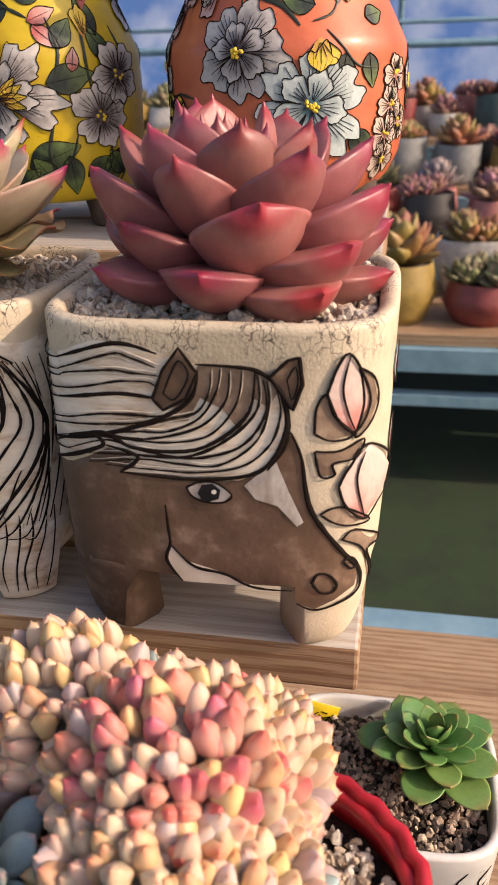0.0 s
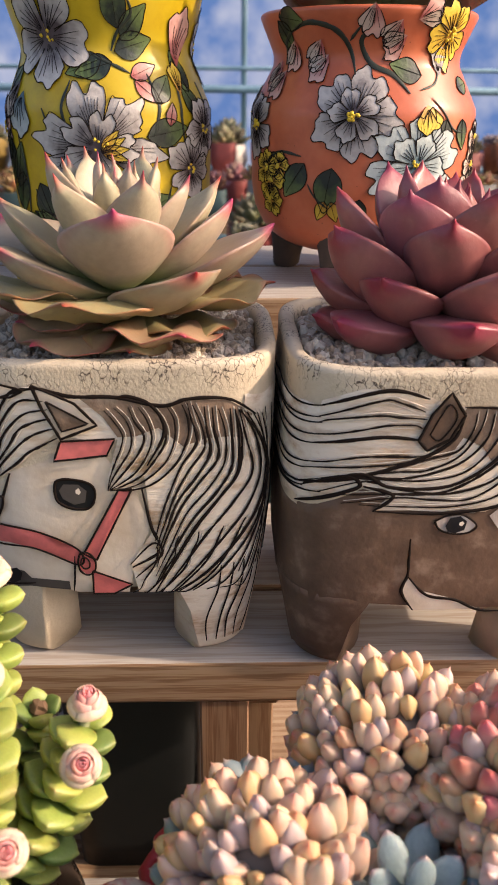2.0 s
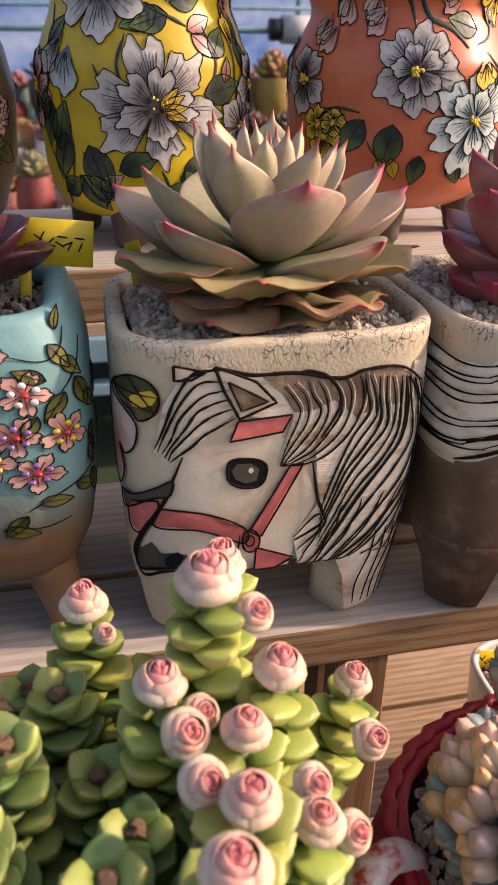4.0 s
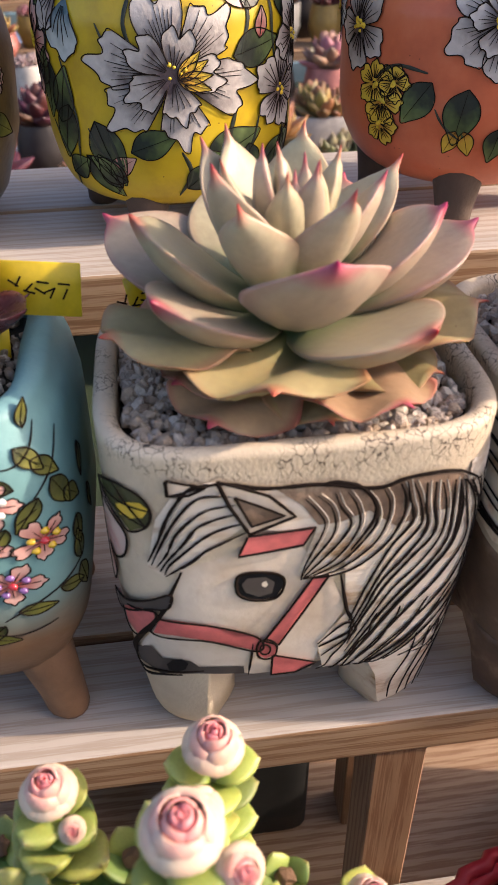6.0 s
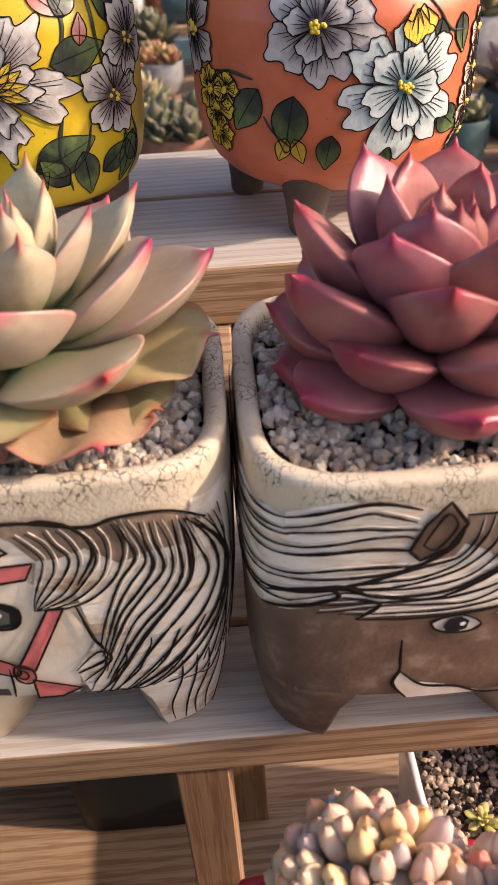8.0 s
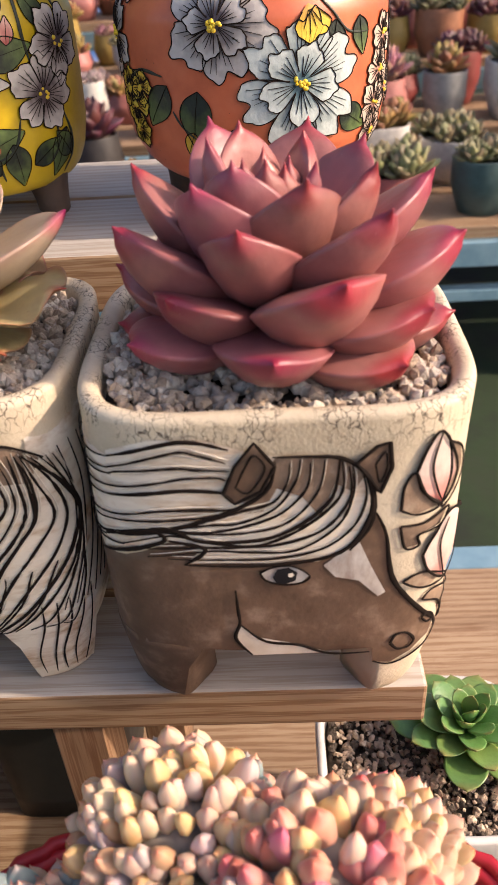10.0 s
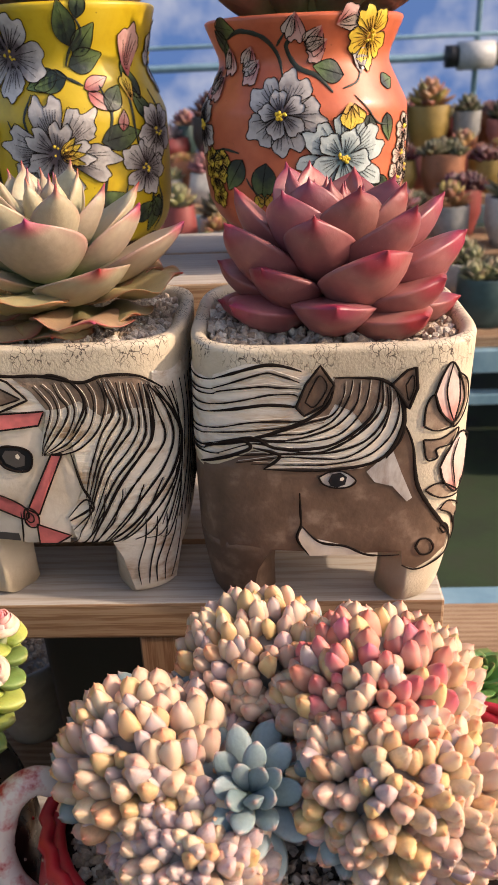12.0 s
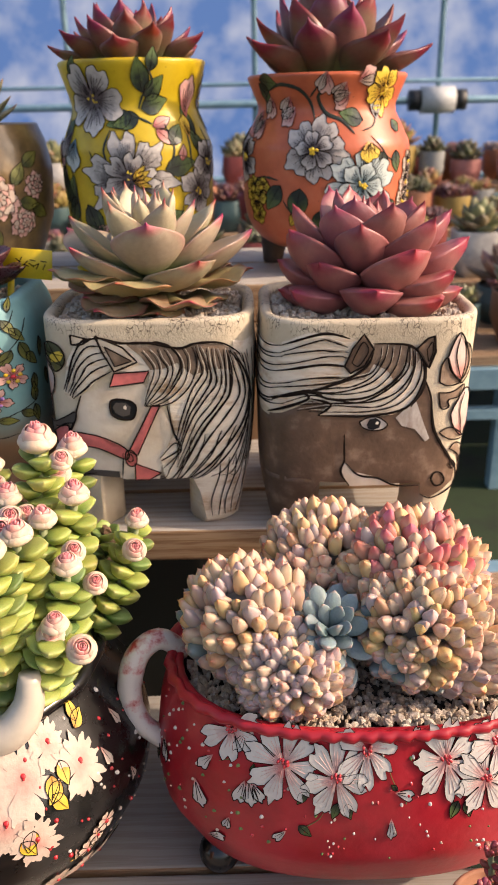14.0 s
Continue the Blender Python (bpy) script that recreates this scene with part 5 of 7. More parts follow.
# ---------------------------------------------------------------- the clustered plant in the red planter
CLUSTER = [leaf_mat("cream_bead_leaf", (0.36, 0.34, 0.32), (0.57, 0.415, 0.30), (0.54, 0.24, 0.16), rough=0.5, tip_at=0.93, jitter=0.12, sss=0.35, vary=0.14, hue=0.02),
           leaf_mat("peach_bead_leaf", (0.42, 0.37, 0.27), (0.58, 0.38, 0.20), (0.54, 0.19, 0.09), rough=0.5, tip_at=0.92, jitter=0.14, sss=0.35, vary=0.14, hue=0.02),
           leaf_mat("pink_bead_leaf", (0.50, 0.38, 0.32), (0.55, 0.245, 0.205), (0.52, 0.11, 0.11), rough=0.5, tip_at=0.84, jitter=0.35, sss=0.35, vary=0.14, hue=0.025),
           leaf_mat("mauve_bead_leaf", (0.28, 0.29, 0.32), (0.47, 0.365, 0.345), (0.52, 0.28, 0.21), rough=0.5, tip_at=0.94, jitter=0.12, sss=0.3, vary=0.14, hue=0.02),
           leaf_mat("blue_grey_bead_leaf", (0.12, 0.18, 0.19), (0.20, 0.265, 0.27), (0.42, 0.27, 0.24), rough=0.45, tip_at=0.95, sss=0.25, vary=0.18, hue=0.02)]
BEADS = [leaf_mesh(m, 0.50, 0.40, 0.18, 0.56, 0.62, 0.055, 0.05, 0.42, 11, 10) for m in CLUSTER]
CREAM, YELLOW, PINKB, MAUVE, BLUEG = range(5)


def cluster(loc, heads, label, parts_left=300, seed=7):
    """Crowded heads of small bead-like leaves. heads: centre, radius, leaf length, tints, axis, spread."""
    rnd = random.Random(seed)
    o = thing("bead_leaf_succulent", loc, label, "succulent")
    rest = bmesh.new()
    lay, alo = rest.verts.layers.float.new("rim"), rest.verts.layers.float.new("along")
    raw = []
    for me in BEADS:
        raw.append(([v.co.copy() for v in me.vertices], [p.vertices[:] for p in me.polygons], [d.value for d in me.attributes["along"].data]))
    jobs = []
    for c, r, ln, tints, axis, squash in heads:
        c, axis = Vector(c), Vector(axis).normalized()
        n = int(12.6 * r * r / (ln * ln * 0.128))
        for i in range(n):
            y = 1 - 2 * (i + 0.5) / n
            t = i * 2.39996
            d = Vector((math.cos(t) * math.sqrt(1 - y * y), math.sin(t) * math.sqrt(1 - y * y), y))
            d = (d + Vector([rnd.uniform(-0.13, 0.13) for _ in range(3)])).normalized()
            q = d.dot(axis)
            if q < -0.45:
                continue
            e = Vector((d.x * squash[0], d.y * squash[1], d.z * squash[2]))
            size = ln * rnd.uniform(0.9, 1.3) * (1.12 - 0.36 * max(q, 0) ** 3)
            tip = c + e * r * rnd.uniform(0.92, 1.10)
            dd = (d * 1.0 + axis * 0.5 + Vector((rnd.uniform(-0.22, 0.22), rnd.uniform(-0.22, 0.22), rnd.uniform(-0.12, 0.25)))).normalized()
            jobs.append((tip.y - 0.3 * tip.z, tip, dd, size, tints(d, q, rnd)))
    jobs.sort(key=lambda j: j[0])
    for k, (_, tip, dd, size, ti) in enumerate(jobs):
        m = leaf_pose(tip - dd * size, tip, rnd.uniform(-25, 25))
        if k < parts_left:
            share("leaf", BEADS[ti], None, o, m)
        else:
            cs, fs, us = raw[ti]
            vs = []
            for p_, u in zip(cs, us):
                v = rest.verts.new(m @ p_)
                v[alo] = u
                vs.append(v)
            for f in fs:
                rest.faces.new([vs[i] for i in f]).material_index = ti
    ob = part("leaf", rest, CLUSTER, o, "crowded bead-like leaves")
    ob["kind"] = "stuff"
    for c, r, *_ in heads:
        bm = bmesh.new()
        bmesh.ops.create_icosphere(bm, subdivisions=2, radius=r * 0.60, matrix=Matrix.Translation(c))
        part("stem", bm, plain("grey_stem", (0.27, 0.23, 0.19), 0.85), o)
        part("stem", tube([Vector(c) * 1.0, (c[0] * 0.8, c[1] * 0.8, -0.012)], [0.008, 0.010], 8), stem_green, o)
    return o


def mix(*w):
    """Tints of a head: the given mix in the sun; shade towards its foot is coloured in as greyer, bluer leaves."""
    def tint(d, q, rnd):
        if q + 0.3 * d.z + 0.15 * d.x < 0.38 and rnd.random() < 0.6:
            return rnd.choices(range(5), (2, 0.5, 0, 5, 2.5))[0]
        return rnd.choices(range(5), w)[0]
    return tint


def blush(d, q, rnd):
    k = q + 0.5 * d.x
    if q > 0.62:
        return rnd.choices(range(5), (2, 1.4, 6, 0.6, 0))[0]
    return rnd.choices(range(5), (7, 3, 0.6, 0.6, 0))[0]


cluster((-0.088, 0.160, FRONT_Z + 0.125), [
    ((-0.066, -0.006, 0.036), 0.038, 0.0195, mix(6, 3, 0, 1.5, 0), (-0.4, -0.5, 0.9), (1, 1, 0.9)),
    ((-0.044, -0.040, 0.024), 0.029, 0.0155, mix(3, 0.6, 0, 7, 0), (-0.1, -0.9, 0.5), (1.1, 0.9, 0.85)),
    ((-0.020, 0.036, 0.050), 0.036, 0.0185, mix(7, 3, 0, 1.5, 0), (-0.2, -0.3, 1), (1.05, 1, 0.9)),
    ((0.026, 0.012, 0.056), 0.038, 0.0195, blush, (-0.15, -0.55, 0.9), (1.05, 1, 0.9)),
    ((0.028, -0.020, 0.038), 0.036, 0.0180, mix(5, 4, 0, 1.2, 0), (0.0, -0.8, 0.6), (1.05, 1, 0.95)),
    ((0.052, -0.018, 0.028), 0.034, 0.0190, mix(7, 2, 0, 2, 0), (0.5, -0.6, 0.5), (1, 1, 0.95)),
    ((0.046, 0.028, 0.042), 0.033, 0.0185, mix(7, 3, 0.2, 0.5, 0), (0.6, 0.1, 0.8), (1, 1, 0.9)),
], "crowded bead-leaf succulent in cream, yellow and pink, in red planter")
blue_bead = leaf_mesh(CLUSTER[BLUEG], 0.46, 0.26, 0.10, 0.62, 0.5, 0.04, 0.12, 0.35, 10, 10)
blue_ros = rosette("blue_grey_rosette", (-0.112, 0.138, FRONT_Z + 0.158), spiral(26, 4, 35, 29, 0, 10, seed=15), lambda i, r, z, rnd: (blue_bead, 1.0), "blue-grey rosette between the crowded heads in the red planter", stem_green, low=0.0, high=0.012, zmax=0.034, base_r=0.003)
blue_ros.rotation_euler = (radians(38), 0, radians(8))


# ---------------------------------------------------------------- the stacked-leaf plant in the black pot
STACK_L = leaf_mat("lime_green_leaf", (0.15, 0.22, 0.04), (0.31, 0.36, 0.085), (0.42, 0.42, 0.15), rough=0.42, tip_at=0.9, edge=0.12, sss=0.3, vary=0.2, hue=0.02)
# Darker copy of the lime leaf: shade on the left stems is coloured in.
STACK_SHADE_L = leaf_mat("shaded_lime_leaf", (0.07, 0.13, 0.03), (0.15, 0.22, 0.06), (0.26, 0.27, 0.08), rough=0.45, tip_at=0.9, edge=0.15, sss=0.25, vary=0.2)
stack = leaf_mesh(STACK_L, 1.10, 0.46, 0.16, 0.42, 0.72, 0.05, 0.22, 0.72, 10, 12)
stack_shaded = leaf_mesh(STACK_SHADE_L, 1.10, 0.44, 0.16, 0.42, 0.72, 0.05, 0.22, 0.72, 10, 12)
P_ROSE = paint_mat("cream_petal_pink_heart", (0.70, 0.24, 0.25), (0.72, 0.56, 0.41), 0.55, 0.0, at=0.26)
P_ROSE.node_tree.nodes["Principled BSDF"].inputs["Subsurface Weight"].default_value = 0.3
P_ROSE.node_tree.nodes["Principled BSDF"].inputs["Subsurface Scale"].default_value = 0.002
P_ROSE.node_tree.nodes["Principled BSDF"].inputs["Subsurface Radius"].default_value = (1.0, 0.7, 0.5)
dry_m = plain("dry_brown_stalk", (0.16, 0.09, 0.05), 0.85, bump=0.5)


def rose_head(seed):
    """A rose-like head: rounds of cupped petals, cream outside and pink at the heart."""
    rnd = random.Random(seed)
    bm = bmesh.new()
    rad = bm.verts.layers.float.new("rad")
    for k, (n, r0, r1, h) in enumerate(((2, 0.0012, 0.0014, 0.0112), (3, 0.0027, 0.0029, 0.0116), (3, 0.0046, 0.0050, 0.0112), (3, 0.0066, 0.0074, 0.0102), (4, 0.0078, 0.0092, 0.0078))):
        for i in range(n):
            a = 2 * math.pi * i / n + k * 0.7 + rnd.uniform(-0.25, 0.25)
            half = math.pi / n * 1.35
            tall = h * rnd.uniform(0.92, 1.06)
            skins = []
            for side in (0, 1):
                grid = []
                for u in range(6):
                    row = []
                    for v in range(7):
                        s = v / 6 * 2 - 1
                        uu = u / 5
                        z = tall * uu * (1 - 0.22 * abs(s) ** 2.5) - 0.0006 * k
                        swell = 0.55 + 0.45 * math.sin(min(1.0, uu * 1.35) * math.pi / 2)
                        close = 1 - 0.34 * max(0.0, (uu - 0.5) / 0.5) ** 1.6
                        rr = (r0 + (r1 - r0) * uu) * swell * close - side * 0.0009 * (1 - 0.5 * uu)
                        ang = a + s * half * (0.75 + 0.25 * uu)
                        vert = bm.verts.new((math.cos(ang) * rr, math.sin(ang) * rr, z))
                        vert[rad] = max(0.0, min(1.0, 0.02 + 0.20 * k + (0.14 if uu < 0.8 else -0.10) - 0.10 * rnd.random()))
                        row.append(vert)
                    grid.append(row)
                skins.append(grid)
            A, B = skins
            for u in range(5):
                for v in range(6):
                    bm.faces.new((A[u][v], A[u][v + 1], A[u + 1][v + 1], A[u + 1][v]))
                    bm.faces.new((B[u][v], B[u + 1][v], B[u + 1][v + 1], B[u][v + 1]))
            for v in range(6):
                bm.faces.new((A[5][v], A[5][v + 1], B[5][v + 1], B[5][v]))
            for u in range(5):
                bm.faces.new((A[u][0], A[u + 1][0], B[u + 1][0], B[u][0]))
                bm.faces.new((A[u][6], B[u][6], B[u + 1][6], A[u + 1][6]))
    return mesh_of(bm, [P_ROSE])


ROSES = [rose_head(k) for k in range(4)]


def stacked_plant():
    rnd = random.Random(21)
    loc = Vector((-0.312, 0.158, FRONT_Z + 0.118))
    o = thing("stacked_leaf_succulent", loc, "lime green stacked-leaf succulent with rose-like cream and pink heads", "succulent")
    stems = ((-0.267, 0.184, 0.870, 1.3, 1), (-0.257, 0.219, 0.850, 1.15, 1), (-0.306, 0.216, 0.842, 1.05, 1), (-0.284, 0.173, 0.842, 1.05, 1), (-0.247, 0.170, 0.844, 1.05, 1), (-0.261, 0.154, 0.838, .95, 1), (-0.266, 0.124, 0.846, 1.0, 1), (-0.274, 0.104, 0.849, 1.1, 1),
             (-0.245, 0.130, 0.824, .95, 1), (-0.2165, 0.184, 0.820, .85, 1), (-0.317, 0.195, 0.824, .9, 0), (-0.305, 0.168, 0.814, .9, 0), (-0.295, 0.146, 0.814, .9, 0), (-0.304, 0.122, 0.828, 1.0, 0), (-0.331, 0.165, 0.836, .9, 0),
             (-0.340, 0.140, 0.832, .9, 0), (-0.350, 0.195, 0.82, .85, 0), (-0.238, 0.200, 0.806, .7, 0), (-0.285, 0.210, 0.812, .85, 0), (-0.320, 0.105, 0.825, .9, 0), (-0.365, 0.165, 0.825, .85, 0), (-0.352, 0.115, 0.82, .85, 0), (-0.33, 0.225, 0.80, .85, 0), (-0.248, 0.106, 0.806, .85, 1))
    for k, (x, y, z, s, lit) in enumerate(stems):
        top = Vector((x, y, z)) - loc
        foot_p = Vector((top.x * 0.45, top.y * 0.45, -0.004))
        mid = foot_p.lerp(top, 0.5) + Vector((top.x * 0.18, top.y * 0.18, -0.004))
        pts = [foot_p * (1 - t) ** 2 + mid * 2 * t * (1 - t) + top * t * t for t in [i / 8 for i in range(9)]]
        st = part("stem", tube(pts, 0.0022, 6), stem_green, o)
        ln = sum((b - a).length for a, b in zip(pts, pts[1:]))
        n = int(ln / 0.0058)
        for i in range(2, max(n - 1, 3)):
            t = (i + 0.5) / n
            p0 = foot_p * (1 - t) ** 2 + mid * 2 * t * (1 - t) + top * t * t
            d = ((mid - foot_p) * (1 - t) + (top - mid) * t).normalized()
            turn = (i % 2) * 90 + k * 37 + rnd.uniform(-8, 8)
            size = 0.0168 * min(s, 1.0) * (0.86 + 0.28 * math.sin(math.pi * min(1, 0.25 + t * 0.8))) * rnd.uniform(0.93, 1.07)
            q = d.to_track_quat('Z', 'Y').to_matrix().to_4x4()
            for h in (0, 180):
                m = Matrix.Translation(p0) @ q @ pose(0, 0, 0, 0, 0, turn + h) @ pose(0.0012, 0, 0, 0, -20 + rnd.uniform(-7, 7), 0) @ Matrix.Diagonal((size, size, size, 1))
                share("leaf", stack if (lit and rnd.random() < 0.85) or t > 0.85 and rnd.random() < 0.5 else stack_shaded, None, st, m)
        d = (top - mid).normalized()
        q = d.lerp(Vector((0.05, -0.35, 0.9)).normalized(), 0.45).to_track_quat('Z', 'Y').to_matrix().to_4x4()
        if lit:
            share("flower_head", ROSES[k % 4], None, st, Matrix.Translation(top) @ q @ pose(0, 0, 0, 0, 0, k * 50) @ Matrix.Diagonal((s, s, s, 1)), "rose-like cream head with a pink heart")
        else:
            for h in range(4):      # an open cup of young leaves round the dried bud
                m = Matrix.Translation(top - d * 0.003) @ q @ pose(0, 0, 0, 0, 0, 90 * h + k * 20) @ pose(0.0022, 0, 0, 0, -46 + rnd.uniform(-8, 8), 0) @ Matrix.Diagonal((0.0125 * s, 0.0125 * s, 0.0125 * s, 1))
                share("leaf", stack if h % 2 else stack_shaded, None, st, m)
            bm = bmesh.new()
            bmesh.ops.create_icosphere(bm, subdivisions=2, radius=0.0032, matrix=Matrix.Translation(top))
            for v in bm.verts:
                v.co += Vector([rnd.uniform(-0.0008, 0.0008) for _ in range(3)])
            part("dry_bud", bm, dry_m, o, "dried brown bud", False)
    # small side heads on the near stems
    for x, y, z, s in ((-0.2165, 0.166, 0.812, .85), (-0.254, 0.178, 0.862, .8), (-0.279, 0.157, 0.838, .95), (-0.277, 0.135, 0.843, .9), (-0.244, 0.142, 0.826, .8), (-0.233, 0.135, 0.811, .8), (-0.236, 0.103, 0.794, .95), (-0.252, 0.110, 0.798, .9), (-0.300, 0.208, 0.836, .5), (-0.273, 0.166, 0.836, .75), (-0.263, 0.205, 0.842, .9)):
        top = Vector((x, y, z)) - loc
        q = Vector((0.25, -0.6, 0.75)).to_track_quat('Z', 'Y').to_matrix().to_4x4()
        share("flower_head", ROSES[int(s * 100) % 4], None, o, Matrix.Translation(top) @ q @ Matrix.Diagonal((s, s, s, 1)), "rose-like cream head with a pink heart")


stacked_plant()


# ---------------------------------------------------------------- the red planter
RED_G = material("red_glaze", [(0.3, (0.28, 0.007, 0.015)), (0.5, (0.40, 0.011, 0.022)), (0.72, (0.48, 0.025, 0.038))], 0.42, 30, 7, 0.15, 160, coat=0.1)
BLACK_G = material("black_glaze", [(0.3, (0.005, 0.005, 0.005)), (0.7, (0.012, 0.011, 0.011))], 0.28, 30, 7, 0.1, 120, coat=0.3, spots=(160, 0.035, (0.25, 0.21, 0.19)))
IVORY = plain("ivory_glaze", (0.54, 0.47, 0.385), 0.35, coat=0.4, scale=30)
gem_clear = plain("clear_glass_bead", (0.75, 0.72, 0.66), 0.12, coat=1.0)
gem_red = plain("red_glass_bead", (0.52, 0.02, 0.03), 0.12, coat=1.0)
gem_yellow = plain("yellow_glass_bead", (0.65, 0.42, 0.02), 0.12, coat=1.0)
gem_violet = plain("violet_glass_bead", (0.26, 0.12, 0.34), 0.12, coat=1.0)

HANDLE_P = material("pink_white_handle_paint", [(0.34, (0.34, 0.02, 0.025)), (0.41, (0.56, 0.30, 0.28)), (0.50, (0.64, 0.57, 0.52))], 0.4, 75, 4, coat=0.3)
RP = Skin(0.122, 0.078, 2.4, [(0.0, 0.55), (0.008, 0.72), (0.02, 0.87), (0.045, 0.98), (0.07, 1.0), (0.1, 0.97), (0.124, 0.905)])
BASE = FRONT_Z + 0.007
planter = thing("red_planter", (-0.088, 0.160, BASE), "oval red glazed planter with white blossoms and two handles", "plant pot")
part("body", wall_of(RP, [0.124 * i / 24 for i in range(25)], 0.007, (0.116, 0.108)), RED_G, planter)
ring = []
for i in range(150):
    a = 360 * i / 150
    q = RP.at(a, 0.1265, 0.0006 + 0.0012 * math.sin(i * 2 * math.pi / 3))
    ring.append(q)
part("rim", tube(ring, 0.0031, 8, True), RED_G, planter, "ruffled red rim")
for sx in (-1, 1):
    for sy in (-1, 1):
        bm = bmesh.new()
        bmesh.ops.create_uvsphere(bm, u_segments=16, v_segments=10, radius=0.0125, matrix=Matrix.Translation((sx * 0.086, sy * 0.034, 0.0055)))
        part("foot", bm, BLACK_G, planter, "black ball foot")
    pts = [(sx * 0.104, 0.004, 0.122), (sx * 0.117, 0.0, 0.135), (sx * 0.130, -0.006, 0.128), (sx * 0.135, -0.012, 0.108), (sx * 0.130, -0.016, 0.090), (sx * 0.116, -0.018, 0.076)]
    P3 = [Vector(q) for q in pts]
    sm = []
    for i in range(25):
        f = i / 24 * 5
        k = min(int(f), 4)
        f -= k
        a, b, c, d = P3[max(k - 1, 0)], P3[k], P3[k + 1], P3[min(k + 2, 5)]
        sm.append(0.5 * (2 * b + (c - a) * f + (2 * a - 5 * b + 4 * c - d) * f * f + (3 * b - a - 3 * c + d) * f ** 3))
    h = part("handle", tube(sm, [0.0075 - 0.0022 * abs(i / 12 - 1) for i in range(25)], 14), HANDLE_P, planter, "white handle with a pink lily")
soil_in(RP, 0.114, 0.007, planter)
gravel(planter, bed(RP, 0.12, 0.010), 0.1165, 0.0048, 3200, 77, grit_mats, label="loose pumice grit", heap=0.005)
GEM = len(MATS)
for a, z, r, n, tu, skip in ((-35, 109, 0.0165, 8, 10, ()), (-17, 103, 0.0165, 7, 0, ()), (-6, 119, 0.0165, 7, 30, (0, 6)), (24, 111, 0.0165, 7, 15, ()), (37, 97, 0.0145, 7, 0, ()), (42, 117, 0.0135, 6, 10, ()), (-52, 122, 0.013, 6, 0, (0, 5)), (58, 104, 0.015, 7, 5, ()), (66, 84, 0.014, 7, 5, ()), (140, 96, 0.016, 7, 0, ()), (178, 104, 0.016, 7, 0, ()), (-140, 96, 0.016, 7, 0, ())):
    p = Paint(RP, MATS + [gem_red])
    p.flower(a, z, r * 1.42, n, WHITE_P, GEM, tu, skip=skip, spread=0.98, w=0.2, vein=PINK, veins=3, dots=9, scallop=0.08, dot_r=0.0012, heart_r=0.17)
    p.done("painted_blossom", planter, "white painted daisy with a red glass heart")
p = Paint(RP, MATS + [gem_red])
for a, z, th, ln in ((-45, 96, 170, 0.016), (-46, 95, 195, 0.015), (-44, 95, 148, 0.013), (-56, 104, 215, 0.013), (-61, 84, 160, 0.017), (5, 94, 100, 0.014), (4, 78, 175, 0.014), (-33, 67, 225, 0.011), (-48, 122, 200, 0.012), (12, 122, 20, 0.01), (-75, 92, 170, 0.015), (-58, 46, 70, 0.012), (-50, 68, 200, 0.01)):
    p.petal((a, z), th, ln, 24, 0.0005, WHITE_P, 0.4, 2)
for a, z, th, ln in ((-16, 88, 200, 0.011), (-13, 88, 160, 0.011), (-27, 94, 215, 0.010), (-29, 72, 130, 0.011), (28, 86, 205, 0.012), (31, 86, 170, 0.012), (6, 96, 300, 0.006), (-44, 100, 0, 0.006), (-80, 80, 170, 0.012)):
    p.leaf(a, z, th, ln, ln * 0.6, GREEN, 0.0005, 0.35)
p.line(0.5, [(-20, 90), (-22, 78), (-28, 70)], 0.0006, GREEN)
p.line(0.5, [(2, 110), (4, 102), (6, 96)], 0.0006, GREEN)
p.line(0.5, [(-50, 106), (-54, 102)], 0.0006, GREEN)
for i in range(170):
    a, z = p.rnd.uniform(-85, 85), p.rnd.uniform(45, 122)
    p.dot((a, z), p.rnd.uniform(0.0006, 0.0014), 0.0004, p.rnd.choice((WHITE_P, WHITE_P, BLUSH, GREEN, GEM)), 0.4)
p.done("flower_painting", planter, "white daisies with red glass hearts and green leaves")

# ---------------------------------------------------------------- the black pot
BK = Skin(0.097, 0.097, 2, [(0.0, 0.5), (0.01, 0.68), (0.025, 0.85), (0.05, 0.98), (0.07, 1.0), (0.09, 0.97), (0.115, 0.82), (0.128, 0.735)])
black = thing("black_pot", (-0.312, 0.158, BASE), "round black glazed pot painted with blush peonies, on ball feet", "plant pot")
part("body", wall_of(BK, [0.128 * i / 24 for i in range(25)], 0.006, (0.121, 0.112)), BLACK_G, black)
part("rim", tube([BK.at(i * 6, 0.1295 , -0.001 + 0.0008 * math.sin(i * 1.3)) for i in range(60)], 0.0042, 8, True), BLACK_G, black, "thick black rim with worn paint")
for k in range(3):
    a = radians(50 + 120 * k)
    bm = bmesh.new()
    bmesh.ops.create_uvsphere(bm, u_segments=16, v_segments=10, radius=0.013, matrix=Matrix.Translation((math.sin(a) * 0.05, -math.cos(a) * 0.05, 0.006)))
    part("foot", bm, BLACK_G, black, "black ball foot")
soil_in(BK, 0.118, 0.006, black)
horn = [(0.016, -0.062, 0.132), (0.028, -0.066, 0.128), (0.040, -0.064, 0.132), (0.048, -0.060, 0.144), (0.049, -0.056, 0.160)]
part("horn", tube(smooth_line(horn, 14), [0.007 + 0.0035 * math.sin(math.pi * i / 13) - 0.002 * i / 13 for i in range(14)], 14), IVORY, black, "ivory crescent on the rim")
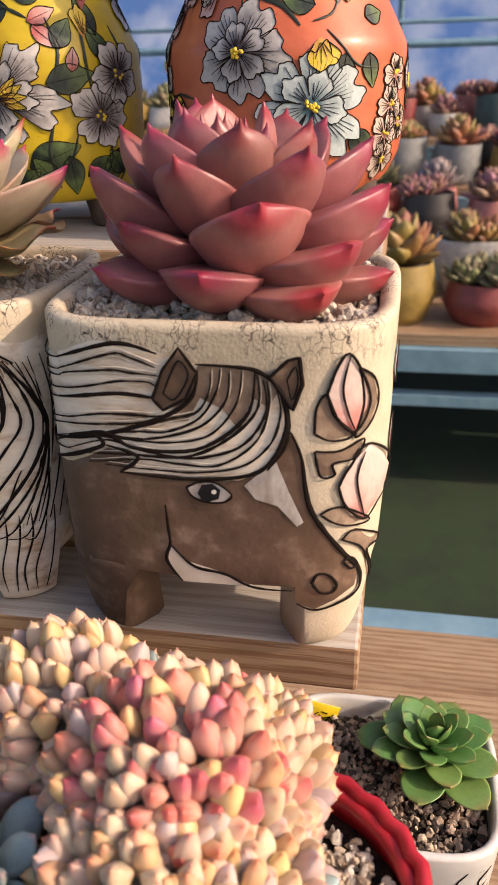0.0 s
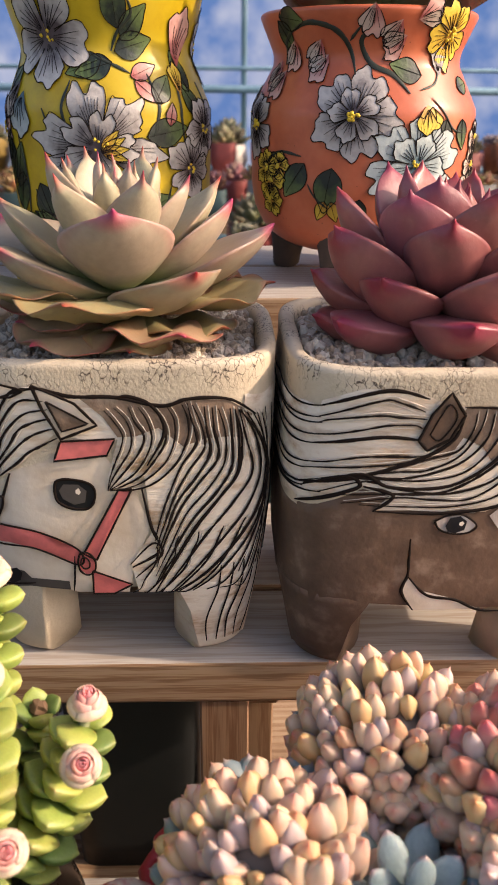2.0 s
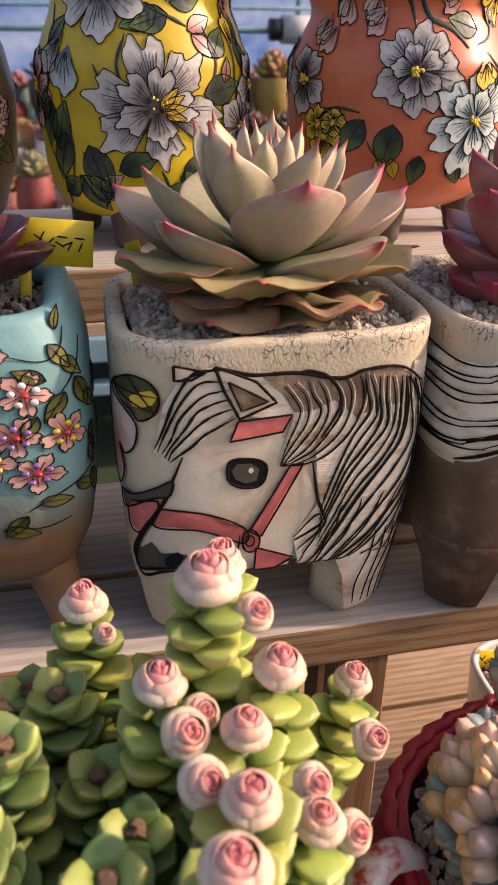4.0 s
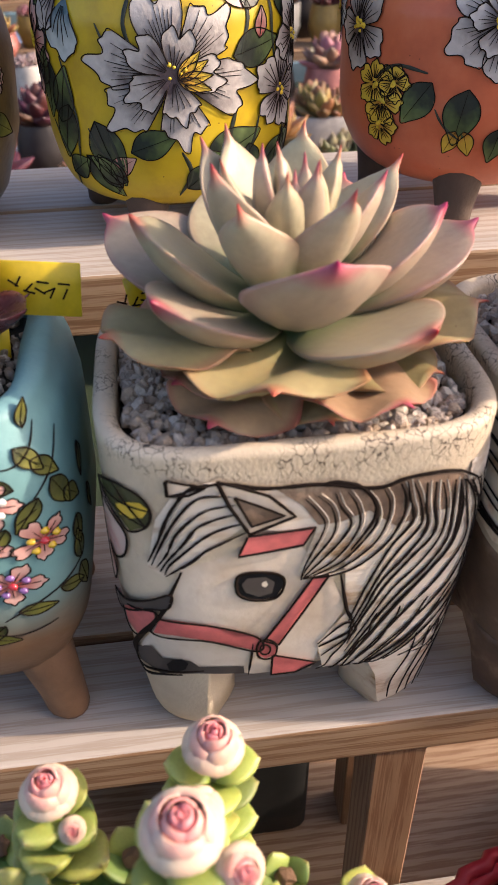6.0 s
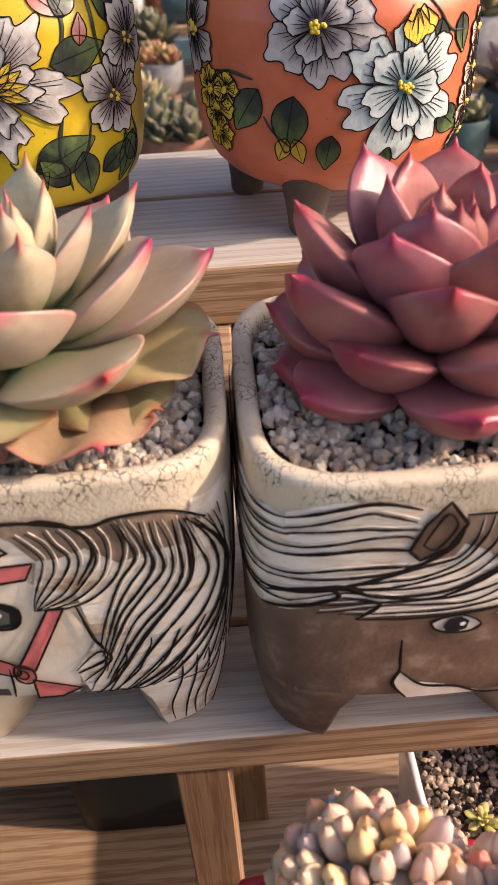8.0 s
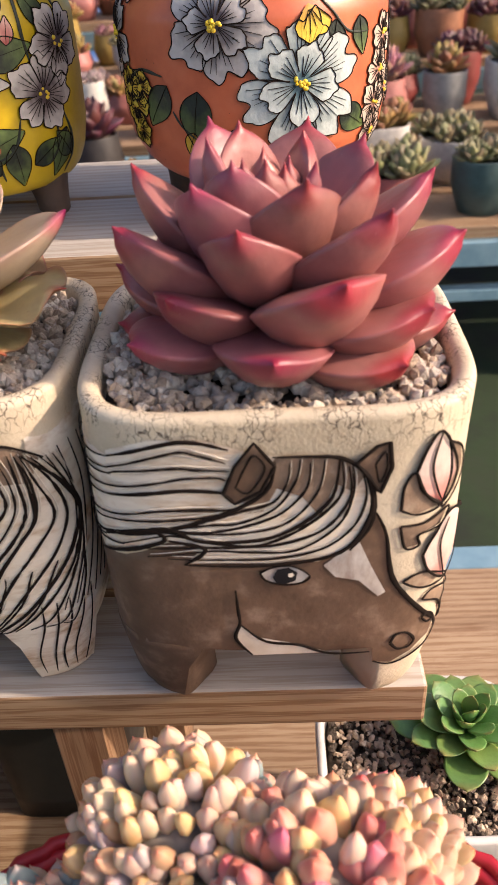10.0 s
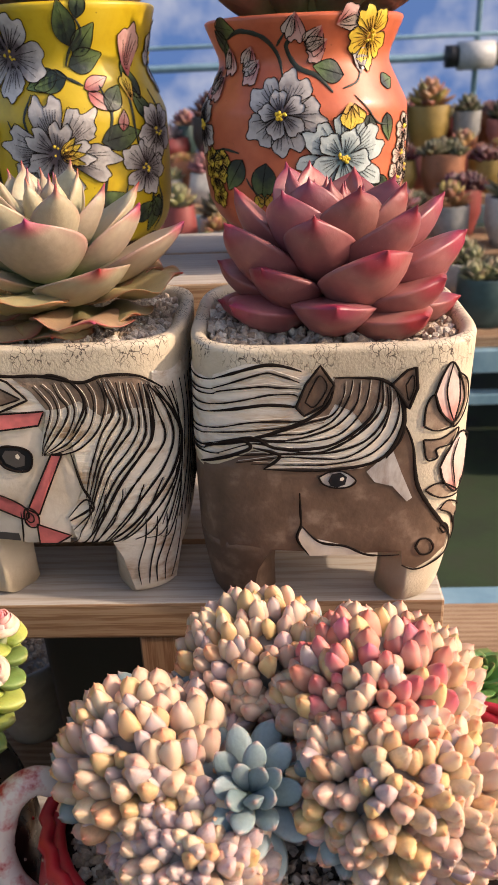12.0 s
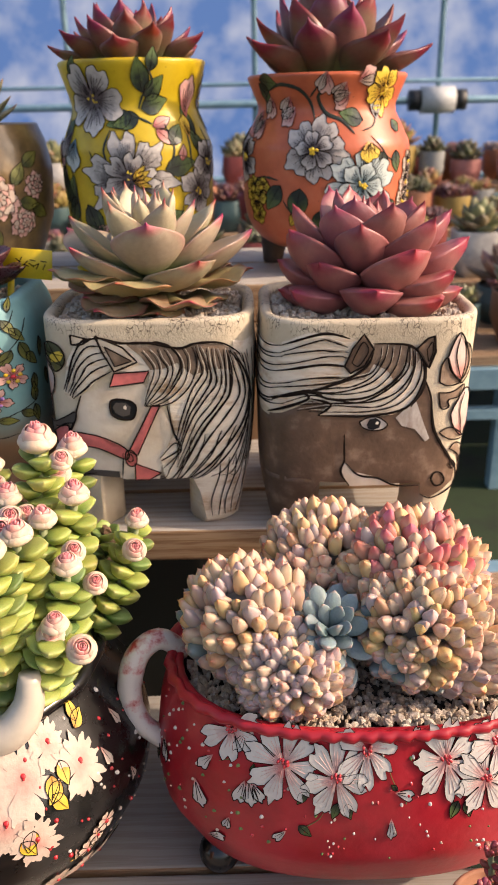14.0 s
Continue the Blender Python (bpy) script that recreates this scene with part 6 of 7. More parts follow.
for a, z, r, mi in ((30, 106, 0.020, BLUSH), (50, 100, 0.017, BLUSH), (42, 116, 0.014, BLUSH), (22, 90, 0.018, BLUSH), (18, 112, 0.018, BLUSH), (30, 76, 0.015, BLUSH), (12, 96, 0.016, BLUSH), (46, 26, 0.014, BLUSH), (56, 22, 0.014, BLUSH), (36, 30, 0.012, BLUSH), (-10, 96, 0.02, BLUSH), (-30, 90, 0.02, BLUSH)):
    p = Paint(BK, MATS)
    p.flower(a, z, r * 0.85, 8, mi, RED, a, spread=1.2, w=0, veins=0, dots=3, scallop=0.12)
    p.done("painted_blossom", black, "blush painted peony")
p = Paint(BK, MATS)
for a, z, th in ((40, 104, 200), (42, 100, 230), (38, 96, 150), (44, 108, 180), (30, 84, 200), (26, 80, 150), (56, 118, 10), (54, 116, 60), (60, 28, 30)):
    p.leaf(a, z, th, 0.012, 0.0075, YEL, 0.0012, 0.3)
for i in range(60):
    p.dot((p.rnd.uniform(20, 105), p.rnd.uniform(20, 122)), p.rnd.uniform(0.0006, 0.0015), 0.0004, p.rnd.choice((RED, RED, RED, BLUSH, WHITE_P)), 0.5)
for a, z in ((69, 76), (60, 100), (72, 110), (82, 90), (50, 60), (42, 56)):
    p.petal((a, z), 170, 0.010, 26, 0.0005, BLUSH, 0.3, 1)
for c in ([(44, 44), (48, 54), (54, 60)], [(48, 40), (50, 56)], [(40, 48), (46, 50)]):
    p.line(0.5, c, 0.0006, YEL)
    p.flower(c[-1][0], c[-1][1], 0.006, 5, BLUSH, RED, w=0.2, veins=0, dots=1)
p.done("flower_painting", black, "blush peonies, yellow leaves and red berries")

# ---------------------------------------------------------------- the turquoise pot
def dipped(name, top, low, z0, z1):
    m = material(name, [(0.3, [c * 0.8 for c in top]), (0.7, top)], 0.5, 50, 6, 0.2, 200)
    nt = m.node_tree
    N, L = nt.nodes.new, nt.links.new
    b = nt.nodes["Principled BSDF"]
    old = b.inputs["Base Color"].links[0].from_socket
    tc, sx, nz, ad, mr, mx = N("ShaderNodeTexCoord"), N("ShaderNodeSeparateXYZ"), N("ShaderNodeTexNoise"), N("ShaderNodeMath"), N("ShaderNodeMapRange"), N("ShaderNodeMix")
    L(tc.outputs["Object"], sx.inputs[0])
    nz.inputs["Scale"].default_value = 25
    L(tc.outputs["Object"], nz.inputs[0])
    ad.operation = 'MULTIPLY_ADD'
    ad.inputs[1].default_value = 0.03
    L(nz.outputs["Fac"], ad.inputs[0])
    L(sx.outputs["Z"], ad.inputs[2])
    mr.inputs["From Min"].default_value, mr.inputs["From Max"].default_value = z0 + 0.015, z1 + 0.015
    L(ad.outputs[0], mr.inputs[0])
    mx.data_type = 'RGBA'
    L(mr.outputs[0], mx.inputs[0])
    mx.inputs[6].default_value = (*low, 1)
    L(old, mx.inputs[7])
    L(mx.outputs[2], b.inputs["Base Color"])
    return m


TURQ = dipped("turquoise_to_brown_glaze", (0.165, 0.36, 0.37), (0.17, 0.095, 0.05), 0.058, 0.098)
RUST = plain("rust_brown_clay", (0.22, 0.12, 0.065), 0.65, bump=0.3)
BS = Skin(0.068, 0.064, 4.4, [(0.0, 0.62), (0.035, 0.80), (0.055, 0.93), (0.08, 0.99), (0.13, 1.0), (0.150, 0.96), (0.158, 0.90)])
blue = thing("turquoise_pot", (-0.364, 0.350, MID_Z), "turquoise glazed pot with bead-hearted flowers and brown splayed legs", "plant pot")
part("body", wall_of(BS, [0.038 + 0.120 * i / 22 for i in range(23)], 0.012, (0.150, 0.14)), TURQ, blue)
for sx in (-1, 1):
    for sy in (-1, 1):
        part("foot", foot(sx * 0.036, sy * 0.034, 0, 0.055, 0.009, 0.016, (sx * 0.012, sy * 0.008), 2.0, 14), RUST, blue, "splayed brown leg")
soil_in(BS, 0.149, 0.012, blue)
gravel(blue, bed(BS, 0.15, 0.016), 0.151, 0.005, 500, 31, grit_mats, label="loose pumice grit")
GM = MATS + [gem_clear, gem_red, gem_yellow, gem_violet]
p = Paint(BS, GM)
C_, R_, Y_, V_ = range(len(MATS), len(MATS) + 4)
for a, z, g, g2 in ((22, 151, R_, R_), (33, 134, C_, R_), (29, 116, V_, R_), (44, 114, Y_, R_), (20, 105, Y_, R_), (34, 98, V_, R_), (8, 128, C_, R_), (2, 106, Y_, R_), (-14, 140, V_, R_), (-20, 112, C_, R_), (-36, 126, Y_, R_), (-48, 104, V_, R_)):
    p.flower(a, z, 0.0095, 5, PINK, g2, a, w=0.4, veins=1, dots=0, spread=0.8)
    for i in range(5):
        p.dot(p.polar((a, z), a + 36 + 72 * i, 0.0042), 0.0014, 0.0016, g, 0.8)
    p.dot((a, z), 0.0015, 0.0018, g2, 0.8)
for a, z, th, ln in ((43, 152, 150, 0.013), (46, 146, 140, 0.013), (40, 138, 300, 0.012), (50, 136, 160, 0.016), (45, 132, 215, 0.014), (53, 128, 140, 0.014), (36, 124, 210, 0.012), (57, 112, 180, 0.014), (56, 92, 0, 0.014), (55, 90, 170, 0.014), (46, 88, 120, 0.012), (34, 84, 100, 0.012), (30, 78, 220, 0.013), (22, 72, 110, 0.014), (48, 156, 20, 0.010),
                        (14, 140, 200, 0.013), (16, 92, 160, 0.013), (8, 90, 220, 0.012), (-4, 118, 150, 0.014), (-28, 140, 200, 0.014), (-34, 108, 170, 0.014), (68, 134, 190, 0.014), (72, 110, 170, 0.014)):
    p.leaf(a, z, th, ln, ln * 0.48, OLIVE, 0.0005, 0.45)
for c in ([(52, 156), (42, 146), (30, 150)], [(44, 132), (52, 140), (58, 150)], [(30, 80), (40, 86), (56, 92)], [(24, 74), (34, 70), (44, 72)], [(38, 124), (44, 128)]):
    p.line(0.6, c, 0.0006)
p.done("flower_painting", blue, "small coral flowers with glass bead hearts and olive leaves")

# ---------------------------------------------------------------- price tags
TAG = plain("yellow_plastic", (0.72, 0.52, 0.02), 0.35)


def tag(loc, rz, roll, w=0.036, h=0.021, stake=0.03):
    o = thing("plant_tag", loc, "yellow plastic plant tag with dark handwriting, stuck in the soil", "plant tag", "plant tags")
    o.rotation_euler = (radians(-6), radians(roll), radians(rz))
    pl = part("plate", box(-w / 2, w / 2, -0.0004, 0.0004, 0, h, 0.0003), TAG, o)
    part("stake", box(-w / 2 + 0.003, -w / 2 + 0.008, -0.0004, 0.0004, -stake, 0.0005, 0.0002), TAG, o)
    bm = bmesh.new()
    r2 = random.Random(2)
    x = -0.006
    for k in range(5):          # short pen strokes
        for _ in range(2):
            m = pose(x + r2.uniform(-0.001, 0.001), -0.0006, h * 0.5 + r2.uniform(-0.003, 0.003), 0, r2.uniform(-70, 70), 0)
            bmesh.ops.create_cube(bm, size=1, matrix=m @ Matrix.Diagonal((0.0045, 0.0003, 0.0007, 1)))
        x += 0.0045
    part("writing", bm, ink, pl, "dark pen strokes", False)
    return o


tag((-0.309, 0.362, MID_Z + 0.166), -4, 5)
tag((-0.037, 0.376, REAR_Z + 0.112), 10, 20, 0.026, 0.018, 0.01)
tag((-0.268, 0.378, MID_Z + 0.150), 20, -8, 0.008, 0.022, 0.01)

# ---------------------------------------------------------------- the white square pot
white_g = plain("white_glaze", (0.66, 0.64, 0.60), 0.3, coat=0.4, scale=25)
WS = Skin(0.064, 0.056, 4.2, [(0.0, 0.82), (0.03, 0.90), (0.128, 1.0)])
white = thing("white_pot", (0.010, 0.334, REAR_Z), "white glazed square pot with dark line drawings on the lower shelf", "plant pot")
part("body", wall_of(WS, [0.128 * i / 16 for i in range(17)], 0.0055, (0.120, 0.11)), white_g, white)
soil_in(WS, 0.115, 0.0055, white)
gravel(white, bed(WS, 0.12, 0.008), 0.1175, 0.0050, 1500, 91, [grit_mats[3], soil, grit_mats[3], grit_mats[1]], label="brown grit and pale pebbles", heap=0.006)
p = Paint(WS, MATS)
for c in ([(40, 118), (36, 108), (42, 98), (50, 104)], [(52, 116), (46, 108), (50, 96)], [(38, 96), (46, 90)]):
    p.line(0.8, c, 0.0004)
p.done("line_drawing", white, "dark line drawing")
SPROUT = leaf_mat("yellow_sprout_leaf", (0.25, 0.28, 0.06), (0.48, 0.40, 0.12), (0.45, 0.14, 0.08), rough=0.45, tip_at=0.9)
sprout_leaf = leaf_mesh(SPROUT, 0.5, 0.3, 0.1, 0.6, 0.5, 0.05, 0.2, 0.35, 8, 8)
rosette("small_sprout", (-0.018, 0.300, REAR_Z + 0.1185), spiral(12, 3, 12, 10, 3, 0, seed=44), lambda i, r, z, rnd: (sprout_leaf, 1.0), "small yellow-green sprout in the white pot", stem_green, low=0.001, high=0.004, zmax=0.01, base_r=0.001, core=False)

# ---------------------------------------------------------------- the brown vase, the shaded bowl and the plants at the front edge
BROWN_G = material("olive_brown_glaze", [(0.3, (0.06, 0.04, 0.015)), (0.5, (0.16, 0.10, 0.04)), (0.7, (0.26, 0.18, 0.07))], 0.35, 35, 7, 0.2, 120, coat=0.3)
NS = Skin(0.066, 0.066, 2, [(0.0, 0.5), (0.015, 0.75), (0.05, 0.95), (0.09, 1.0), (0.115, 0.94), (0.128, 0.86)])
bv = thing("flower_vase", (-0.394, 0.560, TOP_Z), "olive brown glazed vase with carved roses on the upper shelf", "vase", "flowered vases")
part("body", wall_of(NS, [0.012 + 0.116 * i / 20 for i in range(21)], 0.006, (0.12, 0.115)), BROWN_G, bv)
for k in range(4):
    a = radians(45 + 90 * k)
    part("foot", foot(math.sin(a) * 0.042, -math.cos(a) * 0.042, 0, 0.03, 0.008, 0.012, (0, 0), 2.0, 12), dark_clay, bv)
soil_in(NS, 0.121, 0.006, bv)
p = Paint(NS, MATS)
for a, z, r in ((28, 70, 0.019), (48, 48, 0.014), (10, 60, 0.015), (60, 80, 0.012)):
    for k in range(4):
        p.flower(a, z, r * (1 - 0.22 * k), 6, BLUSH if k % 2 else PINK, DOT, k * 25, off=0.0005 + 0.0009 * k, w=0.4, veins=0, dots=0)
for a, z, th in ((40, 80, 30), (44, 66, 100), (20, 46, 160), (56, 62, 120), (50, 96, 60)):
    p.leaf(a, z, th, 0.022, 0.012, OLIVE, 0.0006, 0.5)
p.done("flower_painting", bv, "carved blush roses and olive leaves")
DRY_L = leaf_mat("dull_green_leaf", (0.12, 0.14, 0.07), (0.22, 0.22, 0.12), (0.30, 0.18, 0.10), rough=0.55)
dry_leaf = leaf_mesh(DRY_L, 0.3, 0.1, 0.1, 0.4, 0.9, 0.06, 0.3, 0.4, 8, 8)
rosette("spiky_rosette", (-0.394, 0.560, TOP_Z + 0.122), spiral(20, 6, 46, 70, 22, 40, seed=71), lambda i, r, z, rnd: (dry_leaf, 1.0), "dull green spiky plant in the brown vase", stem_green, low=0.002, high=0.01)

GS = Skin(0.040, 0.040, 2, [(0.0, 0.62), (0.03, 0.84), (0.06, 0.96), (0.085, 1.0)])
bowl = thing("grey_bowl", (-0.326, 0.450, REAR_Z), "grey glazed bowl standing in the shade under the planks", "bowl")
part("body", wall_of(GS, [0.085 * i / 10 for i in range(11)], 0.005, (0.076,)), plain("grey_glaze", (0.26, 0.26, 0.25), 0.45, coat=0.2), bowl)
soil_in(GS, 0.074, 0.005, bowl)
gravel(bowl, bed(GS, 0.076, 0.007), 0.0755, 0.005, 500, 63, grit_mats, label="loose pumice grit")
# Dark crate; its black bulk also stands in for the shade beside the leg.
tubm = thing("dark_crate", (-0.232, 0.420, REAR_Z), "dark ribbed plastic crate standing in the shade under the planks", "crate")
TS = Skin(0.047, 0.05, 8, [(0.0, 0.93), (0.19, 1.0)])
part("body", wall_of(TS, [0.19 * i / 8 for i in range(9)], 0.003, (0.18,)), plain("dark_plastic", (0.008, 0.009, 0.009), 0.6), tubm)
soil_in(TS, 0.17, 0.003, tubm)

SED_L = leaf_mat("brick_red_bead", (0.16, 0.05, 0.03), (0.26, 0.06, 0.045), (0.30, 0.05, 0.05), rough=0.4, sss=0.2, vary=0.2)
sed_leaf = leaf_mesh(SED_L, 0.62, 0.55, 0.05, 0.6, 0.45, 0.02, 0.05, 0.4, 6, 8)
TERRA = plain("terracotta", (0.36, 0.16, 0.09), 0.75, bump=0.3)


def bead_stems(name, loc, stems, me, label, size=0.006, pot_r=0.026, pot_h=0.060):
    o = thing(name, loc, label, "succulent")
    q = thing("small_pot", (loc[0], loc[1], FRONT_Z), "small round terracotta pot on the front plank", "plant pot", "small front pots")
    sk = Skin(pot_r, pot_r, 2, [(0, 0.75), (pot_h, 1.0)])
    part("body", wall_of(sk, [pot_h * i / 6 for i in range(7)], 0.003, (pot_h - 0.006,)), TERRA, q)
    soil_in(sk, pot_h - 0.005, 0.003, q)
    r3 = random.Random(len(name))
    for x, y, h in stems:
        st = part("stem", tube([(x * 0.5, y * 0.5, -0.004), (x, y, h)], 0.0016, 6), stem_green, o)
        for i in range(int(h / 0.0022) + 8):
            f = min(1.0, i / (h / 0.0022))
            a = i * 2.4
            root = Vector((x * (0.5 + 0.5 * f), y * (0.5 + 0.5 * f), h * f))
            tip = root + Vector((math.cos(a), math.sin(a), 0.5 + 0.8 * (f > 0.9))).normalized() * size * r3.uniform(0.85, 1.15)
            share("leaf", me, None, st, leaf_pose(root, tip))
    return o


bead_stems("red_sedum", (-0.034, 0.046, FRONT_Z + 0.058), ((0.0, 0.004, 0.030), (0.012, 0.008, 0.034), (-0.012, -0.004, 0.024), (0.008, -0.012, 0.026), (-0.004, 0.014, 0.028), (0.018, -0.004, 0.03)), sed_leaf, "brick-red bead-leaf sedum in a small pot")
rosette("brown_rosette", (-0.270, 0.030, FRONT_Z + 0.064), spiral(16, 5, 26, 20, 8, 12, seed=81), lambda i, r, z, rnd: (aged, 0.9), "brownish rosette at the front edge of the plank", stem_green, low=0.001, high=0.008, zmax=0.02)
q = thing("small_pot", (-0.270, 0.030, FRONT_Z), "small round terracotta pot on the front plank", "plant pot", "small front pots")
sk = Skin(0.030, 0.030, 2, [(0, 0.75), (0.066, 1.0)])
part("body", wall_of(sk, [0.066 * i / 6 for i in range(7)], 0.003, (0.060,)), TERRA, q)
soil_in(sk, 0.063, 0.003, q)
for x in (-0.100, -0.128):
    rosette("small_green_rosette", (x, 0.055, FRONT_Z + 0.012), spiral(14, 3, 15, 14, 5, 12, seed=int(-x * 900)), lambda i, r, z, rnd: (sprout_leaf, 1.0), "small yellow-green rosette at the front edge of the plank", stem_green, low=0.001, high=0.004, zmax=0.014, group="small front rosettes", base_r=0.001)
    q = thing("seedling_pot", (x, 0.055, FRONT_Z), "tiny dark plastic seedling pot on the front plank", "plant pot", "seedling pots")
    sk = Skin(0.013, 0.013, 3, [(0, 0.8), (0.012, 1.0)])
    part("body", wall_of(sk, [0.012 * i / 4 for i in range(5)], 0.001, (0.010,)), BLACK_G, q)
    soil_in(sk, 0.0105, 0.001, q)


# ---------------------------------------------------------------- the next bench, the steel frame and the film wall
STEEL = material("blue_painted_steel", [(0.3, (0.16, 0.30, 0.38)), (0.7, (0.26, 0.42, 0.50))], 0.45, 20, 5, 0.1, 60, metal=0.2)
# The film emits light itself; sky shining through it is put in as glow.
FILM = bpy.data.materials.new("glowing_film")
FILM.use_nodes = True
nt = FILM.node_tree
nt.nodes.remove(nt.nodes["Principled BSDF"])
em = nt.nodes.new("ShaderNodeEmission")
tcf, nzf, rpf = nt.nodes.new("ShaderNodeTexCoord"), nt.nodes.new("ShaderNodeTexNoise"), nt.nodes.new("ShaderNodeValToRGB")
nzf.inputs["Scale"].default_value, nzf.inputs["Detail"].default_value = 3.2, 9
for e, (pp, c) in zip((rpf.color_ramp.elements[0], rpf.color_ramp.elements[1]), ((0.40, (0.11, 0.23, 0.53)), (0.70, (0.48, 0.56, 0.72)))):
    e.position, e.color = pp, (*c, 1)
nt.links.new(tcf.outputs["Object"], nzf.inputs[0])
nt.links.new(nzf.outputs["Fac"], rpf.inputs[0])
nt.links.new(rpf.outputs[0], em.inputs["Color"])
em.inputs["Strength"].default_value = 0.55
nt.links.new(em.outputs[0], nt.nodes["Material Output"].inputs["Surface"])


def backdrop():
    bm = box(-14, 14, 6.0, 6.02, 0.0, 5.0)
    tagged(bm_ob("backdrop", bm, FILM, None, False), "pale blue translucent greenhouse film, its own glow standing for the sky", "backdrop", kind="structure")


backdrop()


def frame_wall():
    o = thing("greenhouse_frame", (0, 5.0, 0), "blue painted steel pipe frame of the greenhouse wall", "frame", kind="structure")
    for z, r in ((1.165, 0.012), (1.055, 0.022), (0.62, 0.02), (1.75, 0.015)):
        part("pipe", tube([(-9, 0, z), (9, 0, z)], r, 8), STEEL, o)
    for k in range(-7, 8):
        part("pipe", tube([(-0.05 + 1.12 * k, 0.04, 0), (-0.05 + 1.12 * k, 0.04, 4)], 0.018, 8), STEEL, o)


frame_wall()
roller = thing("film_roller", (1.04, 4.92, 1.055), "pale grey film winding motor with black ends on a pipe", "motor")
part("housing", tube([(-0.10, 0, 0), (0.10, 0, 0)], 0.075, 16), plain("grey_plastic", (0.45, 0.46, 0.46), 0.5), roller)
for sx in (-1, 1):
    part("cap", tube([(sx * 0.10, 0, 0), (sx * 0.17, 0, 0)], 0.06, 14), plain("black_plastic", (0.015, 0.015, 0.016), 0.5), roller)

bench = thing("far_bench", (0, 0, 0), "long stepped bench of pine boards on a blue steel frame", "bench")
TIERS = ((1.80, 0.415, 0.50), (2.34, 0.50, 0.42), (2.80, 0.60, 0.36), (3.20, 0.72, 0.34))
for y, z, d in TIERS:
    part("board", box(-4, 4, y, y + d * 0.48, z - 0.03, z, 0.002), pine_warm, bench, smooth=False)
    part("board", box(-4, 4, y + d * 0.52, y + d, z - 0.03, z, 0.002), pine_warm, bench, smooth=False)
    part("rail", box(-4, 4, y - 0.02, y + 0.03, z - 0.09, z - 0.031, 0.002), STEEL, bench, smooth=False)
for k in range(-4, 5):
    part("post", box(k * 0.95 + 0.55, k * 0.95 + 0.59, 1.83, 1.87, 0, 0.325, 0.001), STEEL, bench, smooth=False)
    part("post", box(k * 0.95 + 0.55, k * 0.95 + 0.59, 3.3, 3.34, 0, 0.63, 0.001), STEEL, bench, smooth=False)
part("rail", box(-4, 4, 1.79, 1.83, 0.235, 0.262, 0.001), STEEL, bench, smooth=False)
beam = thing("steel_beam", (0, 0.640, REAR_Z - 0.01), "blue painted steel angle along the back of the lower shelf", "beam")
part("web", box(-1.3, 1.0, -0.012, 0.0, -0.06, -0.002, 0.001), STEEL, beam, smooth=False)
part("flange", box(-1.3, 1.0, -0.012, 0.02, -0.0015, 0.002, 0.001), STEEL, beam, smooth=False)
part("post", box(0.62, 0.66, 0.0, 0.04, -REAR_Z + 0.01, -0.003, 0.001), STEEL, beam, smooth=False)
part("post", box(-1.2, -1.16, 0.0, 0.04, -REAR_Z + 0.01, -0.003, 0.001), STEEL, beam, smooth=False)

FAR_POTS = [plain("far_pot_" + n, c, 0.5) for n, c in (("pink", (0.40, 0.15, 0.13)), ("yellow", (0.30, 0.20, 0.05)), ("red", (0.24, 0.05, 0.045)), ("grey", (0.25, 0.25, 0.24)), ("teal", (0.045, 0.09, 0.09)), ("dark", (0.035, 0.03, 0.028)), ("white", (0.55, 0.52, 0.47)), ("orange", (0.30, 0.12, 0.06)))]
FAR_LEAF = [leaf_mat("far_leaf_" + n, [c * 0.45 for c in rgb], [c * 0.68 for c in rgb], [c * 0.6 for c in rgb], rough=0.5, vary=0.3, hue=0.05) for n, rgb in (("wine", (0.13, 0.03, 0.035)), ("rose", (0.38, 0.17, 0.15)), ("green", (0.13, 0.125, 0.06)), ("lime", (0.28, 0.25, 0.12)), ("mauve", (0.36, 0.26, 0.26)), ("amber", (0.36, 0.20, 0.07)))]
far_mesh = [leaf_mesh(m, 0.5, 0.16, 0.15, 0.58, 0.6, 0.05, 0.3, 0.4, 6, 6) for m in FAR_LEAF]
rnd = random.Random(33)
WORDS = ("pink", "yellow", "red", "grey", "dark teal", "dark", "white", "orange")
LEAFW = ("wine-red", "rose-pink", "dull green", "olive", "mauve", "amber")


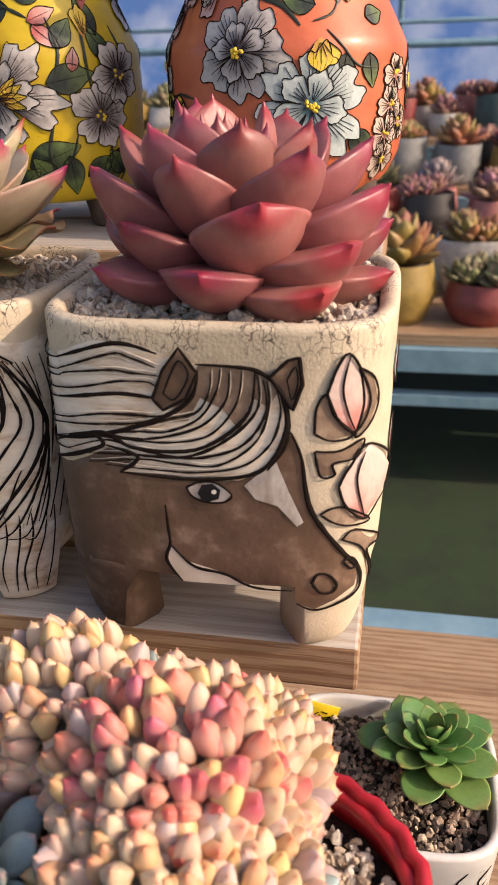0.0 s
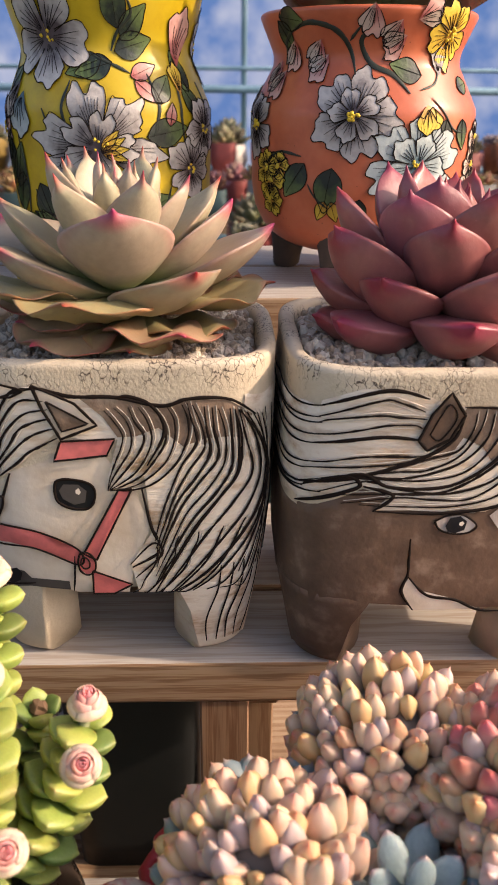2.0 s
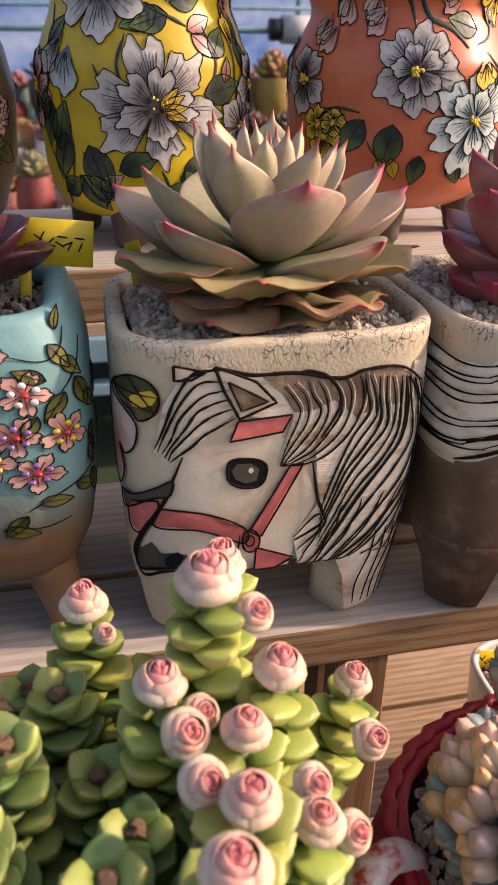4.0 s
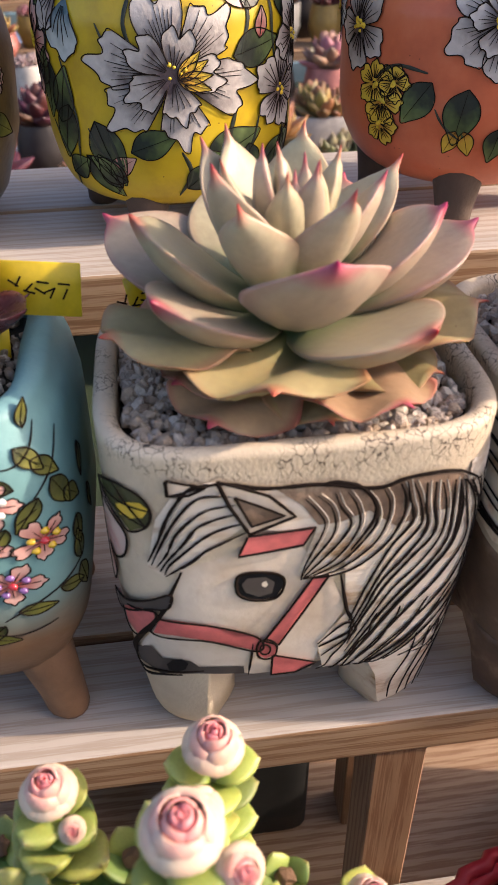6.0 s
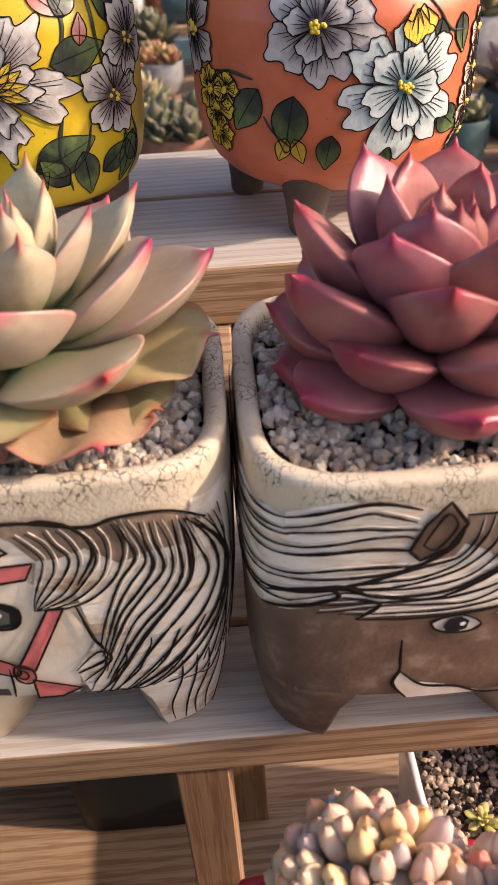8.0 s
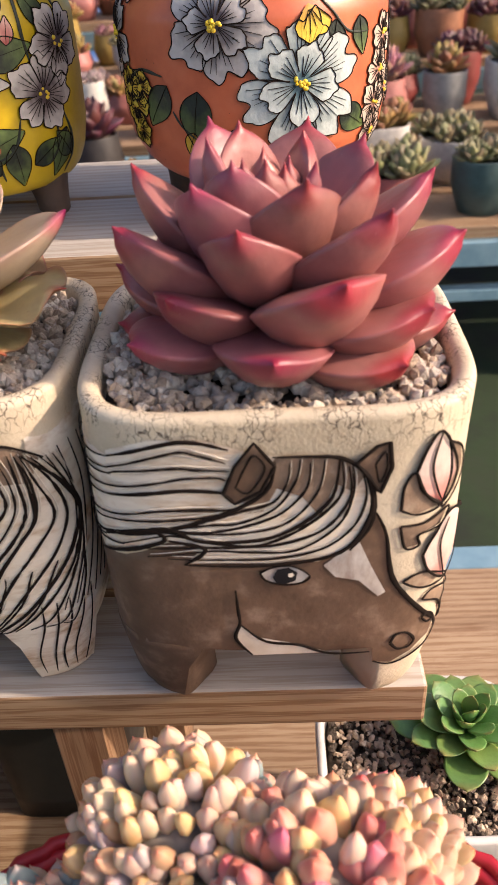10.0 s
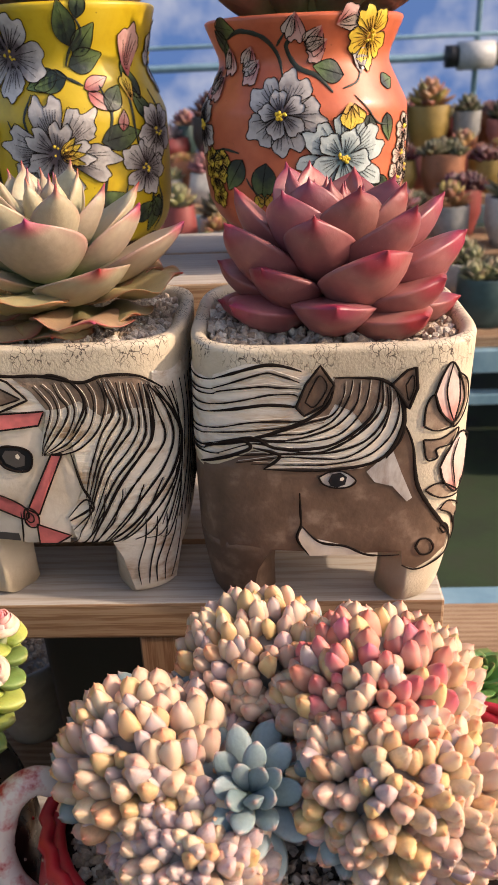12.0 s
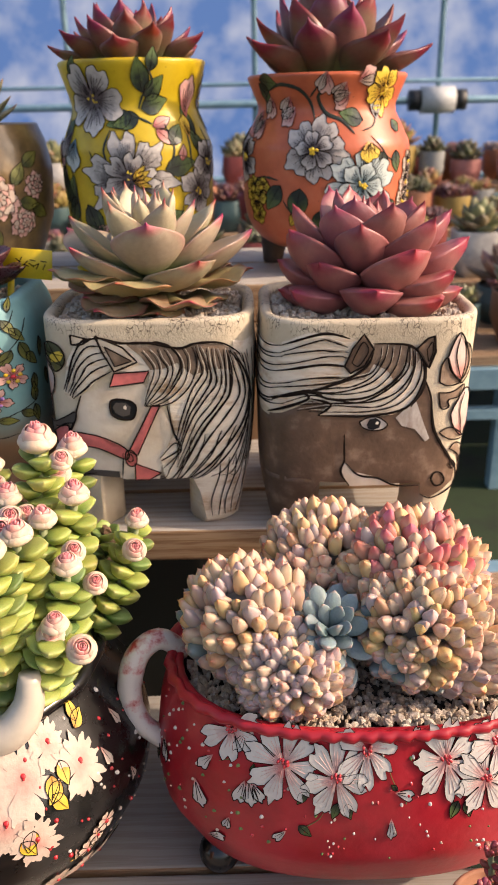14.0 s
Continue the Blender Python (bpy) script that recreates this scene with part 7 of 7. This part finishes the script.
def far_potted(x, y, z, r, h, pi, li, style, seed):
    rr = random.Random(seed)
    o = thing("potted_succulent", (x, y, z), f"{WORDS[pi]} pot with {LEAFW[li]} succulent on the far bench", "potted plant", "far potted plants")
    sk = Skin(r, r, rr.choice((2, 2, 3.5)), [(0, 0.7), (h * 0.5, 1.0), (h, rr.choice((0.85, 1.0)))])
    part("pot", wall_of(sk, [h * i / 6 for i in range(7)], 0.005, (h - 0.01,)), FAR_POTS[pi], o)
    part("soil", loft([sk.ring(h - 0.012, -0.009, 16), sk.ring(h - 0.008, -0.0055, 16)], True, True), soil, o)
    bm = bmesh.new()
    lay, alo = bm.verts.layers.float.new("rim"), bm.verts.layers.float.new("along")
    me = far_mesh[li]
    cs, fs, us = [v.co.copy() for v in me.vertices], [q.vertices[:] for q in me.polygons], [d.value for d in me.attributes["along"].data]
    heads = [(0, 0, 1.0)] if style == 0 else [(rr.uniform(-0.7, 0.7) * r, rr.uniform(-0.7, 0.7) * r, rr.uniform(0.35, 0.6)) for _ in range(9)]
    for hx, hy, s in heads:
        for az, rad, zz in spiral(24 if style == 0 else 13, 8, r * 1350 * s, r * 1300 * s, r * 300 * s, rr.uniform(0, 90), seed=seed):
            a = radians(az)
            m = leaf_pose((hx, hy, h - 0.008 + 0.004 * rr.random()), (hx + math.sin(a) * rad / 1000, hy - math.cos(a) * rad / 1000, h + zz / 1000))
            vs = []
            for c, u in zip(cs, us):
                v = bm.verts.new(m @ c)
                v[alo] = u
                vs.append(v)
            for f in fs:
                bm.faces.new([vs[i] for i in f])
    part("leaves", bm, FAR_LEAF[li], o)


k = 0
for (y, z, d), rows in zip(TIERS, (2, 2, 2, 2)):
    for row in range(rows):
        x = -2.2 + rnd.uniform(0, 0.1)
        while x < 1.9:
            r = rnd.uniform(0.07, 0.12) if y < 2 else rnd.uniform(0.045, 0.085)
            far_potted(x + r, y + d * (0.25 + 0.5 * row) + rnd.uniform(-0.02, 0.02), z, r, rnd.uniform(0.07, 0.16), rnd.randrange(8), rnd.randrange(6), rnd.choice((0, 1, 1)), 100 + k)
            x += 2 * r + rnd.uniform(0.01, 0.07)
            k += 1
